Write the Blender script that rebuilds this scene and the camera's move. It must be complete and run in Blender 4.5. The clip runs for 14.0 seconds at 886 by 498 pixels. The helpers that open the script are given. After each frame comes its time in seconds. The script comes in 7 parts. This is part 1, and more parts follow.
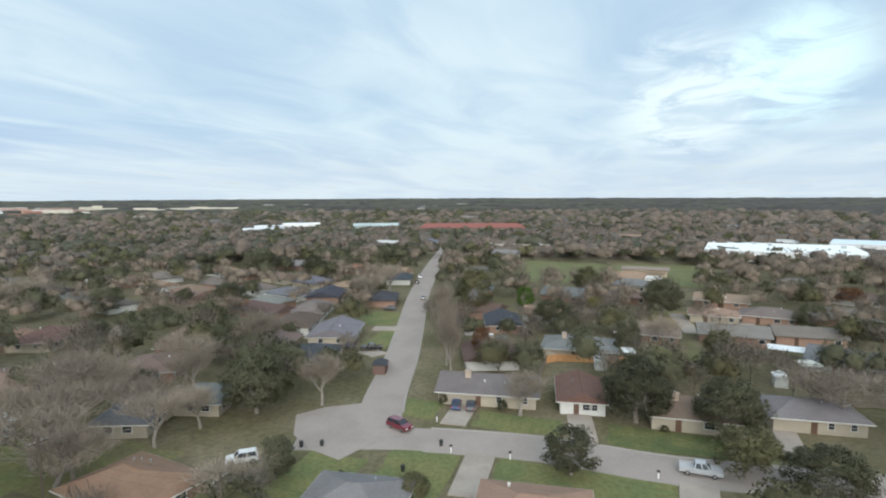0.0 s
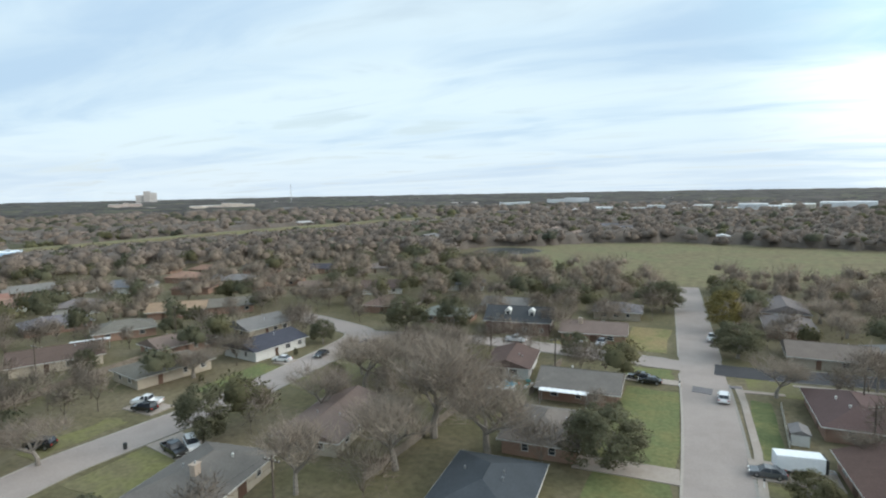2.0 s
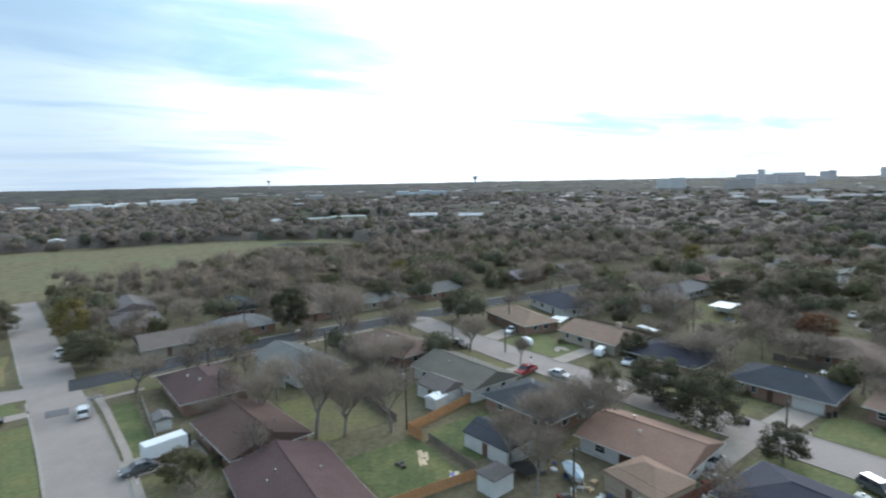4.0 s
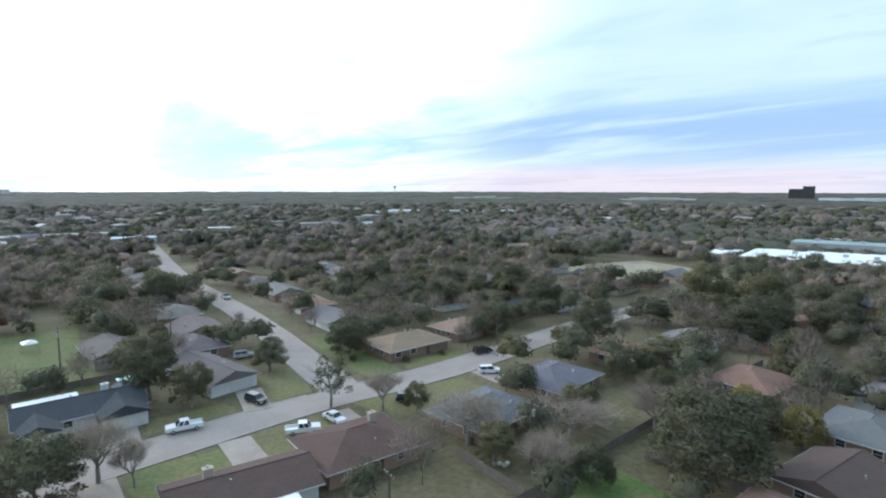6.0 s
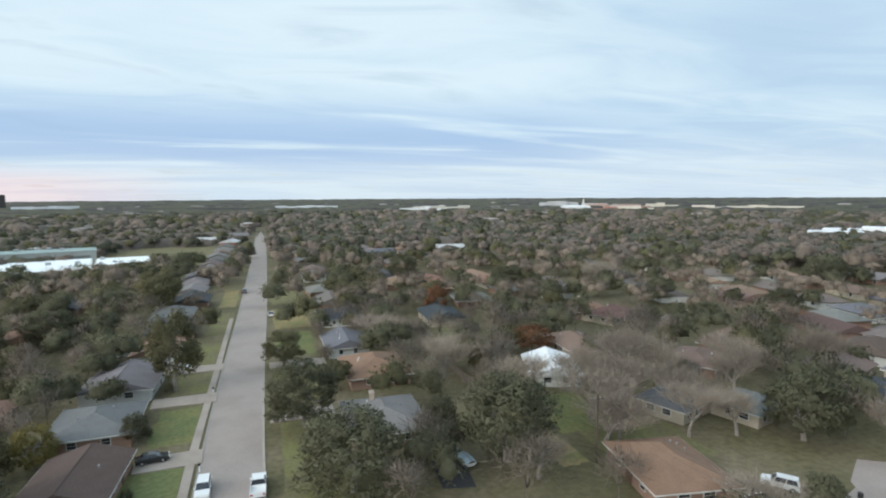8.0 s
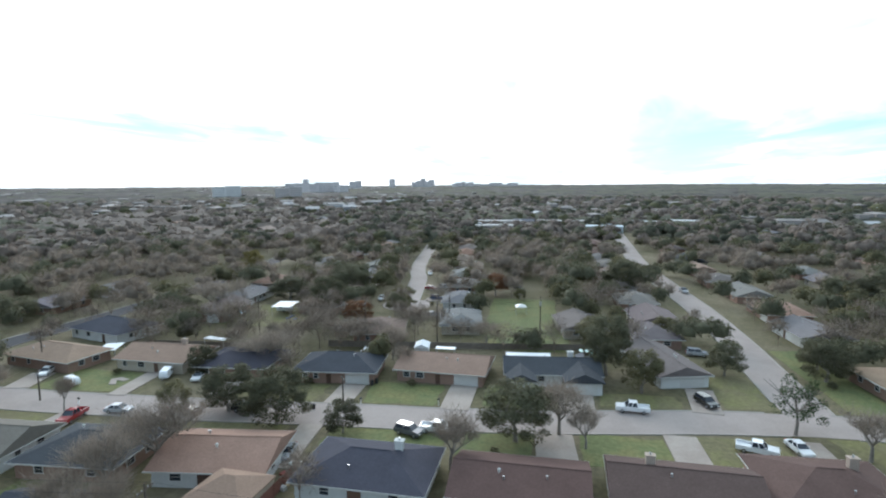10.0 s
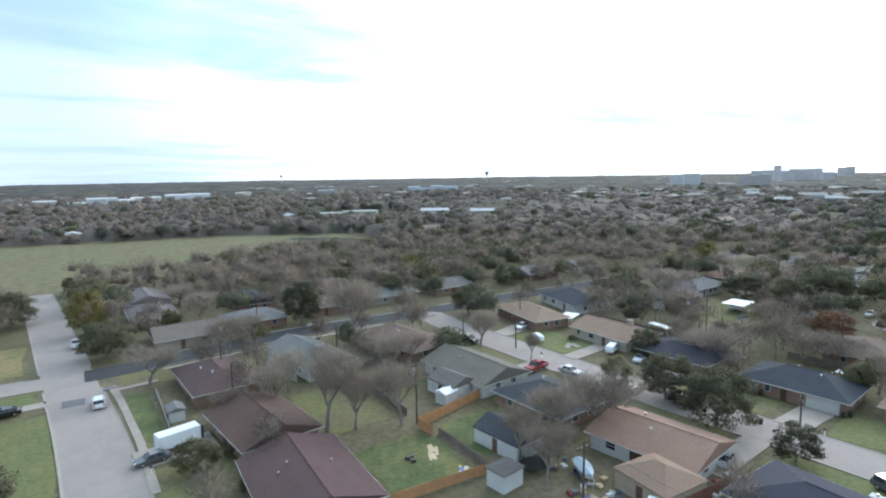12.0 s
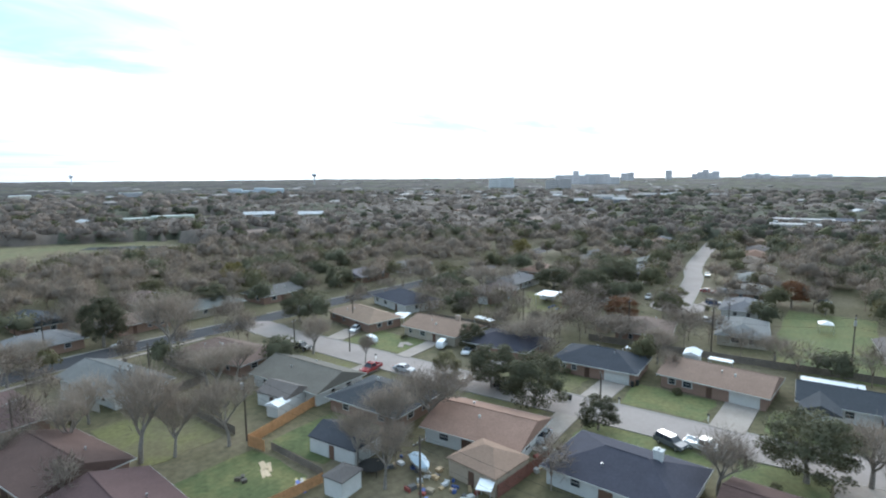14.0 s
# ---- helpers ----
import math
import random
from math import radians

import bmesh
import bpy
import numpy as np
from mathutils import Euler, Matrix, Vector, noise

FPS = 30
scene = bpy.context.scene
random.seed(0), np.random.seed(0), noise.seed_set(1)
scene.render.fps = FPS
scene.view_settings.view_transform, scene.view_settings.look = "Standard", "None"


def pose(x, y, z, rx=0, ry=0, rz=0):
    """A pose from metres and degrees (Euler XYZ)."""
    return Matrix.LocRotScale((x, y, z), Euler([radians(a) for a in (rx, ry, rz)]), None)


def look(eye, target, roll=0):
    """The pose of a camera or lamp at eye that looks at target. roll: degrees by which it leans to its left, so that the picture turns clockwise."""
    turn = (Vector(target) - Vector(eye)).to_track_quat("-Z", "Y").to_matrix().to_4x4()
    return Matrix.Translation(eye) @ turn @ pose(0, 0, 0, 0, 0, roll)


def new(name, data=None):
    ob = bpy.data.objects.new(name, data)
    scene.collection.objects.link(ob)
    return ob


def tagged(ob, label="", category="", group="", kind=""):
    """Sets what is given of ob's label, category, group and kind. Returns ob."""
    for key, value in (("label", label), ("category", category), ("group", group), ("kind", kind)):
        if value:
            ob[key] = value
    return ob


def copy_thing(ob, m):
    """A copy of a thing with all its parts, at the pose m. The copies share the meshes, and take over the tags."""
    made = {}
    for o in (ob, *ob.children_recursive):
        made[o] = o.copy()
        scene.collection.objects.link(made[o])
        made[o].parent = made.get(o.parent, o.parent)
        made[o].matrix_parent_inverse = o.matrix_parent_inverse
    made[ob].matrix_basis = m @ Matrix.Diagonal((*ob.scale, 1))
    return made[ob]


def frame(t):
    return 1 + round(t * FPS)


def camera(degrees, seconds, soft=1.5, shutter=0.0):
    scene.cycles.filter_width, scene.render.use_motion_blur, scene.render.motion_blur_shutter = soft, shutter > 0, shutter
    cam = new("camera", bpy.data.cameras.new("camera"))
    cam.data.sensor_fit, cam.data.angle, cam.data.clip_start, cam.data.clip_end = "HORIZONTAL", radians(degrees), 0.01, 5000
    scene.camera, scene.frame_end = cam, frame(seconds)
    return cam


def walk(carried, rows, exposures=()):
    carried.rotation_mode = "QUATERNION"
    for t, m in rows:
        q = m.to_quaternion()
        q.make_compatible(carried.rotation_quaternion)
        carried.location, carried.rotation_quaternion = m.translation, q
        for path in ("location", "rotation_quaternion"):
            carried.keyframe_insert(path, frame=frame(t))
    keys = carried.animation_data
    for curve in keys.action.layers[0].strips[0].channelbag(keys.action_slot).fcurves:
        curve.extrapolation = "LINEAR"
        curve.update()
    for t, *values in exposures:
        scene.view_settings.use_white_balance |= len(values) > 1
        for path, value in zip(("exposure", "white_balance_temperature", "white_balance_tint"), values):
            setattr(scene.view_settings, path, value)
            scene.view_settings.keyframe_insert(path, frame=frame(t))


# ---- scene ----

# ---- camera ----
EYE = Vector((0.0, 0.0, 40.0))


def aim(yaw, pitch, roll):
    """The drone hangs over the street and turns: yaw from north to the left, pitch up, roll."""
    a, e = radians(yaw), radians(pitch)
    way = Vector((-math.sin(a) * math.cos(e), math.cos(a) * math.cos(e), math.sin(e)))
    return look(EYE, EYE + way * 100, roll)


TURNS = (
    (0.0, 287.92, -5.63, -0.25), (0.5, 288.98, -5.66, -0.25), (0.6, 288.2, -5.66, -0.3), (0.7, 285.9, -5.66, -0.5),
    (0.8, 278.8, -5.66, -0.9), (0.9, 270.3, -5.66, -1.3), (1.0, 259.2, -5.65, -1.4), (1.1, 247.8, -5.7, -1.35),
    (1.2, 236.2, -5.8, -1.2), (1.3, 226.6, -5.9, -1.05), (1.4, 220.4, -6.0, -0.95), (1.5, 217.66, -6.02, -0.94),
    (1.6, 214.4, -6.02, -0.95), (1.8, 208.6, -6.03, -1.0), (2.0, 205.92, -6.03, -1.02), (2.2, 205.35, -6.04, -1.07),
    (2.6, 200.0, -6.2, -1.05), (3.2, 177.0, -6.7, -1.0), (3.8, 150.0, -7.1, -0.95), (4.3, 138.74, -7.22, -0.92),
    (4.4, 138.26, -7.1, -0.61), (4.5, 136.14, -7.08, -0.32), (4.6, 130.0, -7.05, -0.25), (4.7, 121.3, -7.0, -0.15), (4.8, 110.8, -6.95, -0.05),
    (4.9, 100.0, -6.85, 0.05), (5.0, 88.48, -6.78, 0.11), (5.1, 76.9, -6.6, 0.11), (5.2, 67.0, -6.45, 0.11), (5.3, 63.5, -6.42, 0.11), (5.4, 62.7, -6.39, 0.11),
    (5.5, 59.57, -6.35, 0.11), (6.0, 53.89, -6.31, 0.08), (6.1, 53.3, -6.25, 0.07), (6.2, 50.6, -6.2, 0.07), (6.3, 47.8, -6.1, 0.06),
    (6.4, 41.2, -6.05, 0.05), (6.5, 32.4, -6.01, 0.05), (6.6, 20.9, -5.9, -0.2), (6.7, 9.6, -5.82, -0.4),
    (6.8, 4.2, -5.8, -0.35), (6.9, 1.6, -5.76, -0.3), (7.0, -1.59, -5.73, -0.23), (7.2, -8.82, -5.65, -0.5), (7.6, -17.0, -5.6, -0.4),
    (8.2, -18.5, -5.6, -0.3), (8.6, 2.0, -5.75, -0.2), (9.0, 41.0, -6.2, -0.1), (9.3, 68.9, -6.65, -0.2),
    (9.4, 80.2, -6.75, -0.3), (9.5, 86.67, -6.87, -0.36), (9.8, 96.9, -6.95, -0.36), (10.0, 99.75, -6.98, -0.34), (10.4, 104.6, -7.22, -0.46), (10.5, 109.65, -7.33, -0.5),
    (10.6, 115.6, -7.4, -0.55), (10.7, 122.2, -7.45, -0.6), (10.8, 127.8, -7.5, -0.65), (10.9, 134.6, -7.56, -0.7),
    (11.0, 138.89, -7.63, -0.72), (11.2, 142.0, -7.7, -0.8), (11.5, 144.0, -7.73, -0.88), (12.0, 144.81, -7.73, -0.88),
    (12.5, 145.4, -7.69, -0.88), (12.8, 144.2, -7.68, -0.75), (12.9, 140.6, -7.68, -0.6), (13.0, 135.13, -7.67, -0.44), (13.2, 130.2, -7.6, -0.48),
    (13.5, 127.68, -7.57, -0.51), (14.0, 127.15, -7.66, -0.4),
)
cam = camera(77.73, 14.0, soft=2.1, shutter=0.2)
walk(cam, [(t, aim(a, e, r)) for t, a, e, r in TURNS],
     ((0.0, 0.05, 6750, 10), (0.8, 0.05, 6750, 10), (1.5, 0.14, 6700, 10), (2.2, 0.1, 6700, 10), (4.3, 0.0, 6050, 10), (5.0, 0.1, 5900, 10), (5.5, 0.17, 5850, 10), (6.4, 0.06, 6200, 10), (7.0, 0.02, 6650, 10), (8.2, 0.02, 6650, 10), (9.5, 0.1, 6250, 10), (10.5, 0.12, 6150, 10),
      (11.0, 0.28, 6100, 10), (14.0, 0.3, 6050, 10)))

# ---- world and sun: an evening sky under broken cloud, brightest to the west ----
SUN_AZ, SUN_EL = radians(110.0), radians(24.0)
SUN_WAY = Vector((-math.sin(SUN_AZ) * math.cos(SUN_EL), math.cos(SUN_AZ) * math.cos(SUN_EL), math.sin(SUN_EL)))


EAST_1, EAST_2, WISP = (0.982, -0.096, 0.161), (0.951, -0.24, 0.192), (-0.974, 0.215, 0.078)


def build_world():
    world = bpy.data.worlds.new("sky")
    scene.world = world
    world.use_nodes = True
    nt = world.node_tree
    nt.nodes.clear()
    N, L = nt.nodes.new, nt.links.new

    def math_node(op, a, b=None, clamp=False):
        n = N("ShaderNodeMath")
        n.operation, n.use_clamp = op, clamp
        for i, v in enumerate((a, b)):
            if v is None:
                continue
            if isinstance(v, (int, float)):
                n.inputs[i].default_value = v
            else:
                L(v, n.inputs[i])
        return n.outputs[0]

    def mix(f, a, b):
        n = N("ShaderNodeMix")
        n.data_type = "RGBA"
        for s, v in ((n.inputs[0], f), (n.inputs[6], a), (n.inputs[7], b)):
            if isinstance(v, (tuple, float, int)):
                s.default_value = v
            else:
                L(v, s)
        return n.outputs[2]

    def ramp(x, lo, hi):
        n = N("ShaderNodeMapRange")
        n.interpolation_type = "SMOOTHSTEP"
        L(x, n.inputs[0])
        n.inputs[1].default_value, n.inputs[2].default_value = lo, hi
        return n.outputs[0]

    out, bg = N("ShaderNodeOutputWorld"), N("ShaderNodeBackground")
    co = N("ShaderNodeTexCoord").outputs["Generated"]
    sep = N("ShaderNodeSeparateXYZ")
    L(co, sep.inputs[0])
    x, y, z = sep.outputs
    sky = N("ShaderNodeTexSky")
    sky.sky_type, sky.sun_disc = "NISHITA", False
    sky.sun_elevation, sky.sun_rotation = SUN_EL, -SUN_AZ
    sky.air_density, sky.dust_density = 1.0, 2.0
    clear = N("ShaderNodeVectorMath")
    clear.operation = "SCALE"
    L(sky.outputs[0], clear.inputs[0])
    clear.inputs["Scale"].default_value = 0.15
    # the cloud sheet, seen in perspective from below
    h = math_node("ADD", math_node("ABSOLUTE", z), 0.075)
    u, v = math_node("DIVIDE", x, h), math_node("DIVIDE", y, h)
    plane = N("ShaderNodeCombineXYZ")
    L(u, plane.inputs[0]), L(v, plane.inputs[1])

    def cloud(sx, sy, turn, scale, detail, rough, warp):
        m = N("ShaderNodeMapping")
        m.inputs["Scale"].default_value = (sx, sy, 1)
        m.inputs["Rotation"].default_value = (0, 0, radians(turn))
        L(plane.outputs[0], m.inputs[0])
        n = N("ShaderNodeTexNoise")
        n.inputs["Scale"].default_value, n.inputs["Detail"].default_value = scale, detail
        n.inputs["Roughness"].default_value, n.inputs["Distortion"].default_value = rough, warp
        L(m.outputs[0], n.inputs["Vector"])
        return n.outputs[0]

    broad = cloud(0.4, 1.0, 62, 0.42, 4, 0.45, 0.8)
    fine = cloud(0.5, 1.0, 70, 1.3, 5, 0.55, 0.8)
    dot = N("ShaderNodeVectorMath")
    dot.operation = "DOT_PRODUCT"
    L(co, dot.inputs[0])
    dot.inputs[1].default_value = SUN_WAY
    glow = ramp(dot.outputs["Value"], 0.34, 0.88)
    near_sun = ramp(dot.outputs["Value"], 0.45, 0.95)
    # cloud: blue-grey underside to white top; whiter towards the sun
    light = math_node("ADD", math_node("MULTIPLY", broad, 0.65), math_node("MULTIPLY", fine, 0.35))
    lit = ramp(math_node("ADD", light, math_node("MULTIPLY", glow, 0.01)), 0.36, 0.60)
    grey = mix(glow, (0.47, 0.66, 0.86, 1), (0.66, 1.08, 1.2, 1))
    white = mix(glow, (0.70, 0.875, 0.985, 1), (2.2, 2.3, 2.35, 1))
    body = mix(lit, grey, white)
    gap = ramp(math_node("SUBTRACT", fine, math_node("MULTIPLY", near_sun, 0.2)), 0.54, 0.72)
    col = mix(math_node("MULTIPLY", gap, 0.3), body, clear.outputs[0])
    # bright breaks high in the east, a blue wisp in the white west
    def towards(way, lo, hi):
        n = N("ShaderNodeVectorMath")
        n.operation = "DOT_PRODUCT"
        L(co, n.inputs[0])
        n.inputs[1].default_value = way
        return ramp(n.outputs["Value"], lo, hi)

    tuft = cloud(0.9, 1.0, 20, 1.6, 5, 0.6, 1.0)
    for way, lo, hi, amount, tone in ((EAST_1, 0.99, 0.9995, 0.6, (1.0, 1.16, 1.2, 1)), (EAST_2, 0.993, 0.9995, 0.7, (0.9, 1.25, 1.3, 1))):
        col = mix(math_node("MULTIPLY", math_node("MULTIPLY", towards(way, lo, hi), ramp(tuft, 0.38, 0.62)), amount), col, tone)
    col = mix(math_node("MULTIPLY", towards(WISP, 0.9955, 0.9998), 0.75), col, (0.6, 0.9, 1.0, 1))
    # a bank of blue-grey cloud low in the north
    north = N("ShaderNodeVectorMath")
    north.operation = "DOT_PRODUCT"
    L(co, north.inputs[0])
    north.inputs[1].default_value = (-0.15, 0.99, 0)
    shelf = math_node("MULTIPLY", ramp(z, 0.03, 0.065), ramp(z, 0.2, 0.09))
    shelf = math_node("MULTIPLY", math_node("MULTIPLY", shelf, ramp(north.outputs["Value"], 0.55, 0.85)), ramp(cloud(0.3, 1.0, 80, 0.9, 4, 0.5, 0.5), 0.34, 0.54))
    col = mix(math_node("MULTIPLY", shelf, 0.85), col, (0.34, 0.53, 0.82, 1))
    # paler low down, with a faint warm band by the sun's side
    low = ramp(math_node("ABSOLUTE", z), 0.13, 0.0)
    rose = N("ShaderNodeVectorMath")
    rose.operation = "DOT_PRODUCT"
    L(co, rose.inputs[0])
    rose.inputs[1].default_value = (-0.56, 0.83, 0)
    pink = math_node("MULTIPLY", ramp(rose.outputs["Value"], 0.86, 0.99), ramp(math_node("ABSOLUTE", z), 0.055, 0.02))
    band = mix(near_sun, mix(pink, (0.70, 0.80, 0.90, 1), (1.0, 0.70, 0.68, 1)), (1.15, 1.06, 1.02, 1))
    col = mix(math_node("MULTIPLY", low, 0.55), col, band)
    L(col, bg.inputs[0])
    bg.inputs[1].default_value = 1.0
    L(bg.outputs[0], out.inputs[0])


build_world()
sun = new("sun", bpy.data.lights.new("sun", "SUN"))
sun.data.energy, sun.data.angle, sun.data.color = 1.2, radians(20), (1.0, 0.97, 0.93)
sun.matrix_world = look(SUN_WAY * 100, (0, 0, 0))

# ---- materials ----
def material(name, colour, rough=0.8, spread=0.25, fine=8.0, coarse=0.5, bump=0.3, bump_scale=20.0, second=None,
             tint=False, metal=0.0, rand=0.0, island=0.0, stretch=(1, 1, 1), spec=0.3, thin=0.0):
    """A rough surface: two scales of variation, relief, an optional second colour in patches."""
    m = bpy.data.materials.new(name)
    m.use_nodes = True
    nt = m.node_tree
    N, L = nt.nodes.new, nt.links.new
    bsdf = nt.nodes["Principled BSDF"]
    bsdf.inputs["Roughness"].default_value, bsdf.inputs["Metallic"].default_value = rough, metal
    bsdf.inputs["Specular IOR Level"].default_value = spec
    geo = N("ShaderNodeNewGeometry")
    mp = N("ShaderNodeMapping")
    mp.inputs["Scale"].default_value = stretch
    L(geo.outputs["Position"], mp.inputs[0])

    def noise_at(scale, detail, rgh=0.6):
        n = N("ShaderNodeTexNoise")
        n.inputs["Scale"].default_value, n.inputs["Detail"].default_value, n.inputs["Roughness"].default_value = scale, detail, rgh
        L(mp.outputs[0], n.inputs["Vector"])
        return n.outputs[0]

    def mapped(x, lo, hi, a, b):
        n = N("ShaderNodeMapRange")
        L(x, n.inputs[0])
        for i, v in enumerate((lo, hi, a, b)):
            n.inputs[i + 1].default_value = v
        return n.outputs[0]

    def mult(a, b):
        n = N("ShaderNodeMath")
        n.operation = "MULTIPLY"
        L(a, n.inputs[0]), L(b, n.inputs[1])
        return n.outputs[0]

    info = N("ShaderNodeObjectInfo")
    f1, f2 = noise_at(fine, 6), noise_at(coarse, 4)
    if tint:
        col = info.outputs["Color"]
    else:
        rgb = N("ShaderNodeRGB")
        rgb.outputs[0].default_value = (*colour, 1)
        col = rgb.outputs[0]
    if second:
        mx = N("ShaderNodeMix")
        mx.data_type = "RGBA"
        L(mapped(f2, 0.42, 0.62, 0, 1), mx.inputs[0])
        L(col, mx.inputs[6])
        mx.inputs[7].default_value = (*second, 1)
        col = mx.outputs[2]
    value = mult(mapped(f1, 0.25, 0.75, 1 - spread, 1 + spread), mapped(f2, 0.3, 0.7, 1 - spread * 0.6, 1 + spread * 0.6))
    if rand:
        value = mult(value, mapped(info.outputs["Random"], 0, 1, 1 - rand, 1 + rand))
    if island:
        value = mult(value, mapped(geo.outputs["Random Per Island"], 0, 1, 1 - island, 1 + island))
    hsv = N("ShaderNodeHueSaturation")
    L(col, hsv.inputs["Color"]), L(value, hsv.inputs["Value"])
    L(hsv.outputs[0], bsdf.inputs["Base Color"])
    if bump:
        bm = N("ShaderNodeBump")
        bm.inputs["Strength"].default_value, bm.inputs["Distance"].default_value = bump, 0.05
        L(noise_at(bump_scale, 3), bm.inputs["Height"])
        L(bm.outputs[0], bsdf.inputs["Normal"])
    if thin:
        # leaves and twigs let part of the light through
        tr, mx = N("ShaderNodeBsdfTranslucent"), N("ShaderNodeMixShader")
        mx.inputs[0].default_value = thin
        L(hsv.outputs[0], tr.inputs[0])
        L(bsdf.outputs[0], mx.inputs[1]), L(tr.outputs[0], mx.inputs[2])
        L(mx.outputs[0], nt.nodes["Material Output"].inputs[0])
    return m


def plain(name, colour, rough=0.5, metal=0.0, spec=0.5, tint=False, coat=0.0):
    m = bpy.data.materials.new(name)
    m.use_nodes = True
    b = m.node_tree.nodes["Principled BSDF"]
    b.inputs["Base Color"].default_value = (*colour, 1)
    b.inputs["Roughness"].default_value, b.inputs["Metallic"].default_value = rough, metal
    b.inputs["Specular IOR Level"].default_value, b.inputs["Coat Weight"].default_value = spec, coat
    if tint:
        info = m.node_tree.nodes.new("ShaderNodeObjectInfo")
        m.node_tree.links.new(info.outputs["Color"], b.inputs["Base Color"])
    return m


M_GROUND = material("mixed grass and leaf litter", (0.128, 0.113, 0.06), 0.95, 0.35, 0.9, 0.055, 0.5, 3.0, second=(0.15, 0.125, 0.08))
M_LAWN = material("mown lawn", (0.1, 0.14, 0.05), 0.95, 0.3, 1.3, 0.16, 0.5, 9.0, tint=True, second=(0.15, 0.145, 0.06))
M_FIELD = material("dry pasture", (0.175, 0.148, 0.08), 0.95, 0.42, 0.25, 0.035, 0.4, 3.0, second=(0.125, 0.122, 0.06))
M_CONC = material("worn concrete road", (0.345, 0.295, 0.27), 0.85, 0.10, 3.0, 0.12, 0.15, 25.0, second=(0.285, 0.243, 0.222))
M_KERB = material("kerb concrete", (0.32, 0.29, 0.26), 0.85, 0.14, 4.0, 0.3, 0.2, 20.0)
M_DRIVE = material("driveway concrete", (0.375, 0.322, 0.28), 0.85, 0.12, 3.0, 0.2, 0.15, 20.0, second=(0.30, 0.252, 0.218))
M_ASPHALT = material("dark asphalt", (0.055, 0.055, 0.06), 0.85, 0.2, 5.0, 0.15, 0.2, 30.0)
M_PATCH = material("asphalt patch", (0.17, 0.16, 0.165), 0.9, 0.15, 6.0, 0.6, 0.2, 30.0)
M_ROOF = material("asphalt shingles", (0.1, 0.1, 0.1), 0.92, 0.16, 3.2, 0.35, 0.5, 7.0, tint=True, stretch=(1, 1, 2.5), spec=0.2)
M_WALL = material("house wall", (0.4, 0.3, 0.24), 0.9, 0.12, 6.0, 0.4, 0.3, 14.0, tint=True)
M_TRIM = material("white painted trim", (0.58, 0.57, 0.54), 0.6, 0.06, 4.0, 0.5, 0.05, 20.0)
M_METALROOF = material("white metal sheet", (0.78, 0.80, 0.82), 0.45, 0.06, 2.0, 0.3, 0.05, 5.0)
M_GLASS = plain("window glass", (0.03, 0.035, 0.045), 0.08, 0.0, 0.6)
M_DOOR = material("painted door", (0.12, 0.07, 0.05), 0.6, 0.1, 5.0, 1.0, 0.05, 20.0, rand=0.4)
M_BARK = material("bark", (0.25, 0.222, 0.195), 0.95, 0.3, 4.0, 0.6, 0.6, 12.0)
M_TWIG = material("bare twigs", (0.298, 0.246, 0.2), 0.95, 0.2, 1.5, 0.2, 0.0, rand=0.2, island=0.2, thin=0.3)
M_MIDTWIG = material("bare crowns beyond the houses", (0.31, 0.25, 0.198), 0.95, 0.25, 0.6, 0.03, 0.4, 0.8, second=(0.255, 0.207, 0.166), island=0.2, thin=0.4)
# Bare-crown brown made darker: the shade between crowns is in the colour.
M_GAP_SHADE = material("twigs darkened for crown shade", (0.14, 0.114, 0.095), 0.95, 0.25, 0.3, 0.02, 0.5, 0.6, second=(0.11, 0.092, 0.078))
M_OLIVE = material("olive crowns", (0.14, 0.132, 0.07), 0.95, 0.3, 0.5, 0.02, 0.6, 0.8, second=(0.085, 0.085, 0.045), island=0.35, thin=0.3)
# Far darker than the bare crowns: their inner self-shadow is put into this base.
M_CANOPY = material("far canopy toned for crown shade", (0.05, 0.044, 0.039), 0.95, 0.3, 0.05, 0.006, 0.5, 0.2, second=(0.078, 0.068, 0.060))
M_EVERGREEN = material("evergreen canopy", (0.1, 0.102, 0.072), 0.95, 0.3, 0.5, 0.02, 0.6, 0.8, second=(0.105, 0.1, 0.068), island=0.2, thin=0.3)
M_FARTWIG = material("bare crowns", (0.256, 0.206, 0.17), 0.95, 0.22, 0.5, 0.02, 0.4, 0.8, second=(0.2, 0.165, 0.141), island=0.2, thin=0.35)
M_SAND = material("bare sandy soil", (0.37, 0.32, 0.24), 0.95, 0.25, 0.4, 0.05, 0.3, 6.0, second=(0.22, 0.2, 0.12))
M_WOOD = material("weathered fence wood", (0.22, 0.18, 0.145), 0.9, 0.25, 4.0, 0.5, 0.3, 15.0, tint=True)
M_POLE = material("creosoted pole", (0.10, 0.08, 0.065), 0.9, 0.2, 4.0, 0.6, 0.3, 15.0)
M_STEEL = plain("galvanised steel", (0.45, 0.46, 0.47), 0.4, 0.8)
M_CABLE = plain("black cable", (0.03, 0.03, 0.03), 0.7)
M_PAINT = plain("car paint", (0.5, 0.5, 0.5), 0.25, 0.0, 0.5, tint=True, coat=0.6)
M_TYRE = plain("tyre rubber", (0.02, 0.02, 0.02), 0.85)
M_RIM = plain("alloy rim", (0.45, 0.45, 0.46), 0.35, 0.8)
M_LAMP = plain("lamp glass", (0.75, 0.75, 0.72), 0.15)
M_TAIL = plain("red lamp glass", (0.35, 0.02, 0.02), 0.2)
M_WATER = plain("pool water", (0.05, 0.42, 0.60), 0.08, 0.0, 0.6)
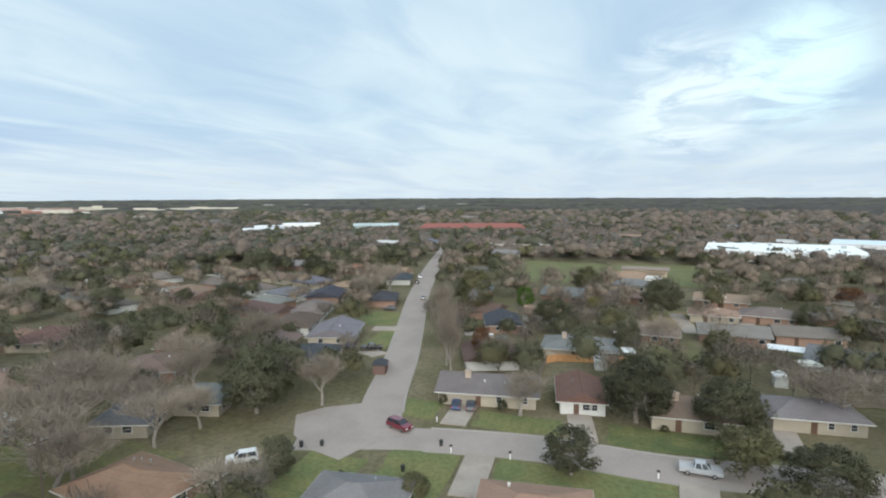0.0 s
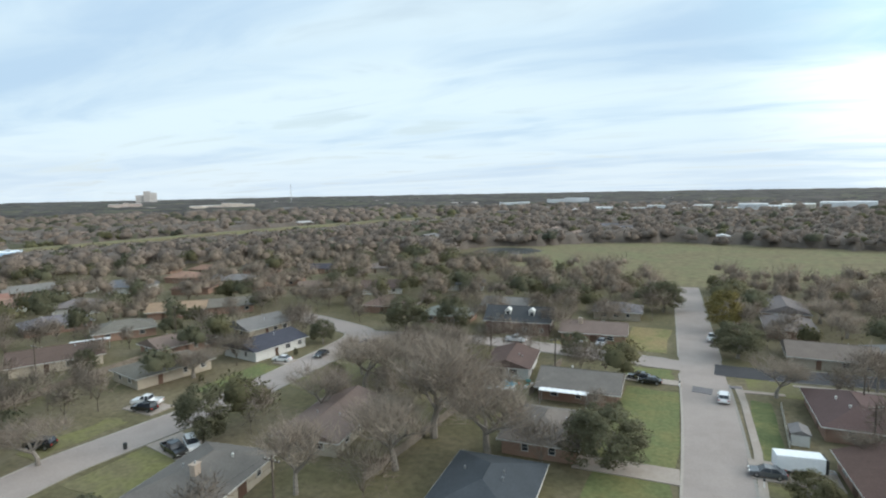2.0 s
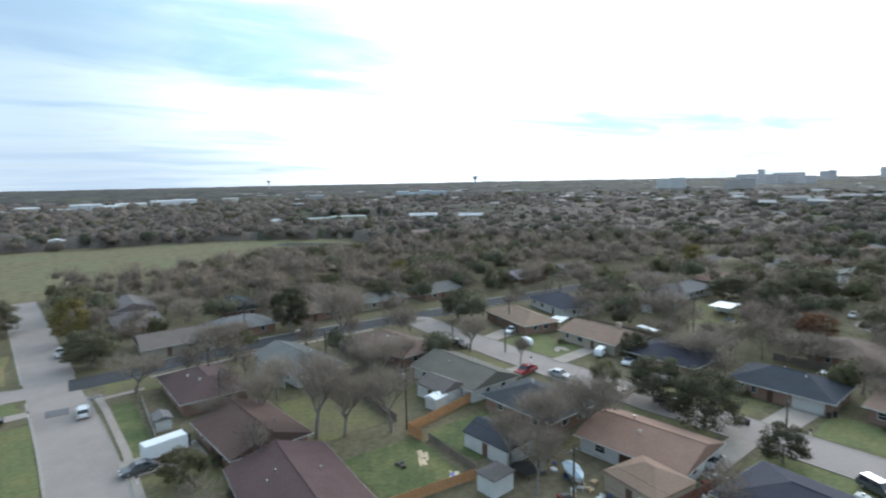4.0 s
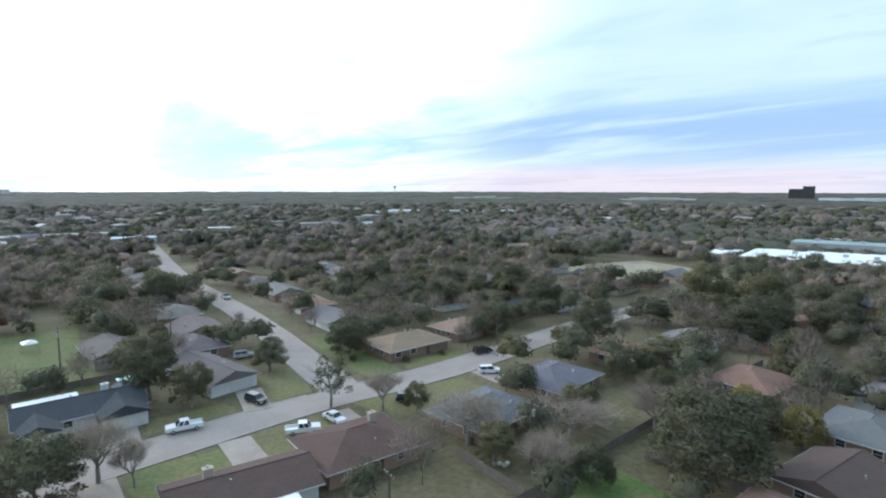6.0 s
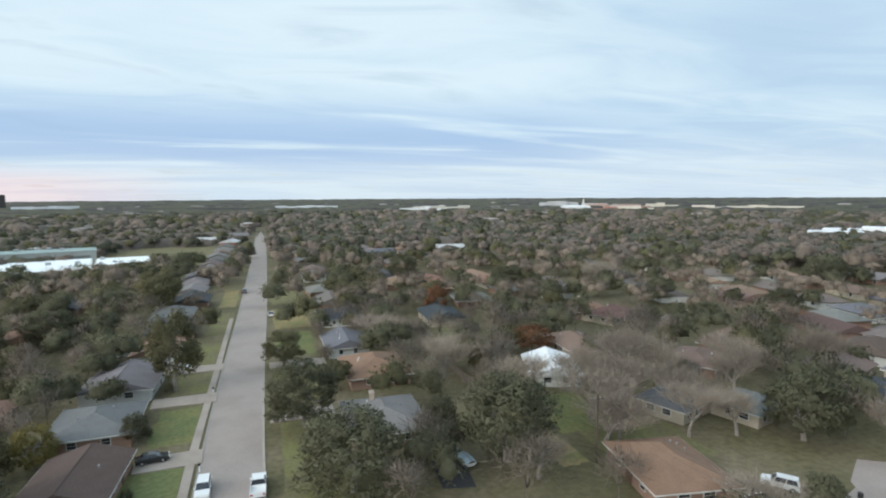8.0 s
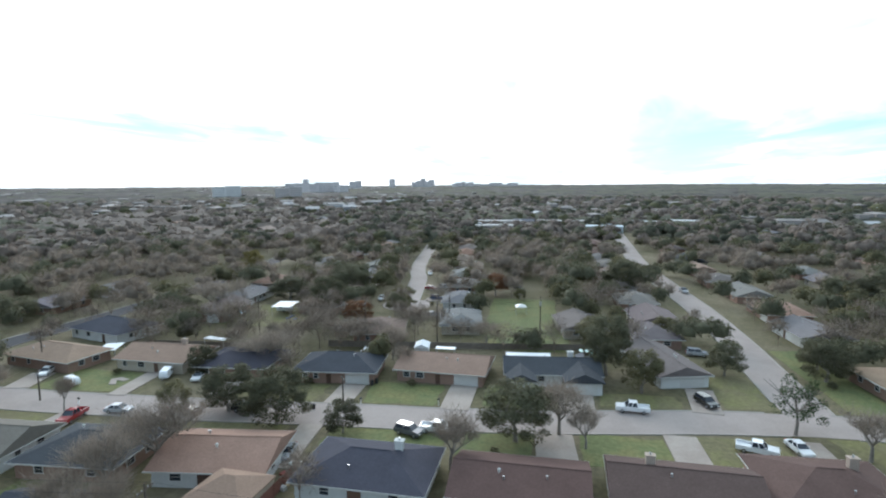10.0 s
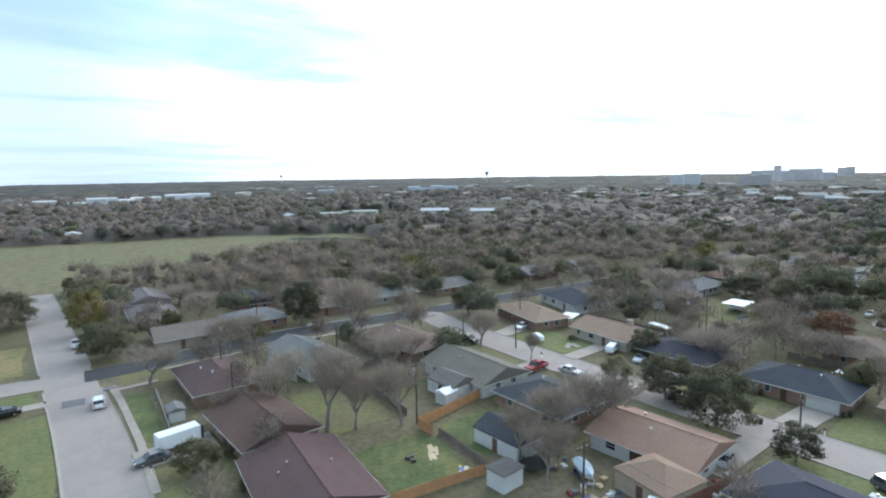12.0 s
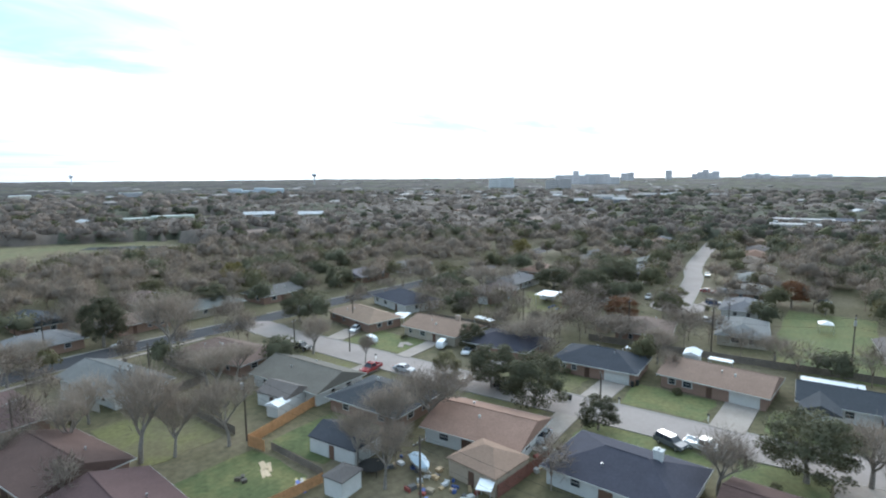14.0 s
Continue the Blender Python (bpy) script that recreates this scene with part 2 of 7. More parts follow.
M_POND = plain("pond water", (0.12, 0.13, 0.13), 0.08, 0.0, 0.7)
M_TARP = material("plastic sheet", (0.05, 0.25, 0.6), 0.4, 0.1, 3.0, 0.5, 0.2, 6.0, tint=True)
M_BUILD = material("rendered building wall", (0.5, 0.48, 0.45), 0.85, 0.08, 1.0, 0.1, 0.0, tint=True)
LEAF = {
    "oak": material("live oak leaves", (0.132, 0.13, 0.08), 0.75, 0.25, 0.8, 0.15, 0.0, rand=0.28, island=0.2, thin=0.42),
    "green": material("green leaves", (0.178, 0.165, 0.088), 0.75, 0.25, 0.8, 0.15, 0.0, rand=0.25, island=0.2, thin=0.42),
    "lime": material("bright green leaves", (0.09, 0.15, 0.03), 0.75, 0.25, 0.8, 0.15, 0.0, rand=0.2, island=0.2, thin=0.42),
    "yellow": material("yellowing leaves", (0.24, 0.20, 0.075), 0.8, 0.25, 0.8, 0.15, 0.0, rand=0.2, island=0.2, thin=0.42),
    "autumn": material("russet leaves", (0.20, 0.10, 0.055), 0.8, 0.25, 0.8, 0.15, 0.0, rand=0.2, island=0.2, thin=0.42),
    "pine": material("thin needles", (0.075, 0.11, 0.05), 0.75, 0.25, 0.8, 0.15, 0.0, rand=0.2, island=0.2, thin=0.42),
}
ROOFS = {"brown": (0.115, 0.078, 0.068), "slate": (0.06, 0.064, 0.075), "tan": (0.285, 0.195, 0.145), "orange": (0.235, 0.145, 0.105),
         "grey": (0.19, 0.178, 0.176), "greybrown": (0.165, 0.145, 0.135), "tanbrown": (0.19, 0.14, 0.115), "bluegrey": (0.15, 0.152, 0.166),
         "white": (0.72, 0.75, 0.78), "redbrown": (0.15, 0.085, 0.075)}
WALLS = {"brick": (0.30, 0.195, 0.15), "white": (0.60, 0.60, 0.58), "tanwall": (0.42, 0.34, 0.26), "cream": (0.42, 0.37, 0.30), "brickdark": (0.17, 0.11, 0.095)}
ROOF_WORDS = {"brown": "dark brown", "slate": "dark slate", "tan": "tan", "orange": "terracotta-toned", "grey": "grey", "greybrown": "grey-brown",
              "tanbrown": "faded brown", "bluegrey": "blue-grey", "white": "white metal", "redbrown": "red-brown"}
WALL_WORDS = {"brick": "brick", "white": "white-painted", "tanwall": "tan-rendered", "cream": "cream", "brickdark": "dark brick"}


# ---- mesh helpers ----
def mesh_of(name, verts, faces, mat, smooth=False):
    me = bpy.data.meshes.new(name)
    me.from_pydata([tuple(v) for v in verts], [], faces)
    me.materials.append(mat)
    if smooth:
        me.shade_smooth()
    me.update()
    return me


def put(name, me, parent=None, m=None, colour=None, label=""):
    ob = new(name, me)
    if parent is not None:
        ob.parent = parent
    if m is not None:
        ob.matrix_basis = m
    if colour is not None:
        ob.color = (*colour[:3], 1)
    if label:
        tagged(ob, label)
    return ob


def box_geo(x0, y0, z0, x1, y1, z1):
    v = [(x0, y0, z0), (x1, y0, z0), (x1, y1, z0), (x0, y1, z0), (x0, y0, z1), (x1, y0, z1), (x1, y1, z1), (x0, y1, z1)]
    f = [(0, 3, 2, 1), (4, 5, 6, 7), (0, 1, 5, 4), (1, 2, 6, 5), (2, 3, 7, 6), (3, 0, 4, 7)]
    return v, f


def joined(*geos):
    V, F = [], []
    for v, f in geos:
        k = len(V)
        V += list(v)
        F += [tuple(i + k for i in q) for q in f]
    return V, F


def box(name, dims, mat, bevel=0.0):
    v, f = box_geo(*dims)
    if not bevel:
        return mesh_of(name, v, f, mat)
    bm = bmesh.new()
    vs = [bm.verts.new(p) for p in v]
    for q in f:
        bm.faces.new([vs[i] for i in q])
    bmesh.ops.bevel(bm, geom=bm.edges[:], offset=bevel, segments=2, affect="EDGES")
    me = bpy.data.meshes.new(name)
    bm.to_mesh(me)
    bm.free()
    me.materials.append(mat)
    return me


def tube_geo(a, b, ra, rb, n=6, caps=True):
    a, b = Vector(a), Vector(b)
    q = (b - a).to_track_quat("Z", "Y")
    V = [tuple(p + q @ Vector((r * math.cos(2 * math.pi * i / n), r * math.sin(2 * math.pi * i / n), 0))) for p, r in ((a, ra), (b, rb)) for i in range(n)]
    F = [(i, (i + 1) % n, n + (i + 1) % n, n + i) for i in range(n)]
    if caps:
        F += [tuple(range(n - 1, -1, -1)), tuple(range(n, 2 * n))]
    return V, F


TAKEN = []   # (x, y, radius) of what stands on the ground, so that scattered trees keep clear
STRIPS = []  # (x0, y0, x1, y1, half width) of roads and drives
rng = random.Random(7)


def clear_spot(x, y, r):
    for a, b, s in TAKEN:
        if (x - a) ** 2 + (y - b) ** 2 < (r + s) ** 2:
            return False
    for x0, y0, x1, y1, w in STRIPS:
        dx, dy = x1 - x0, y1 - y0
        k = max(0.0, min(1.0, ((x - x0) * dx + (y - y0) * dy) / (dx * dx + dy * dy + 1e-9)))
        if (x - x0 - k * dx) ** 2 + (y - y0 - k * dy) ** 2 < (r * 0.8 + w) ** 2:
            return False
    return True


def ribbed(x0, x1, y0, y1, z, n, depth=0.06, t=0.05):
    """One folded sheet with ribs along y."""
    V = []
    for i in range(n):
        x, d = x0 + (x1 - x0) * i / (n - 1), depth * (i % 2)
        V += [(x, y0, z + d), (x, y1, z + d), (x, y0, z + d - t), (x, y1, z + d - t)]
    F = []
    for i in range(n - 1):
        k = 4 * i
        F += [(k, k + 4, k + 5, k + 1), (k + 2, k + 3, k + 7, k + 6), (k, k + 2, k + 6, k + 4), (k + 1, k + 5, k + 7, k + 3)]
    F += [(0, 1, 3, 2), (4 * n - 4, 4 * n - 2, 4 * n - 1, 4 * n - 3)]
    return V, F


# ---- ground and roads ----
LEVEL = [0.03]


def spline(pts, step=4.0):
    P = [Vector((*p, 0)) for p in pts]
    P = [P[0] * 2 - P[1]] + P + [P[-1] * 2 - P[-2]]
    out = []
    for i in range(1, len(P) - 2):
        n = max(2, int((P[i + 1] - P[i]).length / step))
        for j in range(n):
            t = j / n
            a, b, c, d = P[i - 1:i + 3]
            out.append(0.5 * (2 * b + (c - a) * t + (2 * a - 5 * b + 4 * c - d) * t * t + (3 * b - a - 3 * c + d) * t ** 3))
    return out + [P[-2]]


def road(name, pts, width, mat, label, keep=True):
    """A carriageway with raised kerbs, following a smooth line."""
    line, half = spline(pts), width / 2
    z = LEVEL[0]
    LEVEL[0] += 0.006
    rings = []
    for i, p in enumerate(line):
        d = (line[min(i + 1, len(line) - 1)] - line[max(i - 1, 0)]).normalized()
        rings.append((p, Vector((-d.y, d.x, 0))))
    V, F = [], []
    for p, n in rings:
        V += [p + n * half + Vector((0, 0, z)), p + Vector((0, 0, z + 0.06)), p - n * half + Vector((0, 0, z))]
    for i in range(len(rings) - 1):
        k = 3 * i
        F += [(k, k + 1, k + 4, k + 3), (k + 1, k + 2, k + 5, k + 4)]
    F = [f[::-1] for f in F]
    ob = put(name, mesh_of(name, V, F, mat))
    tagged(ob, label, "road", kind="structure")
    for i in range(0, len(line) - 1):
        a, b = line[i], line[min(i + 1, len(line) - 1)]
        if keep:
            STRIPS.append((a.x, a.y, b.x, b.y, half + 0.5))
    for s in (1, -1):
        V, F = [], []
        for p, n in rings:
            a, b = p + n * (s * (half - 0.05)), p + n * (s * (half + 0.35))
            V += [a + Vector((0, 0, z)), a + Vector((0, 0, z + 0.012)), b + Vector((0, 0, z + 0.10)), b + Vector((0, 0, 0))]
        for i in range(len(rings) - 1):
            k = 4 * i
            mid = (rings[i][0] + rings[i + 1][0]) / 2 + rings[i][1] * (s * (half + 0.2))
            if any((mid.x - x) ** 2 + (mid.y - y) ** 2 < r * r for x, y, r in JUNCTIONS):
                continue
            for a, b in ((0, 1), (1, 2), (2, 3)):
                q = (k + a, k + b, k + 4 + b, k + 4 + a)
                F.append(q if s > 0 else q[::-1])
        tagged(put("kerb", mesh_of("kerb", V, F, M_KERB)), "low rolled concrete kerb along the carriageway", "kerb", kind="structure")


JUNCTIONS = [(-1.5, -131, 9), (82, 37, 9), (-95, 45, 8), (-84, -116, 6), (-87, -133, 7)]


def slab(name, pts, mat, label, category, z=0.02, colour=None, kind="structure", keep=0.0):
    """A flat patch of ground cover with a thin edge, over a polygon."""
    n = len(pts)
    V = [(x, y, z) for x, y in pts] + [(x, y, -0.05) for x, y in pts]
    area = sum(pts[i][0] * pts[(i + 1) % n][1] - pts[(i + 1) % n][0] * pts[i][1] for i in range(n))
    top = tuple(range(n)) if area > 0 else tuple(range(n - 1, -1, -1))
    F = [top] + [(i, i + n, (i + 1) % n + n, (i + 1) % n) for i in range(n)]
    ob = put(name, mesh_of(name, V, F, mat), colour=colour)
    if keep:
        cx, cy = sum(p[0] for p in pts) / n, sum(p[1] for p in pts) / n
        TAKEN.append((cx, cy, keep))
    return tagged(ob, label, category, kind=kind)


DRIVE_Z = [0.045]


def drive(x0, y0, x1, y1, w, mat=None, label="pale concrete driveway with worn joints"):
    d = Vector((x1 - x0, y1 - y0)).normalized()
    n = Vector((-d.y, d.x)) * (w / 2)
    DRIVE_Z[0] += 0.0005
    STRIPS.append((x0, y0, x1, y1, w / 2 + 0.4))
    slab("driveway", [(x0 - n.x, y0 - n.y), (x1 - n.x, y1 - n.y), (x1 + n.x, y1 + n.y), (x0 + n.x, y0 + n.y)], mat or M_DRIVE, label, "driveway", DRIVE_Z[0] + 0.09)


def lawn(x0, y0, x1, y1, colour=(0.11, 0.15, 0.05), turn=0.0):
    """A mown lawn with slightly uneven edges."""
    r = random.Random(int(x0 * 7 + y0 * 13))
    cx, cy = (x0 + x1) / 2, (y0 + y1) / 2
    pts = []
    for ax, ay, bx, by in ((x0, y0, x1, y0), (x1, y0, x1, y1), (x1, y1, x0, y1), (x0, y1, x0, y0)):
        for i in range(4):
            k = i / 4
            px, py = ax + (bx - ax) * k + r.uniform(-0.5, 0.5), ay + (by - ay) * k + r.uniform(-0.5, 0.5)
            c, s = math.cos(radians(turn)), math.sin(radians(turn))
            pts.append((cx + (px - cx) * c - (py - cy) * s, cy + (px - cx) * s + (py - cy) * c))
    TAKEN.append((cx, cy, min(abs(x1 - x0), abs(y1 - y0)) * 0.5))
    if abs(y1 - y0) > 1.6 * abs(x1 - x0):
        TAKEN.extend([(cx, cy + s * abs(y1 - y0) * 0.3, abs(x1 - x0) * 0.45) for s in (-1, 1)])
    elif abs(x1 - x0) > 1.6 * abs(y1 - y0):
        TAKEN.extend([(cx + s * abs(x1 - x0) * 0.3, cy, abs(y1 - y0) * 0.45) for s in (-1, 1)])
    DRIVE_Z[0] += 0.0003
    slab("lawn", pts, M_LAWN, "mown green front lawn beside the street", "lawn", DRIVE_Z[0] - 0.02, colour)


# ---- houses ----
WINDOW_FRAME = mesh_of("window_frame", *joined(box_geo(-0.6, -0.04, -0.65, 0.6, 0.04, -0.55), box_geo(-0.6, -0.04, 0.55, 0.6, 0.04, 0.65),
                       box_geo(-0.6, -0.04, -0.55, -0.5, 0.04, 0.55), box_geo(0.5, -0.04, -0.55, 0.6, 0.04, 0.55), box_geo(-0.5, -0.03, -0.03, 0.5, 0.03, 0.03)), M_TRIM)
WINDOW_PANE = mesh_of("pane", *box_geo(-0.5, -0.015, -0.55, 0.5, 0.015, 0.55), M_GLASS)
WINDOW_PLAIN = mesh_of("window", *joined(box_geo(-0.6, -0.04, -0.65, 0.6, 0.04, -0.55), box_geo(-0.6, -0.04, 0.55, 0.6, 0.04, 0.65),
                       box_geo(-0.6, -0.04, -0.55, -0.5, 0.04, 0.55), box_geo(0.5, -0.04, -0.55, 0.6, 0.04, 0.55), box_geo(-0.5, -0.015, -0.55, 0.5, 0.015, 0.55)), M_TRIM)
WINDOW_PLAIN.materials.append(M_GLASS)
for i in range(24, 30):
    WINDOW_PLAIN.polygons[i].material_index = 1
DOOR_LEAF = box("door", (-0.48, -0.04, 0, 0.48, 0.04, 2.05), M_DOOR, 0.015)
GARAGE_LEAF = mesh_of("garage_door", *joined(*[box_geo(-2.4, -0.05, 0.53 * i, 2.4, 0.04, 0.53 * i + 0.51) for i in range(4)]), M_TRIM)
VENT = mesh_of("vent", *joined(tube_geo((0, 0, -0.25), (0, 0, 0.35), 0.09, 0.09), tube_geo((0, 0, 0.35), (0, 0, 0.45), 0.16, 0.14)), M_STEEL)
TURBINE = mesh_of("roof_vent", *joined(tube_geo((0, 0, -0.25), (0, 0, 0.2), 0.15, 0.15, 8), tube_geo((0, 0, 0.2), (0, 0, 0.38), 0.16, 0.24, 8), tube_geo((0, 0, 0.38), (0, 0, 0.55), 0.24, 0.08, 8)), M_TRIM)


def hip_geo(l, w, z0, rise, inset, t=0.16):
    """A roof over l x w; inset: how far the ridge stops short of the ends (0: a gable)."""
    a, b = l / 2, w / 2
    e = [(-a, -b), (a, -b), (a, b), (-a, b)]
    V = [(x, y, z0) for x, y in e] + [(x, y, z0 - t) for x, y in e] + [(-a + inset, 0, z0 + rise), (a - inset, 0, z0 + rise)]
    F = [(0, 1, 9, 8), (2, 3, 8, 9), (1, 2, 9), (3, 0, 8), (7, 6, 5, 4)] + [(i, i + 4, (i + 1) % 4 + 4, (i + 1) % 4) for i in range(4)]
    return V, F


def fascia_geo(l, w, z0, t=0.2):
    a, b, d = l / 2, w / 2, 0.035
    return joined(box_geo(-a - d, -b - d, z0 - t, a + d, -b - 0.003, z0 - 0.01), box_geo(-a - d, b + 0.003, z0 - t, a + d, b + d, z0 - 0.01),
                  box_geo(-a - d, -b - 0.003, z0 - t, -a - 0.003, b + 0.003, z0 - 0.01), box_geo(a + 0.003, -b - 0.003, z0 - t, a + d, b + 0.003, z0 - 0.01))


def house(x, y, rot, l, w, roof, wall="brick", shape="hip", front=0, garage=1, chimney=0, storeys=1, wing=0, detail=1, patio=0):
    """A ranch house: front is the side (0: -y, 1: +x, 2: +y, 3: -x, in its own axes) that faces the street; wing: a gabled garage wing at that end (+1 or -1)."""
    r = random.Random(int(x * 31 + y * 17))
    h = 2.45 * storeys
    rise = (w / 2 + 0.7) * r.uniform(0.3, 0.37)
    words = f"single-storey {WALL_WORDS[wall]} ranch house with a {ROOF_WORDS[roof]} {'hipped' if shape == 'hip' else 'gabled'} roof"
    if storeys > 1:
        words = f"two-storey {WALL_WORDS[wall]} house, steep {ROOF_WORDS[roof]} roof, white dormers"
        h, rise = 3.6, 3.2
    e = tagged(new("house"), words, "house", group="neighbourhood houses")
    e.matrix_basis = pose(x, y, 0, 0, 0, rot)
    TAKEN.append((x, y, max(l, w) * 0.41))
    c, rc = WALLS[wall], ROOFS[roof]
    k = r.uniform(0.9, 1.1)
    c, rc = tuple(v * k for v in c), tuple(v * r.uniform(0.94, 1.06) for v in rc)
    geo = [box_geo(-l / 2, -w / 2, -0.1, l / 2, w / 2, h)]
    o = 0.7
    inset = (w / 2 + o) * 0.95 if shape == "hip" else 0.0
    if shape == "gable":
        V = [(s * l / 2, -w / 2, h) for s in (-1, 1)] + [(s * l / 2, w / 2, h) for s in (-1, 1)] + [(s * l / 2, 0, h + rise * (w / 2) / (w / 2 + o)) for s in (-1, 1)]
        geo.append((V, [(0, 4, 2), (1, 3, 5), (0, 1, 5, 4), (2, 4, 5, 3)]))
    put("wall", mesh_of("wall", *joined(*geo), M_WALL), e, colour=c)
    rm = M_METALROOF if roof == "white" else M_ROOF
    roof_ob = put("roof", mesh_of("roof", *hip_geo(l + 2 * o, w + 2 * o, h + 0.12, rise, inset), rm), e, colour=rc)
    if detail:
        put("fascia", mesh_of("fascia", *fascia_geo(l + 2 * o, w + 2 * o, h + 0.12), M_TRIM), e)
        put("ridge_cap", mesh_of("ridge_cap", *tube_geo((-l / 2 - o + inset, 0, h + rise + 0.1), (l / 2 + o - inset, 0, h + rise + 0.1), 0.1, 0.1, 5), rm), roof_ob, colour=tuple(v * 0.85 for v in rc))
        for i in range(r.randint(1, 3)):
            vx, vy = r.uniform(-0.25, 0.25) * l, r.choice((-1, 1)) * r.uniform(0.12, 0.3) * w
            zz = h + 0.12 + rise * (1 - abs(vy) / (w / 2 + o))
            put("vent", VENT if r.random() < 0.7 else TURBINE, roof_ob, pose(vx, vy, zz))
    # openings on the four sides
    sides = ((l, lambda s: pose(s, -w / 2 - 0.045, 0)), (w, lambda s: pose(l / 2 + 0.045, s, 0, 0, 0, 90)),
             (l, lambda s: pose(s, w / 2 + 0.045, 0, 0, 0, 180)), (w, lambda s: pose(-l / 2 - 0.045, s, 0, 0, 0, 270)))
    for i, (run, at) in enumerate(sides):
        spots = []
        lo, hi = -run / 2 + 1.4, run / 2 - 1.4
        if i == front:
            if garage and run > 8:
                gs = (run / 2 - 3.3) * garage
                put("garage_door", GARAGE_LEAF, e, at(gs), label="white panelled garage door")
                if garage > 0:
                    hi = gs - 3.2
                else:
                    lo = gs + 3.2
            if hi - lo > 2:
                ds = lo + (hi - lo) * r.uniform(0.55, 0.8)
                put("door", DOOR_LEAF, e, at(ds))
                spots = [s for s in (lo + 0.6, lo + (hi - lo) * 0.35) if abs(s - ds) > 1.4]
        else:
            n = max(1, int(run / 4.2))
            spots = [lo + (hi - lo) * (j + 0.5) / n + r.uniform(-0.4, 0.4) for j in range(n)]
            if i == (front + 2) % 4 and detail and len(spots) > 1:
                s = spots.pop(1)
                put("patio_door", DOOR_LEAF, e, at(s) @ Matrix.Diagonal((1.9, 1, 1, 1)))
        if not detail:
            for s in spots[:1] if i % 2 == 0 else ():
                put("window", WINDOW_PLAIN, e, at(s) @ pose(0, 0, 1.55) @ Matrix.Diagonal((1.3, 1, 0.95, 1)))
            continue
        for s in spots:
            win = put("window", WINDOW_FRAME, e, at(s) @ pose(0, 0, 1.55) @ Matrix.Diagonal((r.choice((0.9, 1.2, 1.5)), 1, 0.95, 1)))
            put("pane", WINDOW_PANE, win, pose(0, 0.01, 0))
    for side, ww in {0: (), 1: ((1, 6.6),), -1: ((-1, 6.6),), 2: ((1, 6.6), (-1, 4.8))}[wing]:
        wl = 5.2
        sy = -1 if front == 0 else 1
        wx, wy = side * (l / 2 - ww / 2 - 0.3), sy * (w / 2 + wl / 2 - 1.2)
        g2 = (ww / 2 + 0.5) * 0.42
        V = [(s * ww / 2, q * wl / 2, h) for q in (-1, 1) for s in (-1, 1)] + [(0, q * wl / 2, h + g2 * 0.87) for q in (-1, 1)]
        wm = mesh_of("garage_wing", *joined(box_geo(-ww / 2, -wl / 2, -0.1, ww / 2, wl / 2, h), (V, [(0, 1, 4), (3, 2, 5), (0, 4, 5, 2), (1, 3, 5, 4)])), M_WALL)
        wing_ob = put("garage_wing", wm, e, pose(wx, wy, 0), colour=WALLS["white"])
        rv, rf = hip_geo(wl + 5.0, ww + 1.0, h + 0.125, g2, 0)
        put("wing_roof", mesh_of("wing_roof", rv, rf, rm), wing_ob, pose(0, -sy * 2.0, 0, 0, 0, 90), colour=rc)
        if side == 1 or wing != 2:
            put("garage_door", GARAGE_LEAF, wing_ob, pose(0, sy * (wl / 2 + 0.05), 0, 0, 0, 0 if sy < 0 else 180), label="white panelled garage door")
    if chimney:
        cx, cy = chimney * l * 0.22, w * 0.12
        ch = put("chimney", mesh_of("chimney", *joined(box_geo(-0.55, -0.4, h, 0.55, 0.4, h + rise + 0.9), box_geo(-0.65, -0.5, h + rise + 0.9, 0.65, 0.5, h + rise + 1.05)), M_WALL), e,
                 pose(cx, cy, 0), colour=WALLS["white"] if wall == "white" and roof == "slate" else (0.42, 0.34, 0.28))
        put("flue", mesh_of("flue", *tube_geo((0, 0, h + rise + 1.0), (0, 0, h + rise + 1.35), 0.14, 0.14, 8), M_STEEL), ch)
    if storeys > 1:
        for s in (-0.22, 0.16):
            d = put("dormer", mesh_of("dormer", *joined(box_geo(-0.75, -0.8, 0, 0.75, 1.6, 1.5), ([(-0.95, -1.0, 1.5), (0.95, -1.0, 1.5), (0.95, 1.6, 1.5), (-0.95, 1.6, 1.5), (0, -1.0, 2.3), (0, 1.6, 2.3)],
                    [(0, 1, 4), (2, 3, 5), (0, 4, 5, 3), (1, 2, 5, 4)])), M_TRIM), e, pose(s * l, -w / 4 * (1 if front == 0 else -1), h + rise * 0.35, 0, 0, 0 if front == 0 else 180))
            put("window", WINDOW_PLAIN, d, pose(0, -0.84, 0.8) @ Matrix.Diagonal((0.9, 1, 0.9, 1)))
    if patio:
        pw = 6.0
        pv = ribbed(-pw / 2, pw / 2, 0, 3.6, 2.45, 13)
        back = (front + 2) % 4
        po = put("patio_cover", mesh_of("patio_cover", *pv, M_METALROOF), e, sides[back][1](patio * 2.5) @ pose(0, 0, 0, 0, 0, 180), label="white ribbed metal patio cover")
        for s in (-1, 1):
            put("post", mesh_of("post", *box_geo(-0.05, -0.05, 0, 0.05, 0.05, 2.42), M_TRIM), po, pose(s * (pw / 2 - 0.15), 3.4, 0))
    return e


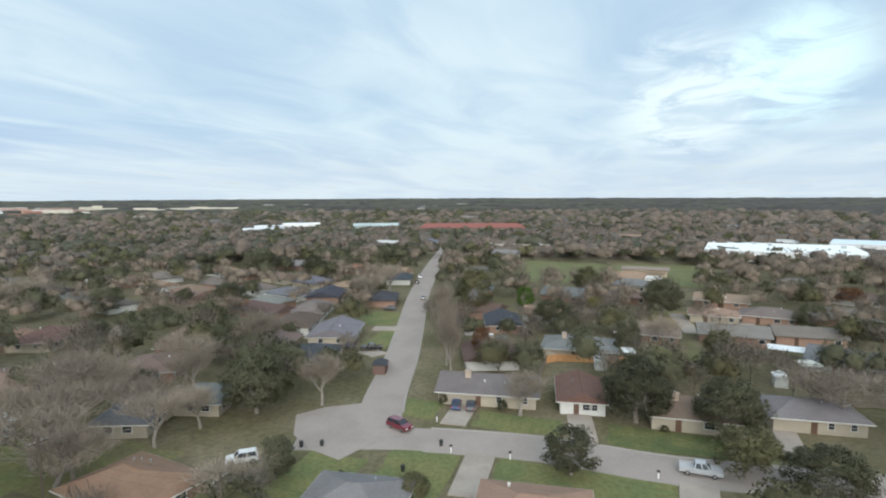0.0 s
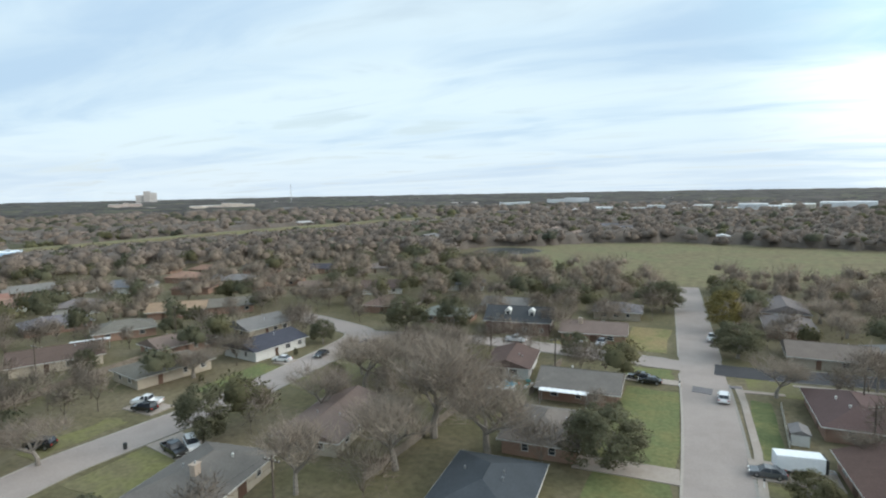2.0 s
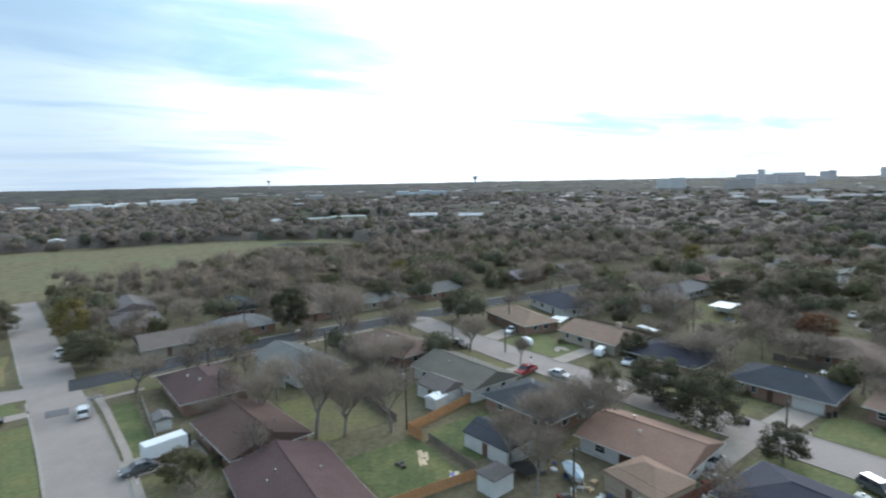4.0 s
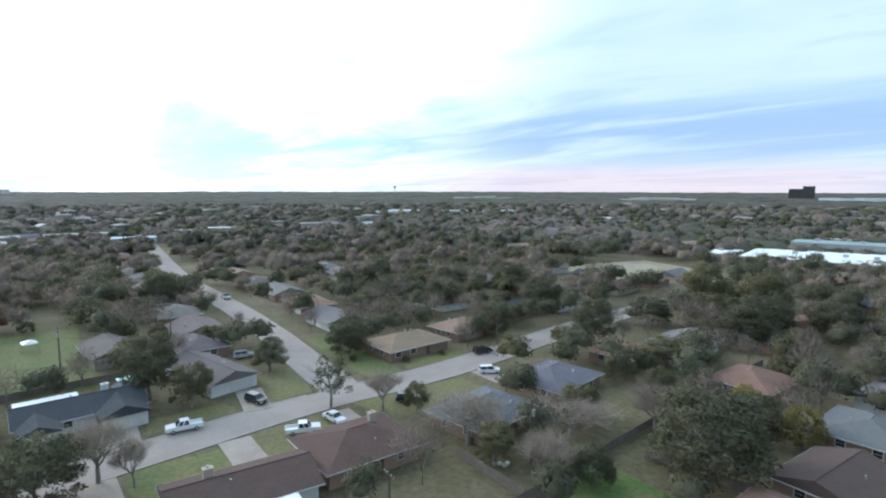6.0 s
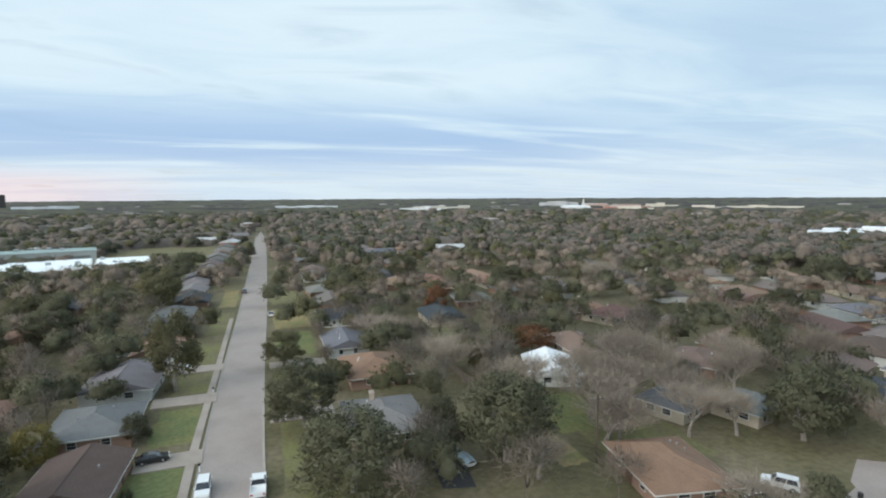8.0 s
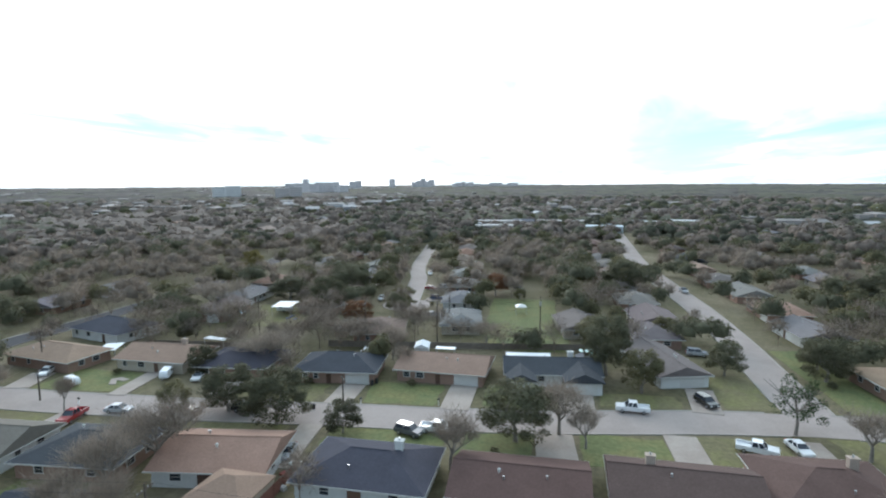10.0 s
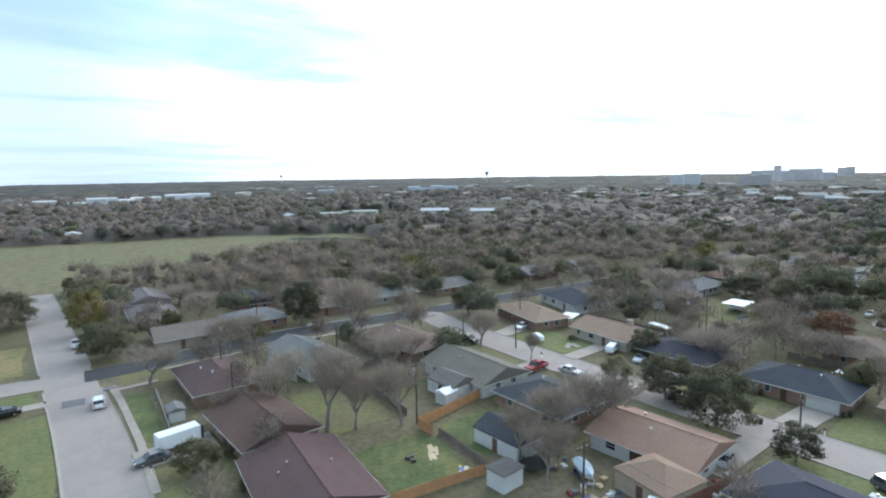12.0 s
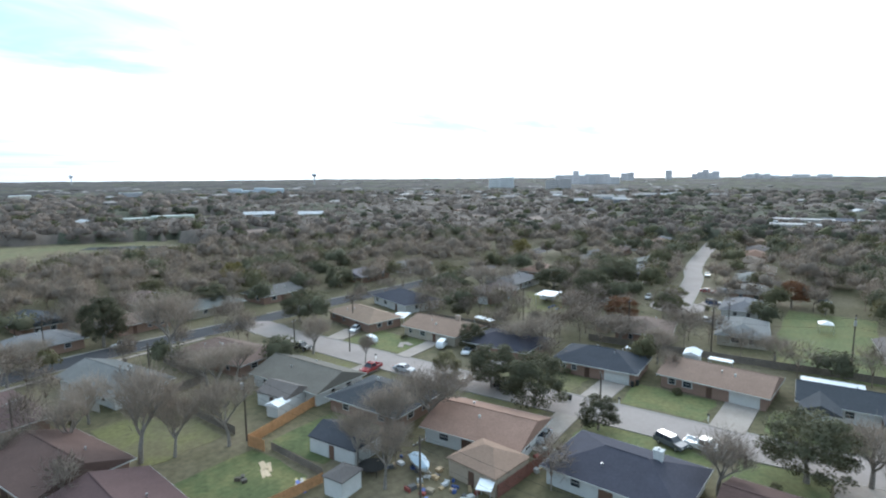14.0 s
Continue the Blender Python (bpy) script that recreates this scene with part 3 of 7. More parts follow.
def shed(x, y, rot, l, w, h, wall, roof, label, shape=0):
    e = tagged(new("garden_shed"), label, "shed")
    e.matrix_basis = pose(x, y, 0, 0, 0, rot)
    TAKEN.append((x, y, max(l, w) * 0.6))
    put("wall", mesh_of("wall", *box_geo(-l / 2, -w / 2, -0.05, l / 2, w / 2, h), M_WALL), e, colour=WALLS[wall])
    put("roof", mesh_of("roof", *hip_geo(l + 0.4, w + 0.4, h + 0.08, w * 0.22, shape), M_METALROOF if roof == "white" else M_ROOF), e, colour=ROOFS[roof])
    put("door", DOOR_LEAF, e, pose(0, -w / 2 - 0.045, 0) @ Matrix.Diagonal((1, 1, min(1, (h - 0.15) / 2.05), 1)))


# ---- trees ----
def leaf_cloud(r, lobes, each, spread, size, flat=0.8):
    """Many small leaf sprays round lobe centres: quads bent in the middle, at all angles."""
    n = len(lobes) * each
    c = np.repeat(np.array([(p.x, p.y, p.z) for p, _ in lobes]), each, axis=0)
    s = np.repeat(np.array([q for _, q in lobes]), each)
    d = r.normal(size=(n, 3))
    d /= np.linalg.norm(d, axis=1)[:, None] + 1e-9
    rad = s * spread * r.uniform(0.55, 1.08, n)
    p = c + d * rad[:, None] * np.array((1, 1, flat))
    u = r.normal(size=(n, 3)) + d * 0.3
    u /= np.linalg.norm(u, axis=1)[:, None]
    w = np.cross(u, d + r.normal(size=(n, 3)) * 0.5)
    w /= np.linalg.norm(w, axis=1)[:, None] + 1e-9
    k = size * r.uniform(0.6, 1.4, n)[:, None]
    V = np.concatenate([p - u * k, p + w * k, p + u * k], axis=1).reshape(-1, 3)
    out = p - p.mean(axis=0)
    out = d * 0.75 + out / (np.linalg.norm(out, axis=1)[:, None] + 1e-9) + np.array((0, 0, 0.25))
    return V, outward(V, out), np.repeat(out, 3, axis=0)


def outward(V, out):
    """Faces of loose triangles, each wound so that it looks the way of out."""
    T = V.reshape(-1, 3, 3)
    F = np.arange(len(V)).reshape(-1, 3)
    back = np.einsum("ij,ij->i", np.cross(T[:, 1] - T[:, 0], T[:, 2] - T[:, 0]), out) < 0
    F[back] = F[back][:, ::-1]
    return F


def soft_mesh(name, V, F, N, mat):
    """A mesh of loose sprays that is shaded by the roundness of its crown."""
    me = bpy.data.meshes.new(name)
    me.vertices.add(len(V)), me.loops.add(F.size), me.polygons.add(len(F))
    me.vertices.foreach_set("co", V.astype(np.float32).ravel())
    me.loops.foreach_set("vertex_index", F.astype(np.int32).ravel())
    me.polygons.foreach_set("loop_start", np.arange(0, F.size, 3, dtype=np.int32))
    me.materials.append(mat)
    me.update(calc_edges=True)
    me.shade_smooth()
    me.normals_split_custom_set_from_vertices((N / (np.linalg.norm(N, axis=1)[:, None] + 1e-9)).tolist())
    return me


def limb_set(r, h, spread, trunk, order, fork=(4, 4, 3), up=0.55):
    """Trunk and limbs, tapered; returns geometry and the tips."""
    geos, tips = [], []

    def grow(a, way, length, rad, depth):
        bend = Vector((r.uniform(-1, 1), r.uniform(-1, 1), r.uniform(-0.2, 0.6))) * 0.22
        mid = a + way * length * 0.5
        way2 = (way + bend).normalized()
        b = mid + way2 * length * 0.5
        geos.append(tube_geo(a, mid, rad, rad * 0.8, 6 if depth == 0 else 4 if depth == 1 else 3, False))
        geos.append(tube_geo(mid, b, rad * 0.8, rad * 0.55, 6 if depth == 0 else 4 if depth == 1 else 3, False))
        if depth >= 2:
            tips.append((mid, way2, length))
        if depth >= order:
            tips.append((b, way2, length))
            return
        n = fork[depth]
        for i in range(n):
            ang = 2 * math.pi * (i + r.uniform(-0.3, 0.3)) / n
            out = Vector((math.cos(ang), math.sin(ang), 0))
            way3 = (way2 * up + out * spread * r.uniform(0.6, 1.1) + Vector((0, 0, 0.35))).normalized()
            grow(a + (b - a) * r.uniform(0.7, 1.0), way3, length * r.uniform(0.6, 0.85), rad * 0.5, depth + 1)

    grow(Vector((0, 0, -0.2)), Vector((r.uniform(-0.06, 0.06), r.uniform(-0.06, 0.06), 1)).normalized(), h, trunk, 0)
    return joined(*geos), tips


def make_leafy(kind, seed, words, large=False):
    """A broad crown of leaf lobes, about 10 m high and 10 m across."""
    r, q = random.Random(seed), np.random.RandomState(seed)
    e = tagged(new("tree"), words, "tree", group=f"{kind} trees")
    thin = kind == "pine"
    wood, tips = limb_set(r, 3.0 if not thin else 4.5, 0.95, 0.3, 2, (5, 4))
    put("trunk", mesh_of("trunk", *wood, M_BARK), e)
    lobes = []
    n = 26 if thin else 104 if large else 64
    for i in range(n):
        a, t = r.uniform(0, 2 * math.pi), r.random() ** 0.6
        zz = r.uniform(0.0, 1.0)
        rad = 3.7 * math.sqrt(max(0.05, 1 - (zz * 1.05 - 0.28) ** 2 * 1.25)) * (0.45 + 0.55 * t)
        lobes.append((Vector((rad * math.cos(a), rad * math.sin(a), 2.3 + 6.4 * zz)), r.uniform(0.75, 1.35) * (0.82 if large else 1)))
    put("crown", soft_mesh("crown", *leaf_cloud(q, lobes, 70 if thin else 130 if large else 108, 1.0, 0.14 if large else 0.185), LEAF[kind]), e, label=None)
    return e


def make_bare(kind, seed, words, twigs=13, scale=1.0):
    """A leafless crown: tapered limbs and very many thin twigs."""
    r = random.Random(seed)
    e = tagged(new("tree"), words, "tree", group="bare trees")
    wood, tips = limb_set(r, 2.5, 0.85, 0.2, 3, (5, 4, 4), 0.75)
    put("trunk", mesh_of("trunk", *wood, M_BARK), e)
    V, F = [], []
    for p, way, length in tips:
        for i in range(twigs - 6 if r.random() < 0.75 else twigs - 2):
            out = (way * 0.8 + Vector((r.uniform(-1, 1), r.uniform(-1, 1), r.uniform(-0.1, 1.1)))).normalized()
            a = p - way * length * r.uniform(-0.1, 0.6) + Vector((r.uniform(-0.35, 0.35), r.uniform(-0.35, 0.35), r.uniform(-0.3, 0.3)))
            b = a + out * r.uniform(0.8, 1.9)
            side = out.cross(Vector((r.uniform(-1, 1), r.uniform(-1, 1), r.uniform(-1, 1)))).normalized() * 0.019
            k = len(V)
            V += [a - side, a + side, b]
            F.append((k, k + 1, k + 2))
    put("crown", mesh_of("crown", V, F, M_TWIG), e)
    far = sorted(math.hypot(v.x, v.y) for v in V)
    SPREAD[kind, seed] = far[int(len(far) * 0.95)], sorted(v.z for v in V)[int(len(V) * 0.97)]
    return e


TREE_WORDS = {"oak": "dark green live oak with a dense rounded crown", "green": "mid-green broadleaf tree with a loose crown", "lime": "bright green leafy tree with a full crown",
              "yellow": "tree with yellowing autumn leaves", "autumn": "tree with russet autumn leaves", "pine": "airy green tree with a thin open crown",
              "bare": "leafless grey-brown tree with a fine web of twigs", "young": "young leafless street tree"}
STOCK = {}
CROWN = {k: (4.9, 9.3) for k in LEAF}
SPREAD = {}


def plant(kind, x, y, h, r):
    """Sets a tree of that height and crown radius."""
    look_kind = "bare" if kind == "young" else kind
    n = {"oak": 5, "bare": 5, "green": 3}.get(look_kind, 1)
    i = rng.randrange(n)
    if look_kind == "oak" and r > 5.8:
        i = 100 + i % 3
    turn = pose(x, y, 0, 0, 0, rng.uniform(0, 360))
    TAKEN.append((x, y, r * 0.45))
    seed = 11 * i + sum(ord(c) for c in look_kind)
    fresh = (look_kind, i) not in STOCK
    if fresh:
        STOCK[look_kind, i] = make_bare(look_kind, seed, TREE_WORDS[kind]) if look_kind == "bare" else make_leafy(look_kind, seed, TREE_WORDS[kind], i >= 100)
    wide, high = SPREAD[look_kind, seed] if look_kind == "bare" else CROWN[look_kind]
    m = turn @ Matrix.Diagonal((r / wide, r / wide, h / high, 1))
    if fresh:
        STOCK[look_kind, i].matrix_basis = m
        return STOCK[look_kind, i]
    src = STOCK[look_kind, i]
    keep_m = src.matrix_basis.copy()
    src.matrix_basis = Matrix.Identity(4)
    e = copy_thing(src, m)
    src.matrix_basis = keep_m
    return tagged(e, TREE_WORDS[kind])

# ---- the ground and the streets ----
def ring_sheet():
    """The ground: one sheet out to the horizon, gently rolling far off."""
    radii = [0, 20, 45, 80, 120, 170, 240, 340, 480, 700, 1000, 1450, 2100, 2900, 3800, 4700]
    V, F, n = [(0, 0, 0)], [], 72
    for i, rad in enumerate(radii[1:]):
        for j in range(n):
            a = 2 * math.pi * j / n
            x, y = rad * math.cos(a), rad * math.sin(a)
            z = 0 if rad < 700 else (noise.noise((x / 900, y / 900, 3.1)) * 3 + 1) * min(1, (rad - 600) / 1500)
            V.append((x, y, z))
    for j in range(n):
        F.append((0, 1 + j, 1 + (j + 1) % n))
    for i in range(len(radii) - 2):
        for j in range(n):
            a, b = 1 + i * n, 1 + (i + 1) * n
            F.append((a + j, b + j, b + (j + 1) % n, a + (j + 1) % n))
    return V, F


tagged(put("ground", mesh_of("ground", *ring_sheet(), M_GROUND)), "rough winter grass and leaf litter between the gardens", "ground", kind="structure")

road("road", [(7.8, -237), (7.2, -229), (4.2, -185), (0.6, -130), (-1.8, -90), (-3.4, -30), (-4.6, 30), (-5.2, 80), (-4.8, 130), (-3.2, 210), (-1.2, 370), (0, 520), (2, 760)],
     8.8, M_CONC, "straight pale concrete residential street")
road("road", [(76, 50), (79, 40), (81, 33), (83, 21), (84, 11), (83.5, 1), (83, -9), (85, -30), (86.5, -44), (86, -51), (85, -59), (83, -77), (84, -94), (85, -112), (88, -127), (100, -133), (125, -140)],
     8.4, M_CONC, "curving pale concrete residential street")
road("road", [(82, 38.5), (98, 43.8), (120, 49.8), (146, 57.8), (196, 73.8), (235, 84.8), (299, 102), (420, 131)], 7.8, M_CONC, "pale concrete side street climbing away between lawns")
road("road", [(3, -131), (18, -132), (31, -133), (47, -134), (59, -133), (71, -130), (88, -127)], 7.5, M_CONC, "pale concrete side street")
road("road", [(-2, -131), (-7, -131), (-17, -132), (-29, -134), (-49, -135), (-75, -133), (-94, -132), (-116, -132), (-143, -129), (-200, -128), (-280, -135)],
     8.0, M_ASPHALT, "dark freshly surfaced asphalt street")
road("road", [(-86, -134), (-84, -116), (-84, -102), (-84, -86), (-84.5, -74), (-85, -58), (-86.5, -38), (-87, -29), (-87.5, -17), (-89, -1), (-90.5, 10), (-92, 20), (-93.5, 30), (-94.5, 44), (-94.5, 55),
     (-95, 69), (-97, 84), (-100, 102), (-103, 121), (-106, 150), (-108, 190)], 8.6, M_CONC, "pale concrete residential street")
road("road", [(-94.5, 46), (-114, 47), (-143, 49), (-180, 50), (-223, 49), (-279, 49), (-350, 54), (-430, 60)], 8.0, M_CONC, "pale concrete side street running west")
road("road", [(-172, -41.5), (-197, -44.6), (-223, -48.5), (-241, -53), (-270, -57.5), (-306, -61.5), (-345, -66)], 6.2, M_CONC, "pale concrete cul-de-sac with parked cars")
slab("turning_circle", [(-172 + 8 * math.cos(i * math.pi / 10), -41.5 + 8 * math.sin(i * math.pi / 10)) for i in range(20)], M_CONC, "round concrete turning circle at the street's end", "road", 0.1)
STRIPS.append((-180, -41.5, -166, -41.5, 8))
slab("corner", [(84, 55.5), (88.8, 52.3), (92.6, 46.6), (97.3, 41.5), (89.5, 38.2), (82, 36), (71, 39.7), (72.9, 46.2), (76.7, 51.3)], M_CONC, "wide concrete street corner", "road", 0.118)
TAKEN.append((80, 47, 9))
slab("asphalt_patch", [(-1.6, -117.5), (2.0, -118), (2.1, -114.6), (-1.4, -114.2)], M_PATCH, "square repair patch in the street", "road patch", 0.135)

# ---- houses, row by row ----
# between the main street and the west street
house(-23.5, -83, 95, 15.5, 11.2, "brown", "brick", "gable", 2, 0, 0)
house(-23, -63, 86, 17, 12.5, "brown", "brick", "gable", 0, 0, 0)
house(-22.5, -108.5, 92, 17, 11, "brown", "brick", "hip", 0, 0, 0)
house(-42, -110, 96, 19, 10.2, "grey", "white", "gable", 2, 0, 0)
house(-67, -21.5, 88, 16.5, 11.5, "slate", "white", "hip", 2, -1, 1)
house(-67.5, -43.0, 96, 15, 11.4, "tan", "white", "gable", 2, -1, 0)
house(-66, -63, 93, 14.5, 11.2, "slate", "brick", "hip", 2, 0, 0)
house(-65, -82, 92, 17.5, 11.4, "greybrown", "white", "gable", 2, 0, 0)
house(-64, -107, 97, 20, 11, "tanbrown", "brick", "hip", 2, 0, 0)
house(-66.4, -1.6, 88, 16, 10.7, "brown", "brick", "gable", 2, 1, 0, patio=1)
house(-68.5, 18.3, 87, 16.8, 9.6, "brown", "white", "gable", 2, 1, -1, patio=1)
house(-71, 36, 91, 15, 12.4, "brown", "brick", "hip", 2, 0, 1)
house(-69, 59.5, 100, 15, 12.2, "bluegrey", "brick", "hip", 2, 0, 0)
house(-73.5, 81.5, 100, 15, 12, "bluegrey", "brick", "hip", 2, 0, 0)
house(-76.5, 108, 98, 12.5, 10.4, "orange", "brick", "hip", 2, 0, 0)
house(-72, 126, 98, 15, 12, "grey", "white", "gable", 2, 0, 0)
house(-24.5, 82, 88, 13.5, 10, "brown", "brick", "gable", 0, 0, 0)
house(-27, 103, 92, 14, 12, "bluegrey", "brick", "hip", 0, 0, 0)
house(-27.5, 125, 88, 14, 12.5, "grey", "white", "gable", 0, 0, 0)
house(-24.5, 64.5, 92, 13, 9.5, "orange", "brick", "hip", 0, 0, 0)
house(-49, 112, 90, 13, 11, "orange", "brick", "hip", 2, 0, 0)
# west of the west street
house(-104, -106, 80, 19, 10, "tan", "brick", "hip", 0, 0, 0, wing=0)
house(-107, -81, 88, 16, 11.5, "tan", "cream", "gable", 0, 0, 1, wing=0)
house(-126, -110, 75, 18, 12, "slate", "white", "hip", 0, 0, 0, wing=0)
house(-106, -62, 92, 14.5, 12, "slate", "brick", "hip", 0, 0, 0, wing=0)
house(-106.5, -40, 94, 16, 11.2, "slate", "brick", "hip", 0, 1, 0, wing=0)
house(-109.5, -18.4, 86, 17.5, 11.5, "tan", "brick", "gable", 0, 1, 0, wing=0)
house(-110.5, 3.2, 94, 18, 9.4, "slate", "white", "gable", 0, 0, 1, wing=2)
house(-118.6, 26.2, 14, 20, 9.6, "greybrown", "white", "gable", 1, 1, 0)
house(-113, 71, 94, 17, 12, "tan", "brick", "hip", 0, 0, 0, wing=0)
house(-117, 92, 98, 14.5, 11, "tan", "brick", "hip", 0, 0, 0, wing=0)
house(-135.4, -40, 10, 13.5, 12, "tanbrown", "brick", "hip", 0, 0, 0, wing=0)
for x, y, rot, roof, wall in ((-174, -24, 4, "grey", "white"), (-148, -20.5, 8, "grey", "cream"), (-199, -26, 4, "greybrown", "brick"), (-222, -28.5, 5, "grey", "brick"), (-245, -30, 5, "tanbrown", "brick"),
                              (-141, 28.5, 4, "greybrown", "brick"), (-157, 32, 2, "greybrown", "cream"), (-180, 31, 0, "grey", "brick"), (-203, 30, 0, "greybrown", "brick"), (-227, 30, 0, "tanbrown", "brick"),
                              (-148, 68, 3, "grey", "white"), (-172, 70, 0, "tan", "brick"), (-197, 70, 0, "grey", "brick"), (-222, 69, 0, "greybrown", "brick"),
                              (-147.5, 11.5, 8, "greybrown", "cream"), (-185, -64, 5, "tanbrown", "brick"), (-210, -67, 5, "grey", "cream"), (-235, -70, 8, "grey", "brick"), (-162, -66, 5, "tanbrown", "brick"),
                              (-150, -95, 0, "greybrown", "brick"), (-172, -98, 0, "grey", "white"), (-196, -100, 0, "tan", "brick"), (-150, -152, 0, "grey", "brick"), (-175, -150, 0, "grey", "white")):
    house(x, y, rot, rng.uniform(14, 17.5), rng.uniform(10, 12), roof, wall, rng.choice(("hip", "gable")), rng.choice((0, 2)), 1 if y > -30 else -1)
# east of the main street
house(24.5, -62, 95, 15, 11.5, "slate", "white", "hip", 2, 0, 0)
house(22.5, -83, 94, 13.5, 11, "greybrown", "brick", "hip", 2, 0, 0)
house(21.8, -106, 4, 14.5, 12, "greybrown", "brick", "gable", 3, 0, 0)
house(27, -148, 6, 16, 11.5, "tanbrown", "brick", "gable", 0, 0, 1)
house(25, -176, 5, 13.5, 11, "grey", "cream", "hip", 3, 0, 0)
house(39, -114.5, 98, 13, 9.5, "brown", "white", "gable", 2, 0, 0)
house(56.3, -72.5, 99, 18, 10.2, "tanbrown", "cream", "gable", 0, 0, 0)
house(60.5, -49.5, 100, 15, 11.4, "greybrown", "cream", "hip", 0, 0, 1)
house(109.5, -80.5, 80, 16.5, 10.8, "greybrown", "cream", "hip", 2, 0, 0)
house(101.5, -104, 84, 16, 11.5, "slate", "white", "gable", 2, 0, 0)
house(19, 90, 88, 15, 12, "grey", "brick", "hip", 2, 0, 1)
house(23, 118, 90, 16, 12.5, "orange", "brick", "hip", 2, 0, 0)
house(20, 141, 90, 14, 10, "bluegrey", "white", "gable", 2, 0, 0)
house(23, 174, 90, 14.5, 12, "slate", "white", "hip", 2, 0, 0)
house(60, 105, 70, 14.5, 10, "white", "white", "gable", 2, 0, 0)
house(76, 120, 85, 17, 10.5, "tanbrown", "cream", "hip", 2, 0, 0)
house(102, 156, 75, 14, 12, "orange", "brick", "hip", 2, 0, 1)
house(73, 187, 80, 15, 12, "grey", "brick", "hip", 2, 0, 0)
house(104, 24, 97, 18.5, 11.5, "greybrown", "cream", "gable", 2, 0, 1)
house(106, 6.6, 8, 13, 8, "redbrown", "white", "gable", 3, 0, 0)
house(139.5, 9, 92, 17, 12, "grey", "cream", "hip", 2, 0, 1)
house(160, 33, 17, 14, 10, "slate", "brick", "gable", 0, 0, 0)
house(134.5, 75, 17, 16, 12, "grey", "cream", "gable", 0, 0, 0)
house(112, 69, 17, 14, 11, "slate", "cream", "hip", 0, 0, 0)
house(53, 60, 80, 14, 11, "orange", "brick", "hip", 0, 0, 0)
house(95, 99, 30, 14, 10.5, "tanbrown", "brick", "hip", 0, 0, 0)
house(114, 108, 30, 15, 11, "tanbrown", "brick", "gable", 0, 0, 0)
house(105.7, 147, 20, 15, 12, "redbrown", "cream", "hip", 0, 0, 0)
house(72, 80, 20, 11, 9, "bluegrey", "cream", "gable", 0, 0, 0)
house(83, 74, 15, 10, 8.5, "bluegrey", "cream", "hip", 0, 0, 0)
house(58, 30.5, 97, 12, 11, "grey", "brick", "hip", 0, 0, 0)
house(62.5, 9, 96, 13, 10.5, "tan", "brick", "hip", 0, 0, 0)
house(102.5, -13, 92, 14.5, 10.5, "tanbrown", "cream", "hip", 2, 0, 1)
house(108, -32, 95, 14, 10, "grey", "cream", "hip", 2, 0, 0)
house(143, -52, 68, 19, 12, "bluegrey", "white", "gable", 2, 0, 0)
house(140, -75, 62, 18, 11.5, "brown", "cream", "gable", 2, 0, 0)
house(192, -45, 80, 15, 10.5, "greybrown", "brick", "hip", 2, 0, 0)
house(197, -66, 85, 16, 12, "greybrown", "brick", "hip", 2, 0, 0)
house(189, -28.6, 85, 13.5, 9.5, "tan", "cream", "hip", 2, 0, 0)
house(48, -148.5, 8, 17.5, 11, "slate", "brickdark", "gable", 2, 0, 0, storeys=2)
for x, y, rot, roof in ((-25, -145, 0, "greybrown"), (-41, -149, 2, "grey"), (-64, -152, 0, "tanbrown"), (-86, -153, 0, "grey"), (-108, -152, 0, "greybrown"), (-20, -172, 90, "greybrown"), (-21, -194, 90, "grey"),
                        (-48, -172, 90, "slate"), (-78, -176, 90, "tanbrown"), (72, -152, 5, "grey"), (96, -158, 10, "tanbrown"), (60, -172, 5, "grey"), (118, -118, 80, "grey"), (124, -96, 80, "tanbrown"),
                        (152, -100, 60, "greybrown"), (178, -96, 70, "grey"), (160, -125, 40, "tan"), (215, -35, 80, "tan"), (160, -8, 85, "tanbrown")):
    house(x, y, rot, rng.uniform(13.5, 17), rng.uniform(10, 12), roof, rng.choice(("brick", "cream", "brick")), rng.choice(("hip", "gable")), rng.choice((0, 2)), 0)

# ---- lawns, drives and walks ----
GREEN, OLIVE, STRAW, DARK = (0.138, 0.158, 0.066), (0.168, 0.15, 0.08), (0.27, 0.21, 0.105), (0.1, 0.122, 0.05)
lawn(-11.6, -114, -7.9, -89, DARK)
lawn(3.4, -113, 14.5, -80.5, GREEN)
lawn(6, -126.5, 15.5, -120.5, GREEN)
lawn(8.5, -164, 19, -140, STRAW)
lawn(19, -142.5, 36, -138, STRAW)
lawn(3.5, -77, 14, -62, GREEN)
lawn(-18, -82, -8, -70, OLIVE)
lawn(-19, -127, -8, -118, OLIVE)
lawn(-22, 66, -11.8, 86, GREEN)
lawn(-18.5, 95, -11.4, 111, GREEN)
lawn(-18, 119, -10.5, 132, OLIVE)
lawn(1.8, 62, 11, 98, OLIVE)
lawn(1.8, 104, 12, 132, OLIVE)
lawn(3, 140, 13, 165, GREEN)
lawn(-17, 138, -10, 160, OLIVE)
lawn(-16, 168, -9.5, 200, OLIVE)
lawn(3, 170, 14, 200, STRAW)
lawn(3, 210, 14, 250, OLIVE)
lawn(-15, 210, -9, 250, STRAW)
lawn(-103, -31.5, -92.8, -17.5, GREEN)
lawn(-100.5, -98, -89.5, -80.5, GREEN)
lawn(-100, -56, -90.5, -40, OLIVE)
lawn(-104, -9, -94.5, 2.5, GREEN)
lawn(-104, 12, -97.5, 26, OLIVE)
lawn(-117, 33, -99.5, 42.5, OLIVE)
lawn(-137, 53.5, -100, 62, GREEN)
lawn(-108, 64, -100.5, 82, OLIVE)
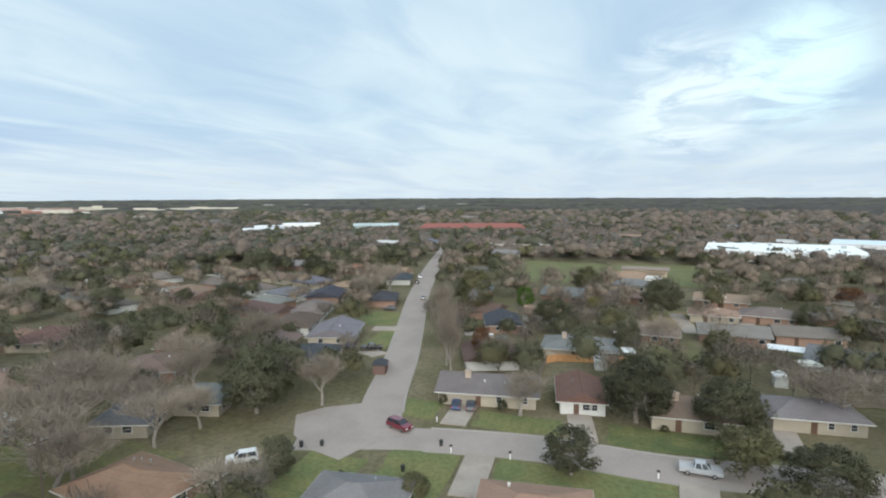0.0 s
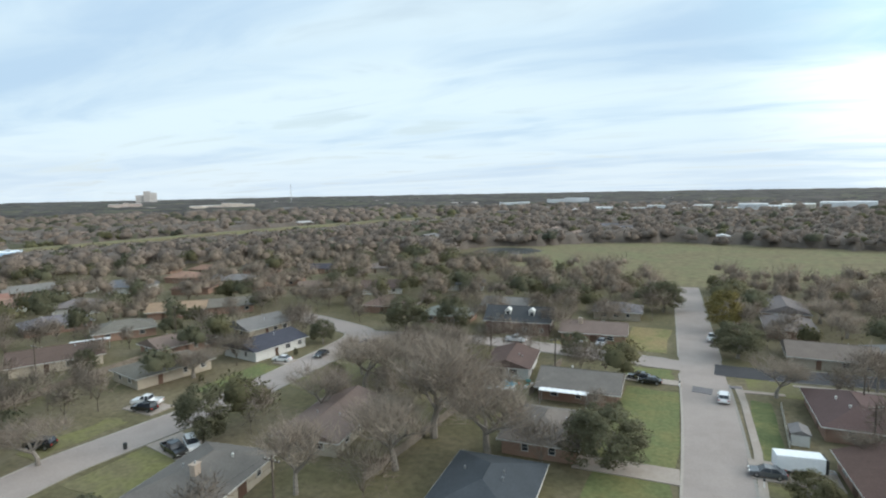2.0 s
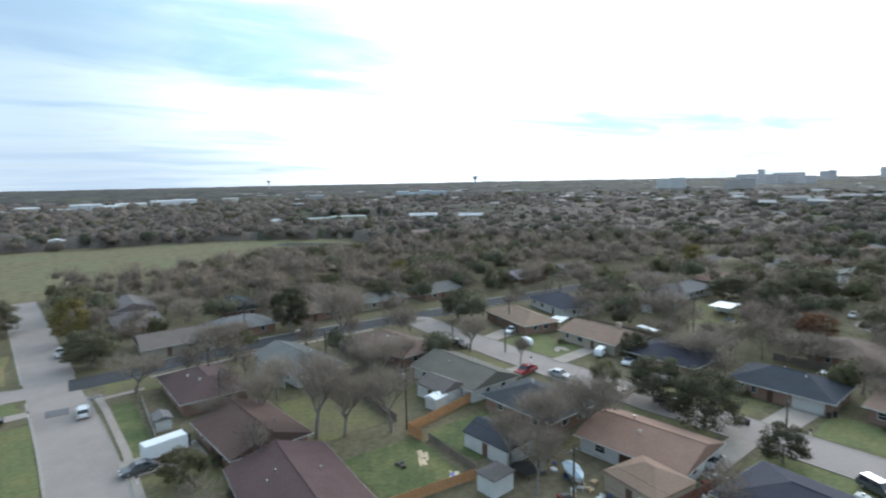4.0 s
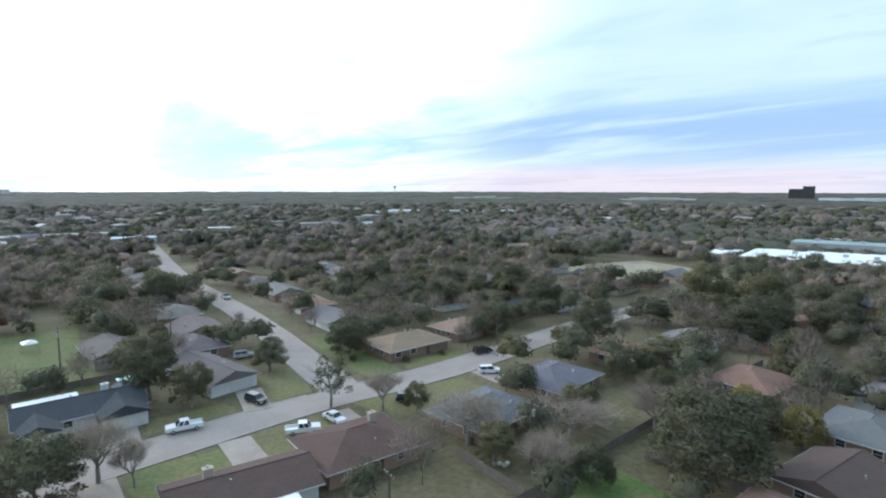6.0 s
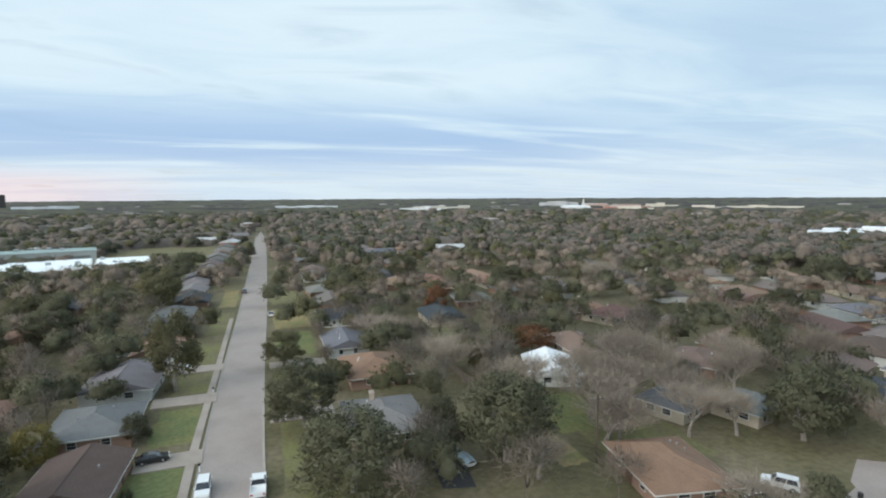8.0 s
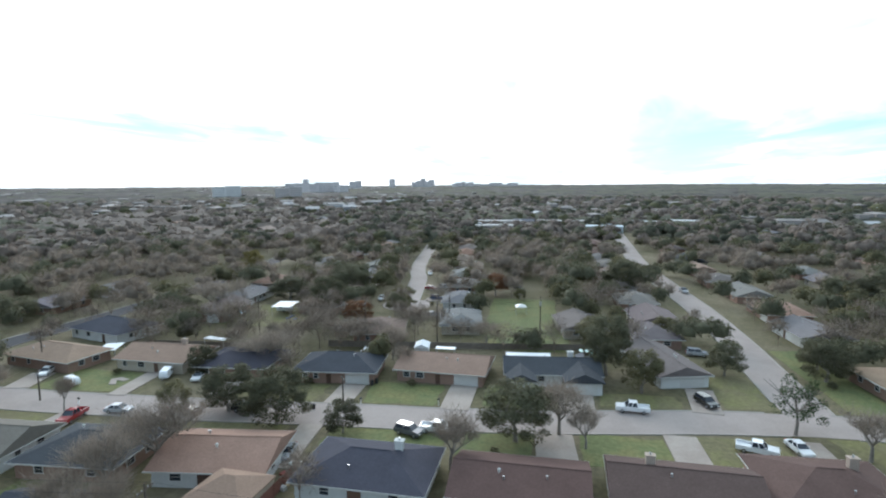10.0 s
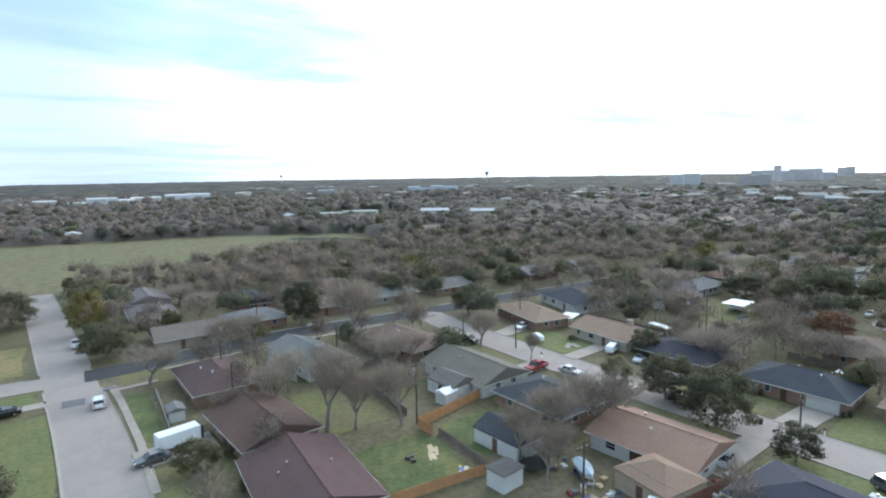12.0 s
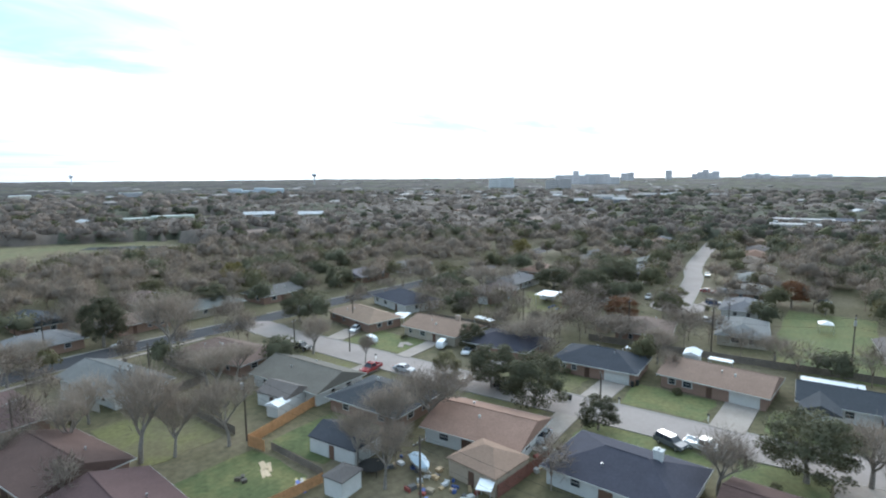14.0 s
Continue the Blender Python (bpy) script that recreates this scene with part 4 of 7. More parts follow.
lawn(-82.5, -32.5, -75.5, -14, GREEN)
lawn(-81.5, -55, -74.5, -40, OLIVE)
lawn(-79.5, -99, -72.5, -81, OLIVE)
lawn(-84.5, -11, -74.5, 0, GREEN)
lawn(-85.5, 7, -76, 20, GREEN)
lawn(-87.5, 25, -78.5, 37, OLIVE)
lawn(-89.5, 45, -79, 70, OLIVE)
lawn(-186, -14, -139, 6, GREEN)
lawn(-51, 53, -37, 64, (0.1, 0.165, 0.045))
lawn(-62, -69, -47, -57, DARK)
lawn(-44, -69, -32, -56, DARK)
lawn(-44, -95, -32, -76, OLIVE)
lawn(59.5, 35.5, 72, 45.5, GREEN)
lawn(64, 22.5, 78, 33, GREEN)
lawn(68, -8.5, 79, 16.5, GREEN)
lawn(89.5, 31, 98, 38.5, GREEN)
lawn(89, 9, 96, 23.5, GREEN)
lawn(88.5, -23.5, 97, 1, DARK)
lawn(92, -60, 97, -45, OLIVE)
lawn(88.8, -95, 95, -76, GREEN)
lawn(69.5, -56, 80.5, -42, OLIVE)
lawn(68, -110, 79, -86, OLIVE)
lawn(152, 66, 171, 80, GREEN)
lawn(128, 58, 148, 66, GREEN)
lawn(98, 149, 114, 168, GREEN)
lawn(50, 64, 66, 80, OLIVE)
lawn(41, 68, 46, 90, STRAW)
lawn(47, 78, 62, 95, GREEN)
lawn(50, 143, 62, 155, GREEN)
lawn(140, -20, 160, 0, OLIVE)
lawn(175, -22, 200, -10, STRAW)
lawn(-165, -90, -140, -66, OLIVE)
lawn(-148, -12, -128, 8, DARK)
drive(-6.2, -85.6, -17, -86.2, 6)
drive(4.0, -118.5, 15, -118.2, 3)
drive(2.6, -78.8, 17, -78, 4.5)
drive(-9.6, 89, -19, 88.6, 5)
drive(-9.4, 115.5, -21, 115, 5.2)
drive(-9.2, 136, -21, 136, 5)
drive(0.5, 101, 12, 101, 5)
drive(1, 133, 14, 133, 5)
drive(-91.6, -14, -104.2, -13.6, 5.2)
drive(-91, -35.5, -100.8, -35.4, 5)
drive(-88.4, -78.6, -101, -79.5, 3.6)
drive(-93.5, 7.5, -104.4, 7.8, 6)
drive(-96.8, 29.5, -108.2, 31, 5)
drive(-91, -59, -99, -59, 4.6)
drive(-82.2, -36.4, -68, -35.8, 4)
drive(-80, -79.5, -73, -79.6, 5)
drive(-84.8, 3, -75, 3.5, 6)
drive(-87.2, 22.5, -76, 22.5, 5)
drive(-88, 40.5, -79, 40.5, 5)
drive(-90.5, 76, -82, 76, 5)
drive(-88.5, -101, -97, -103, 5)
drive(79.2, 19.6, 66.8, 18.8, 4.6)
drive(79.2, -11.2, 71, -10.5, 5)
drive(88.4, 27, 98.6, 27.2, 4.6)
drive(88.4, 4.6, 100, 6.4, 4.4)
drive(91.2, -26.4, 107.5, -27.5, 3.6)
drive(90.8, -66, 99, -66, 5)
drive(80, -58, 70, -56.5, 6)
drive(92.6, -98.5, 88.5, -98.5, 4)
drive(123, 56.5, 126, 62, 5)
drive(150, 62, 148, 70, 5)
drive(28, -137.5, 29, -143, 5)
drive(45, -137.5, 45, -143, 5)
drive(-181, -37, -180, -29, 5)
drive(-200, -39, -199, -31, 5)
drive(169, -20.6, 196, -18.2, 4.5)
drive(174, -36.8, 201, -38.8, 4.2)
drive(122, 140.5, 137, 151.5, 4.6)
drive(150, 42, 152, 36, 4)
slab("driveway", [(22.5, 68), (27, 67), (29, 82), (24, 85)], M_ASPHALT, "dark asphalt driveway beside the house", "driveway", 0.1)
WALK_Z = 0.142
slab("sidewalk", [(-8.0, -75), (-6.9, -75), (-7.0, -92), (-6.2, -112), (-5.4, -121), (-6.8, -121.5), (-7.4, -112), (-8.2, -92)], M_DRIVE, "narrow concrete sidewalk along the street", "sidewalk", WALK_Z)
slab("sidewalk", [(-10.3, 55), (-11.6, 55), (-11.8, 90), (-11.2, 130), (-10.4, 190), (-9.2, 190), (-9.9, 130), (-10.5, 90)], M_DRIVE, "narrow concrete sidewalk along the street", "sidewalk", WALK_Z)
slab("sidewalk", [(-16, -126.2), (-40, -128.4), (-70, -128.4), (-70, -127.2), (-40, -127.2), (-16, -125)], M_DRIVE, "narrow concrete sidewalk along the street", "sidewalk", WALK_Z)
slab("front_path", [(-6.5, -117.5), (-14, -118.6), (-14, -119.8), (-6.2, -119.2)], M_DRIVE, "concrete front path to a house", "path", WALK_Z + 0.004)
slab("front_path", [(-93, -84), (-96, -86), (-97.2, -84.5), (-96.4, -82), (-95.2, -82.4), (-95.6, -84.3), (-93.4, -82.8)], M_DRIVE, "curved concrete front path", "path", WALK_Z + 0.004)
slab("drain", [(-6.8, -121), (-4.6, -121), (-4.6, -119.4), (-6.8, -119.4)], M_PATCH, "concrete kerb drain inlet", "drain", WALK_Z + 0.01)


# ---- fences, sheds and yard things ----
def fence(pts, h, colour, label, step=2.4):
    """A board fence: posts and panels, each panel of upright boards with gaps."""
    e = tagged(new("fence"), label, "fence")
    e.matrix_basis = pose(*pts[0], 0)
    o = Vector((*pts[0], 0))
    made = {}
    for (x0, y0), (x1, y1) in zip(pts, pts[1:]):
        a, b = Vector((x0, y0, 0)), Vector((x1, y1, 0))
        d = b - a
        n = max(1, round(d.length / step))
        run = d.length / n
        key = round(run, 2)
        if key not in made:
            # one panel: boards stand proud of and behind one another in turn
            V, F = ribbed(0, run, 0.06, h, -0.012, 2 * max(4, int(run / 0.2)), 0.035, 0.024)
            made[key] = mesh_of("panel", [(a_, c_, b_) for a_, b_, c_ in V], F, M_WOOD)
        turn = math.degrees(math.atan2(d.y, d.x))
        for i in range(n):
            p = a + d * (i / n) - o
            put("panel", made[key], e, pose(p.x, p.y, 0, 0, 0, turn), colour)
            put("post", FENCE_POST, e, pose(p.x, p.y, 0) @ Matrix.Diagonal((1, 1, h / 1.8, 1)), colour)
        STRIPS.append((x0, y0, x1, y1, 0.3))
    return e


FENCE_POST = mesh_of("post", *box_geo(-0.06, -0.06, -0.1, 0.06, 0.06, 1.86), M_WOOD)
CEDAR, WEATHERED, RUST, PALE = (0.50, 0.27, 0.13), (0.20, 0.17, 0.14), (0.22, 0.10, 0.075), (0.46, 0.43, 0.38)
fence([(-66, -75), (-44.2, -70.2), (-44.6, -66.8)], 1.8, CEDAR, "new cedar board fence round a back garden")
fence([(-30, -54.9), (-44.2, -53.5)], 1.5, CEDAR, "new cedar board fence across the garden")
fence([(-45.6, -66.5), (-45.2, -54.8)], 1.2, WEATHERED, "low weathered board fence between gardens")
fence([(-12.6, -112), (-12.0, -94)], 1.2, PALE, "pale low board fence beside a lawn")
fence([(-34, -113), (-35.8, -101)], 1.8, PALE, "pale board fence beside a house")
fence([(-54.9, -118), (-54.6, -100), (-46, -99)], 1.7, WEATHERED, "weathered board fence round a back garden")
fence([(-54.8, -33.2), (-68, -32.2)], 1.8, RUST, "red-brown board fence beside a driveway")
fence([(-124.5, -50), (-126.1, -31.1), (-127.6, -13.5), (-129.5, 5.0), (-131, 20)], 1.6, WEATHERED, "weathered board fence behind the gardens")
fence([(128.6, 16), (131, 13.8), (133.7, -2.3), (130, -16)], 1.8, CEDAR, "orange cedar board fence behind a garden")
fence([(118, 16), (128.6, 16)], 1.6, WEATHERED, "weathered board fence between gardens")
fence([(-45, -97), (-45, -75)], 1.5, WEATHERED, "weathered board fence between gardens")
fence([(-47, 5), (-47, 45), (-50, 70), (-53, 100), (-55, 130)], 1.6, WEATHERED, "weathered board fence between gardens")
fence([(-60, 27), (-47, 27)], 1.6, WEATHERED, "weathered board fence between gardens")
fence([(-62, 48), (-48, 48)], 1.6, WEATHERED, "weathered board fence between gardens")
fence([(42, -60), (40, -95), (33, -98)], 1.6, WEATHERED, "weathered board fence between gardens")
fence([(30.5, -100), (29.5, -122)], 1.6, WEATHERED, "weathered board fence between gardens")
fence([(118, -40), (122, -66), (124, -90)], 1.6, WEATHERED, "weathered board fence between gardens")
fence([(40, 100), (42, 130), (45, 160)], 1.6, WEATHERED, "weathered board fence between gardens")
fence([(-118, -95), (-120, -60)], 1.6, WEATHERED, "weathered board fence between gardens")
fence([(-45, 70), (-30, 73)], 1.6, WEATHERED, "weathered board fence between gardens")

shed(-44.5, -50.0, 5, 3.6, 3.0, 2.5, "white", "greybrown", "small white-walled garden shed with a hipped shingle roof", 1.4)
shed(-53.8, -76, 12, 3.0, 2.4, 2.0, "white", "white", "white sheet-metal garden shed beside a fence")
shed(-57.5, -79.2, 97, 7.0, 6.0, 2.4, "white", "greybrown", "detached outbuilding with a grey-brown roof", 0)
shed(-52.0, -57.5, 95, 8.6, 6.0, 2.4, "white", "slate", "long low outbuilding with a dark slate roof", 0)
shed(-58.6, -37.0, 84, 7.8, 7.2, 2.6, "tanwall", "tan", "detached garage with a tan hipped roof", 3.4)
shed(-13.6, -98, 90, 3.4, 2.4, 1.9, "white", "grey", "small grey metal garden shed", 0)
shed(128.5, 3.6, 8, 3.2, 2.6, 2.3, "white", "white", "plain white garden shed beside the fence", 0)
shed(127.6, -32.5, 0, 2.8, 2.4, 2.3, "white", "white", "plain white garden shed on the grass", 0)
shed(-134, -50, 5, 4, 3, 2.2, "tanwall", "grey", "small garden shed with a grey roof", 0)
shed(-143.5, -92, 5, 4.5, 3.5, 2.6, "white", "grey", "pale garden shed beside a lawn", 0)
shed(38, -100, 0, 3, 2.4, 2.0, "white", "grey", "small pale garden shed", 0)
shed(-48, 92, 0, 3.2, 2.6, 2.1, "white", "white", "small white metal garden shed", 0)
shed(111, 51, 15, 3.6, 2.8, 2.2, "brickdark", "slate", "small dark garden shed", 0)
shed(-122, -26, 5, 4.2, 3.0, 2.2, "white", "white", "low white metal shed behind a house", 0)
shed(-117, 10.5, 5, 4.6, 3.2, 2.3, "white", "bluegrey", "low shed with a pale blue-grey roof", 0)


def carport(x, y, rot, l, w, h, label, roof=None):
    e = tagged(new("carport"), label, "carport")
    e.matrix_basis = pose(x, y, 0, 0, 0, rot)
    TAKEN.append((x, y, l * 0.5))
    put("canopy", mesh_of("canopy", *ribbed(-l / 2, l / 2, -w / 2, w / 2, h + 0.1, 17), roof or M_METALROOF), e)
    for sx in (-1, 1):
        for sy in (-1, 1):
            put("post", mesh_of("post", *tube_geo((0, 0, 0), (0, 0, h), 0.06, 0.06, 6), M_STEEL), e, pose(sx * (l / 2 - 0.2), sy * (w / 2 - 0.2), 0))
    return e


carport(-155.4, -76, 5, 8, 6, 2.8, "white metal carport canopy on thin posts")
carport(-116.5, -1.5, 94, 9.5, 2.6, 2.75, "white ribbed metal awning behind a dark-roofed house")
carport(-116.5, -36, 95, 4.5, 2.2, 2.6, "white ribbed metal awning behind a house")
carport(-119, -20, 88, 4.5, 2.0, 2.6, "white ribbed metal awning behind a house")
carport(148, -39.2, 78, 9, 5.5, 2.9, "white metal carport canopy beside a house")
carport(137, -2.5, 8, 5, 3, 2.5, "pale blue-white metal awning at a house wall")
carport(-118, -76, 80, 6, 2.0, 2.7, "white metal awning behind a tan-roofed house")
carport(-109, -97, 20, 6, 4, 2.4, "white metal carport roof beside a house")
carport(23.5, -98.6, 4, 9, 2.2, 2.5, "white metal porch roof on a house wall")
carport(145, -86, 60, 9, 2.2, 2.6, "white metal porch roof on a house wall")
carport(-53.5, -34.2, 20, 2.6, 2.0, 2.0, "white sheet canopy over stored goods")


def pole(x, y, h=10.5, turn=0, transformer=False, label="weathered timber utility pole with a crossarm"):
    e = tagged(new("utility_pole"), label, "utility pole", group="utility poles")
    e.matrix_basis = pose(x, y, 0, 0, 0, turn)
    put("shaft", mesh_of("shaft", *tube_geo((0, 0, -0.3), (0, 0, h), 0.17, 0.11, 8), M_POLE), e)
    arm = put("crossarm", mesh_of("crossarm", *box_geo(-1.2, -0.06, h - 0.75, 1.2, 0.06, h - 0.6), M_POLE), e)
    for s in (-1.05, -0.45, 0.45, 1.05):
        put("insulator", INSULATOR, arm, pose(s, 0, h - 0.6))
    if transformer:
        put("transformer", mesh_of("transformer", *tube_geo((0.35, 0, h - 2.2), (0.35, 0, h - 1.2), 0.24, 0.24, 10), M_STEEL), e)
    return x, y, h, turn


INSULATOR = mesh_of("insulator", *tube_geo((0, 0, 0), (0, 0, 0.16), 0.05, 0.035, 6), M_TRIM)


def cable_run(poles):
    """Sagging wires from pole to pole."""
    geos = []
    for (x0, y0, h0, a0), (x1, y1, h1, a1) in zip(poles, poles[1:]):
        for s, dz in ((-1.05, -0.45), (1.05, -0.45), (0.0, -2.4)):
            p = Vector((x0 + s * math.cos(radians(a0)), y0 + s * math.sin(radians(a0)), h0 + dz))
            q = Vector((x1 + s * math.cos(radians(a1)), y1 + s * math.sin(radians(a1)), h1 + dz))
            pts = [p + (q - p) * k / 10 - Vector((0, 0, 0.9 * 4 * (k / 10) * (1 - k / 10))) for k in range(11)]
            geos += [tube_geo(u, v, 0.014, 0.014, 3, False) for u, v in zip(pts, pts[1:])]
    tagged(put("power_lines", mesh_of("power_lines", *joined(*geos), M_CABLE)), "thin black power lines between the poles", "cables", kind="structure")


cable_run([pole(-40, -140), pole(-44.0, -100), pole(-45.0, -71.9, transformer=True), pole(-45.5, -38), pole(-46, -5), pole(-48, 28), pole(-54.2, 55.5, 9.5, transformer=True), pole(-53, 97), pole(-58.8, 112), pole(-62, 150)])
cable_run([pole(46, -120), pole(43, -84), pole(44, -45), pole(45, 0), pole(46.0, 40), pole(46.6, 67.6), pole(48, 110), pole(49, 150)])
cable_run([pole(-128, -70), pole(-129, -42), pole(-130.4, -24), pole(-134.1, 1.1, 12, transformer=True), pole(-135, 22, 11)])
cable_run([pole(123, 20), pole(124, -22), pole(123.5, -62), pole(130, -100)])
for x, y, h in ((-150.4, -24.1, 8), (-100.7, -107, 8), (-77.4, -101.9, 7.5), (-88.5, -33.2, 6.5), (-84.0, -90.6, 6), (-22.4, -95.4, 8.5), (28.5, -112, 9), (102, 66, 9), (230, 5, 9), (-24.7, -112.9, 7.5)):
    pole(x, y, h, 30, label="lone timber pole with a short crossarm")


def trampoline(x, y):
    e = tagged(new("trampoline"), "round black garden trampoline with safety net poles", "trampoline")
    e.matrix_basis = pose(x, y, 0)
    put("mat", mesh_of("mat", *tube_geo((0, 0, 0.85), (0, 0, 0.9), 1.9, 1.9, 20), M_TYRE), e)
    for i in range(6):
        a = math.pi * i / 3
        put("pole", mesh_of("pole", *tube_geo((0, 0, 0), (0, 0, 2.6), 0.04, 0.04, 5), M_CABLE), e, pose(2.0 * math.cos(a), 2.0 * math.sin(a), 0))
    V, F = [], []
    for i in range(36):
        a = 2 * math.pi * i / 36
        V += [(1.98 * math.cos(a - 0.02), 1.98 * math.sin(a - 0.02), 0.9), (1.98 * math.cos(a + 0.02), 1.98 * math.sin(a + 0.02), 0.9), (1.98 * math.cos(a + 0.02), 1.98 * math.sin(a + 0.02), 2.5), (1.98 * math.cos(a - 0.02), 1.98 * math.sin(a - 0.02), 2.5)]
        F.append(tuple(range(4 * i, 4 * i + 4)))
    for z in (1.2, 1.6, 2.0, 2.5):
        k = len(V)
        for i in range(24):
            a = 2 * math.pi * i / 24
            V += [(1.98 * math.cos(a), 1.98 * math.sin(a), z), (1.98 * math.cos(a), 1.98 * math.sin(a), z + 0.05)]
        F += [(k + 2 * i, k + 2 * ((i + 1) % 24), k + 2 * ((i + 1) % 24) + 1, k + 2 * i + 1) for i in range(24)]
    put("net", mesh_of("net", V, F, M_CABLE), e)


trampoline(-50.2, -50.4)


def round_pool(x, y, r, label):
    e = tagged(new("garden_pool"), label, "pool")
    e.matrix_basis = pose(x, y, 0)
    TAKEN.append((x, y, r))
    V, F = tube_geo((0, 0, 0), (0, 0, 1.1), r, r, 22, False)
    put("wall", mesh_of("wall", V, F, M_METALROOF), e)
    put("water", mesh_of("water", [(r * math.cos(2 * math.pi * i / 22), r * math.sin(2 * math.pi * i / 22), 1.0) for i in range(22)], [tuple(range(22))], M_WATER), e)
    put("rim", mesh_of("rim", *joined(*[tube_geo((r * math.cos(a), r * math.sin(a), 1.12), (r * math.cos(a + 0.286), r * math.sin(a + 0.286), 1.12), 0.07, 0.07, 4, False) for a in [2 * math.pi * i / 22 for i in range(22)]]), M_TRIM), e)


round_pool(-19.5, -103.0, 1.9, "round above-ground garden pool")
round_pool(36.2, -102.2, 2.1, "round above-ground garden pool with turquoise water")


def canopy_tent(x, y, l, w, colour, label):
    e = tagged(new("canopy"), label, "canopy")
    e.matrix_basis = pose(x, y, 0, 0, 0, 10)
    put("sheet", mesh_of("sheet", *hip_geo(l, w, 2.4, 0.7, w * 0.45, 0.08), M_TARP), e, colour=colour)
    for sx in (-1, 1):
        for sy in (-1, 1):
            put("post", mesh_of("post", *tube_geo((0, 0, 0), (0, 0, 2.35), 0.04, 0.04, 5), M_STEEL), e, pose(sx * (l / 2 - 0.1), sy * (w / 2 - 0.1), 0))


canopy_tent(-143.7, -86, 5.5, 4.5, (0.05, 0.42, 0.62), "bright turquoise canopy on thin posts in a garden")
canopy_tent(-165, -4.5, 3.6, 3.2, (0.7, 0.7, 0.68), "white canopy roof on posts on a lawn")
canopy_tent(139.5, 29, 4.0, 3.0, (0.02, 0.14, 0.15), "dark teal canopy beside a house")
canopy_tent(138.2, -40.6, 4.6, 4.2, (0.72, 0.70, 0.62), "cream canopy on thin posts in a garden")
canopy_tent(-121.5, 12, 4.5, 4.0, (0.30, 0.55, 0.52), "pale green canopy behind a house")


def boat(x, y, turn):
    """A small boat under a sheet, on a trailer."""
    e = tagged(new("boat_on_trailer"), "small white boat under a pale blue cover on a trailer", "boat")
    e.matrix_basis = pose(x, y, 0, 0, 0, turn)
    secs = [(-2.4, 0.9, 0.75, 1.25), (-1.0, 1.05, 0.65, 1.35), (0.6, 1.0, 0.65, 1.4), (1.8, 0.6, 0.75, 1.4), (2.6, 0.06, 1.0, 1.42)]
    V, F = [], []
    for s, b, z0, z1 in secs:
        V += [(s, -b, z1), (s, -b * 0.75, z0 + 0.15), (s, 0, z0), (s, b * 0.75, z0 + 0.15), (s, b, z1)]
    for i in range(len(secs) - 1):
        F += [(5 * i + j, 5 * i + j + 1, 5 * i + j + 6, 5 * i + j + 5) for j in range(4)]
    F.append((0, 1, 2, 3, 4))
    put("hull", mesh_of("hull", V, F, M_TRIM), e)
    V = [(s, y_, z1 + 0.02 + (0.35 if y_ == 0 else 0)) for s, b, z0, z1 in secs for y_ in (-b * 1.02, 0, b * 1.02)]
    F = [(3 * i + j, 3 * i + j + 3, 3 * i + j + 4, 3 * i + j + 1) for i in range(4) for j in range(2)]
    put("cover", mesh_of("cover", V, F, M_TARP), e, colour=(0.42, 0.52, 0.60))
    put("trailer_frame", mesh_of("trailer_frame", *joined(box_geo(-2.2, -0.7, 0.45, 2.2, -0.6, 0.55), box_geo(-2.2, 0.6, 0.45, 2.2, 0.7, 0.55), box_geo(1.8, -0.05, 0.45, 3.4, 0.05, 0.55), box_geo(-1, -0.7, 0.45, -0.9, 0.7, 0.75)), M_STEEL), e)
    for s in (-1, 1):
        put("wheel", mesh_of("wheel", *tube_geo((0, -0.1, 0), (0, 0.1, 0), 0.3, 0.3, 12), M_TYRE), e, pose(-0.8, s * 0.95, 0.3))


boat(-54.2, -45.2, 60)
boat(27.5, 73.5, 100)


def heap(x, y, n, spread, label, cols, seed, flat=False):
    """Stored goods: crates, tubs and boards lying about a yard, each a part."""
    r = random.Random(seed)
    e = tagged(new("yard_clutter"), label, "clutter")
    e.matrix_basis = pose(x, y, 0)
    for i in range(n):
        a, b, c = (r.uniform(1.8, 2.6), r.uniform(0.3, 0.6), r.uniform(0.06, 0.2)) if flat else (r.uniform(0.3, 1.1), r.uniform(0.25, 0.8), r.uniform(0.15, 0.6))
        put("board" if flat else r.choice(("crate", "tub", "board")), box("crate", (-a / 2, -b / 2, 0, a / 2, b / 2, c), M_TARP, 0.03), e,
            pose(r.uniform(-spread, spread), r.uniform(-spread, spread), 0, 0, 0, r.uniform(55, 75) if flat else r.uniform(0, 180)), colour=r.choice(cols))


MIX = ((0.5, 0.5, 0.48), (0.6, 0.6, 0.6), (0.08, 0.12, 0.3), (0.25, 0.06, 0.05), (0.3, 0.25, 0.18), (0.12, 0.12, 0.12), (0.45, 0.33, 0.2))
heap(-52.5, -39.5, 34, 4.0, "crates, tubs and stored goods beside a garage", MIX, 3)
heap(-53.5, -47.5, 10, 2.2, "odds and ends on the grass", MIX, 4)
heap(-62.8, -33.6, 9, 1.6, "timber and frames leaning by a garage", MIX, 5)
heap(-41.4, -62.5, 6, 1.0, "sawn boards stacked on the grass", ((0.55, 0.42, 0.27), (0.5, 0.38, 0.24)), 6, True)
heap(-42.0, -55.6, 8, 1.0, "painted boards and blue sheet on the grass", ((0.5, 0.42, 0.2), (0.1, 0.14, 0.4), (0.55, 0.5, 0.45)), 7, True)
heap(-37.9, -62.7, 4, 0.9, "dark garden bench and pots", ((0.08, 0.07, 0.06), (0.12, 0.1, 0.08)), 8)
heap(-68, -32.8, 6, 2.0, "bags and buckets behind a house", MIX, 9)
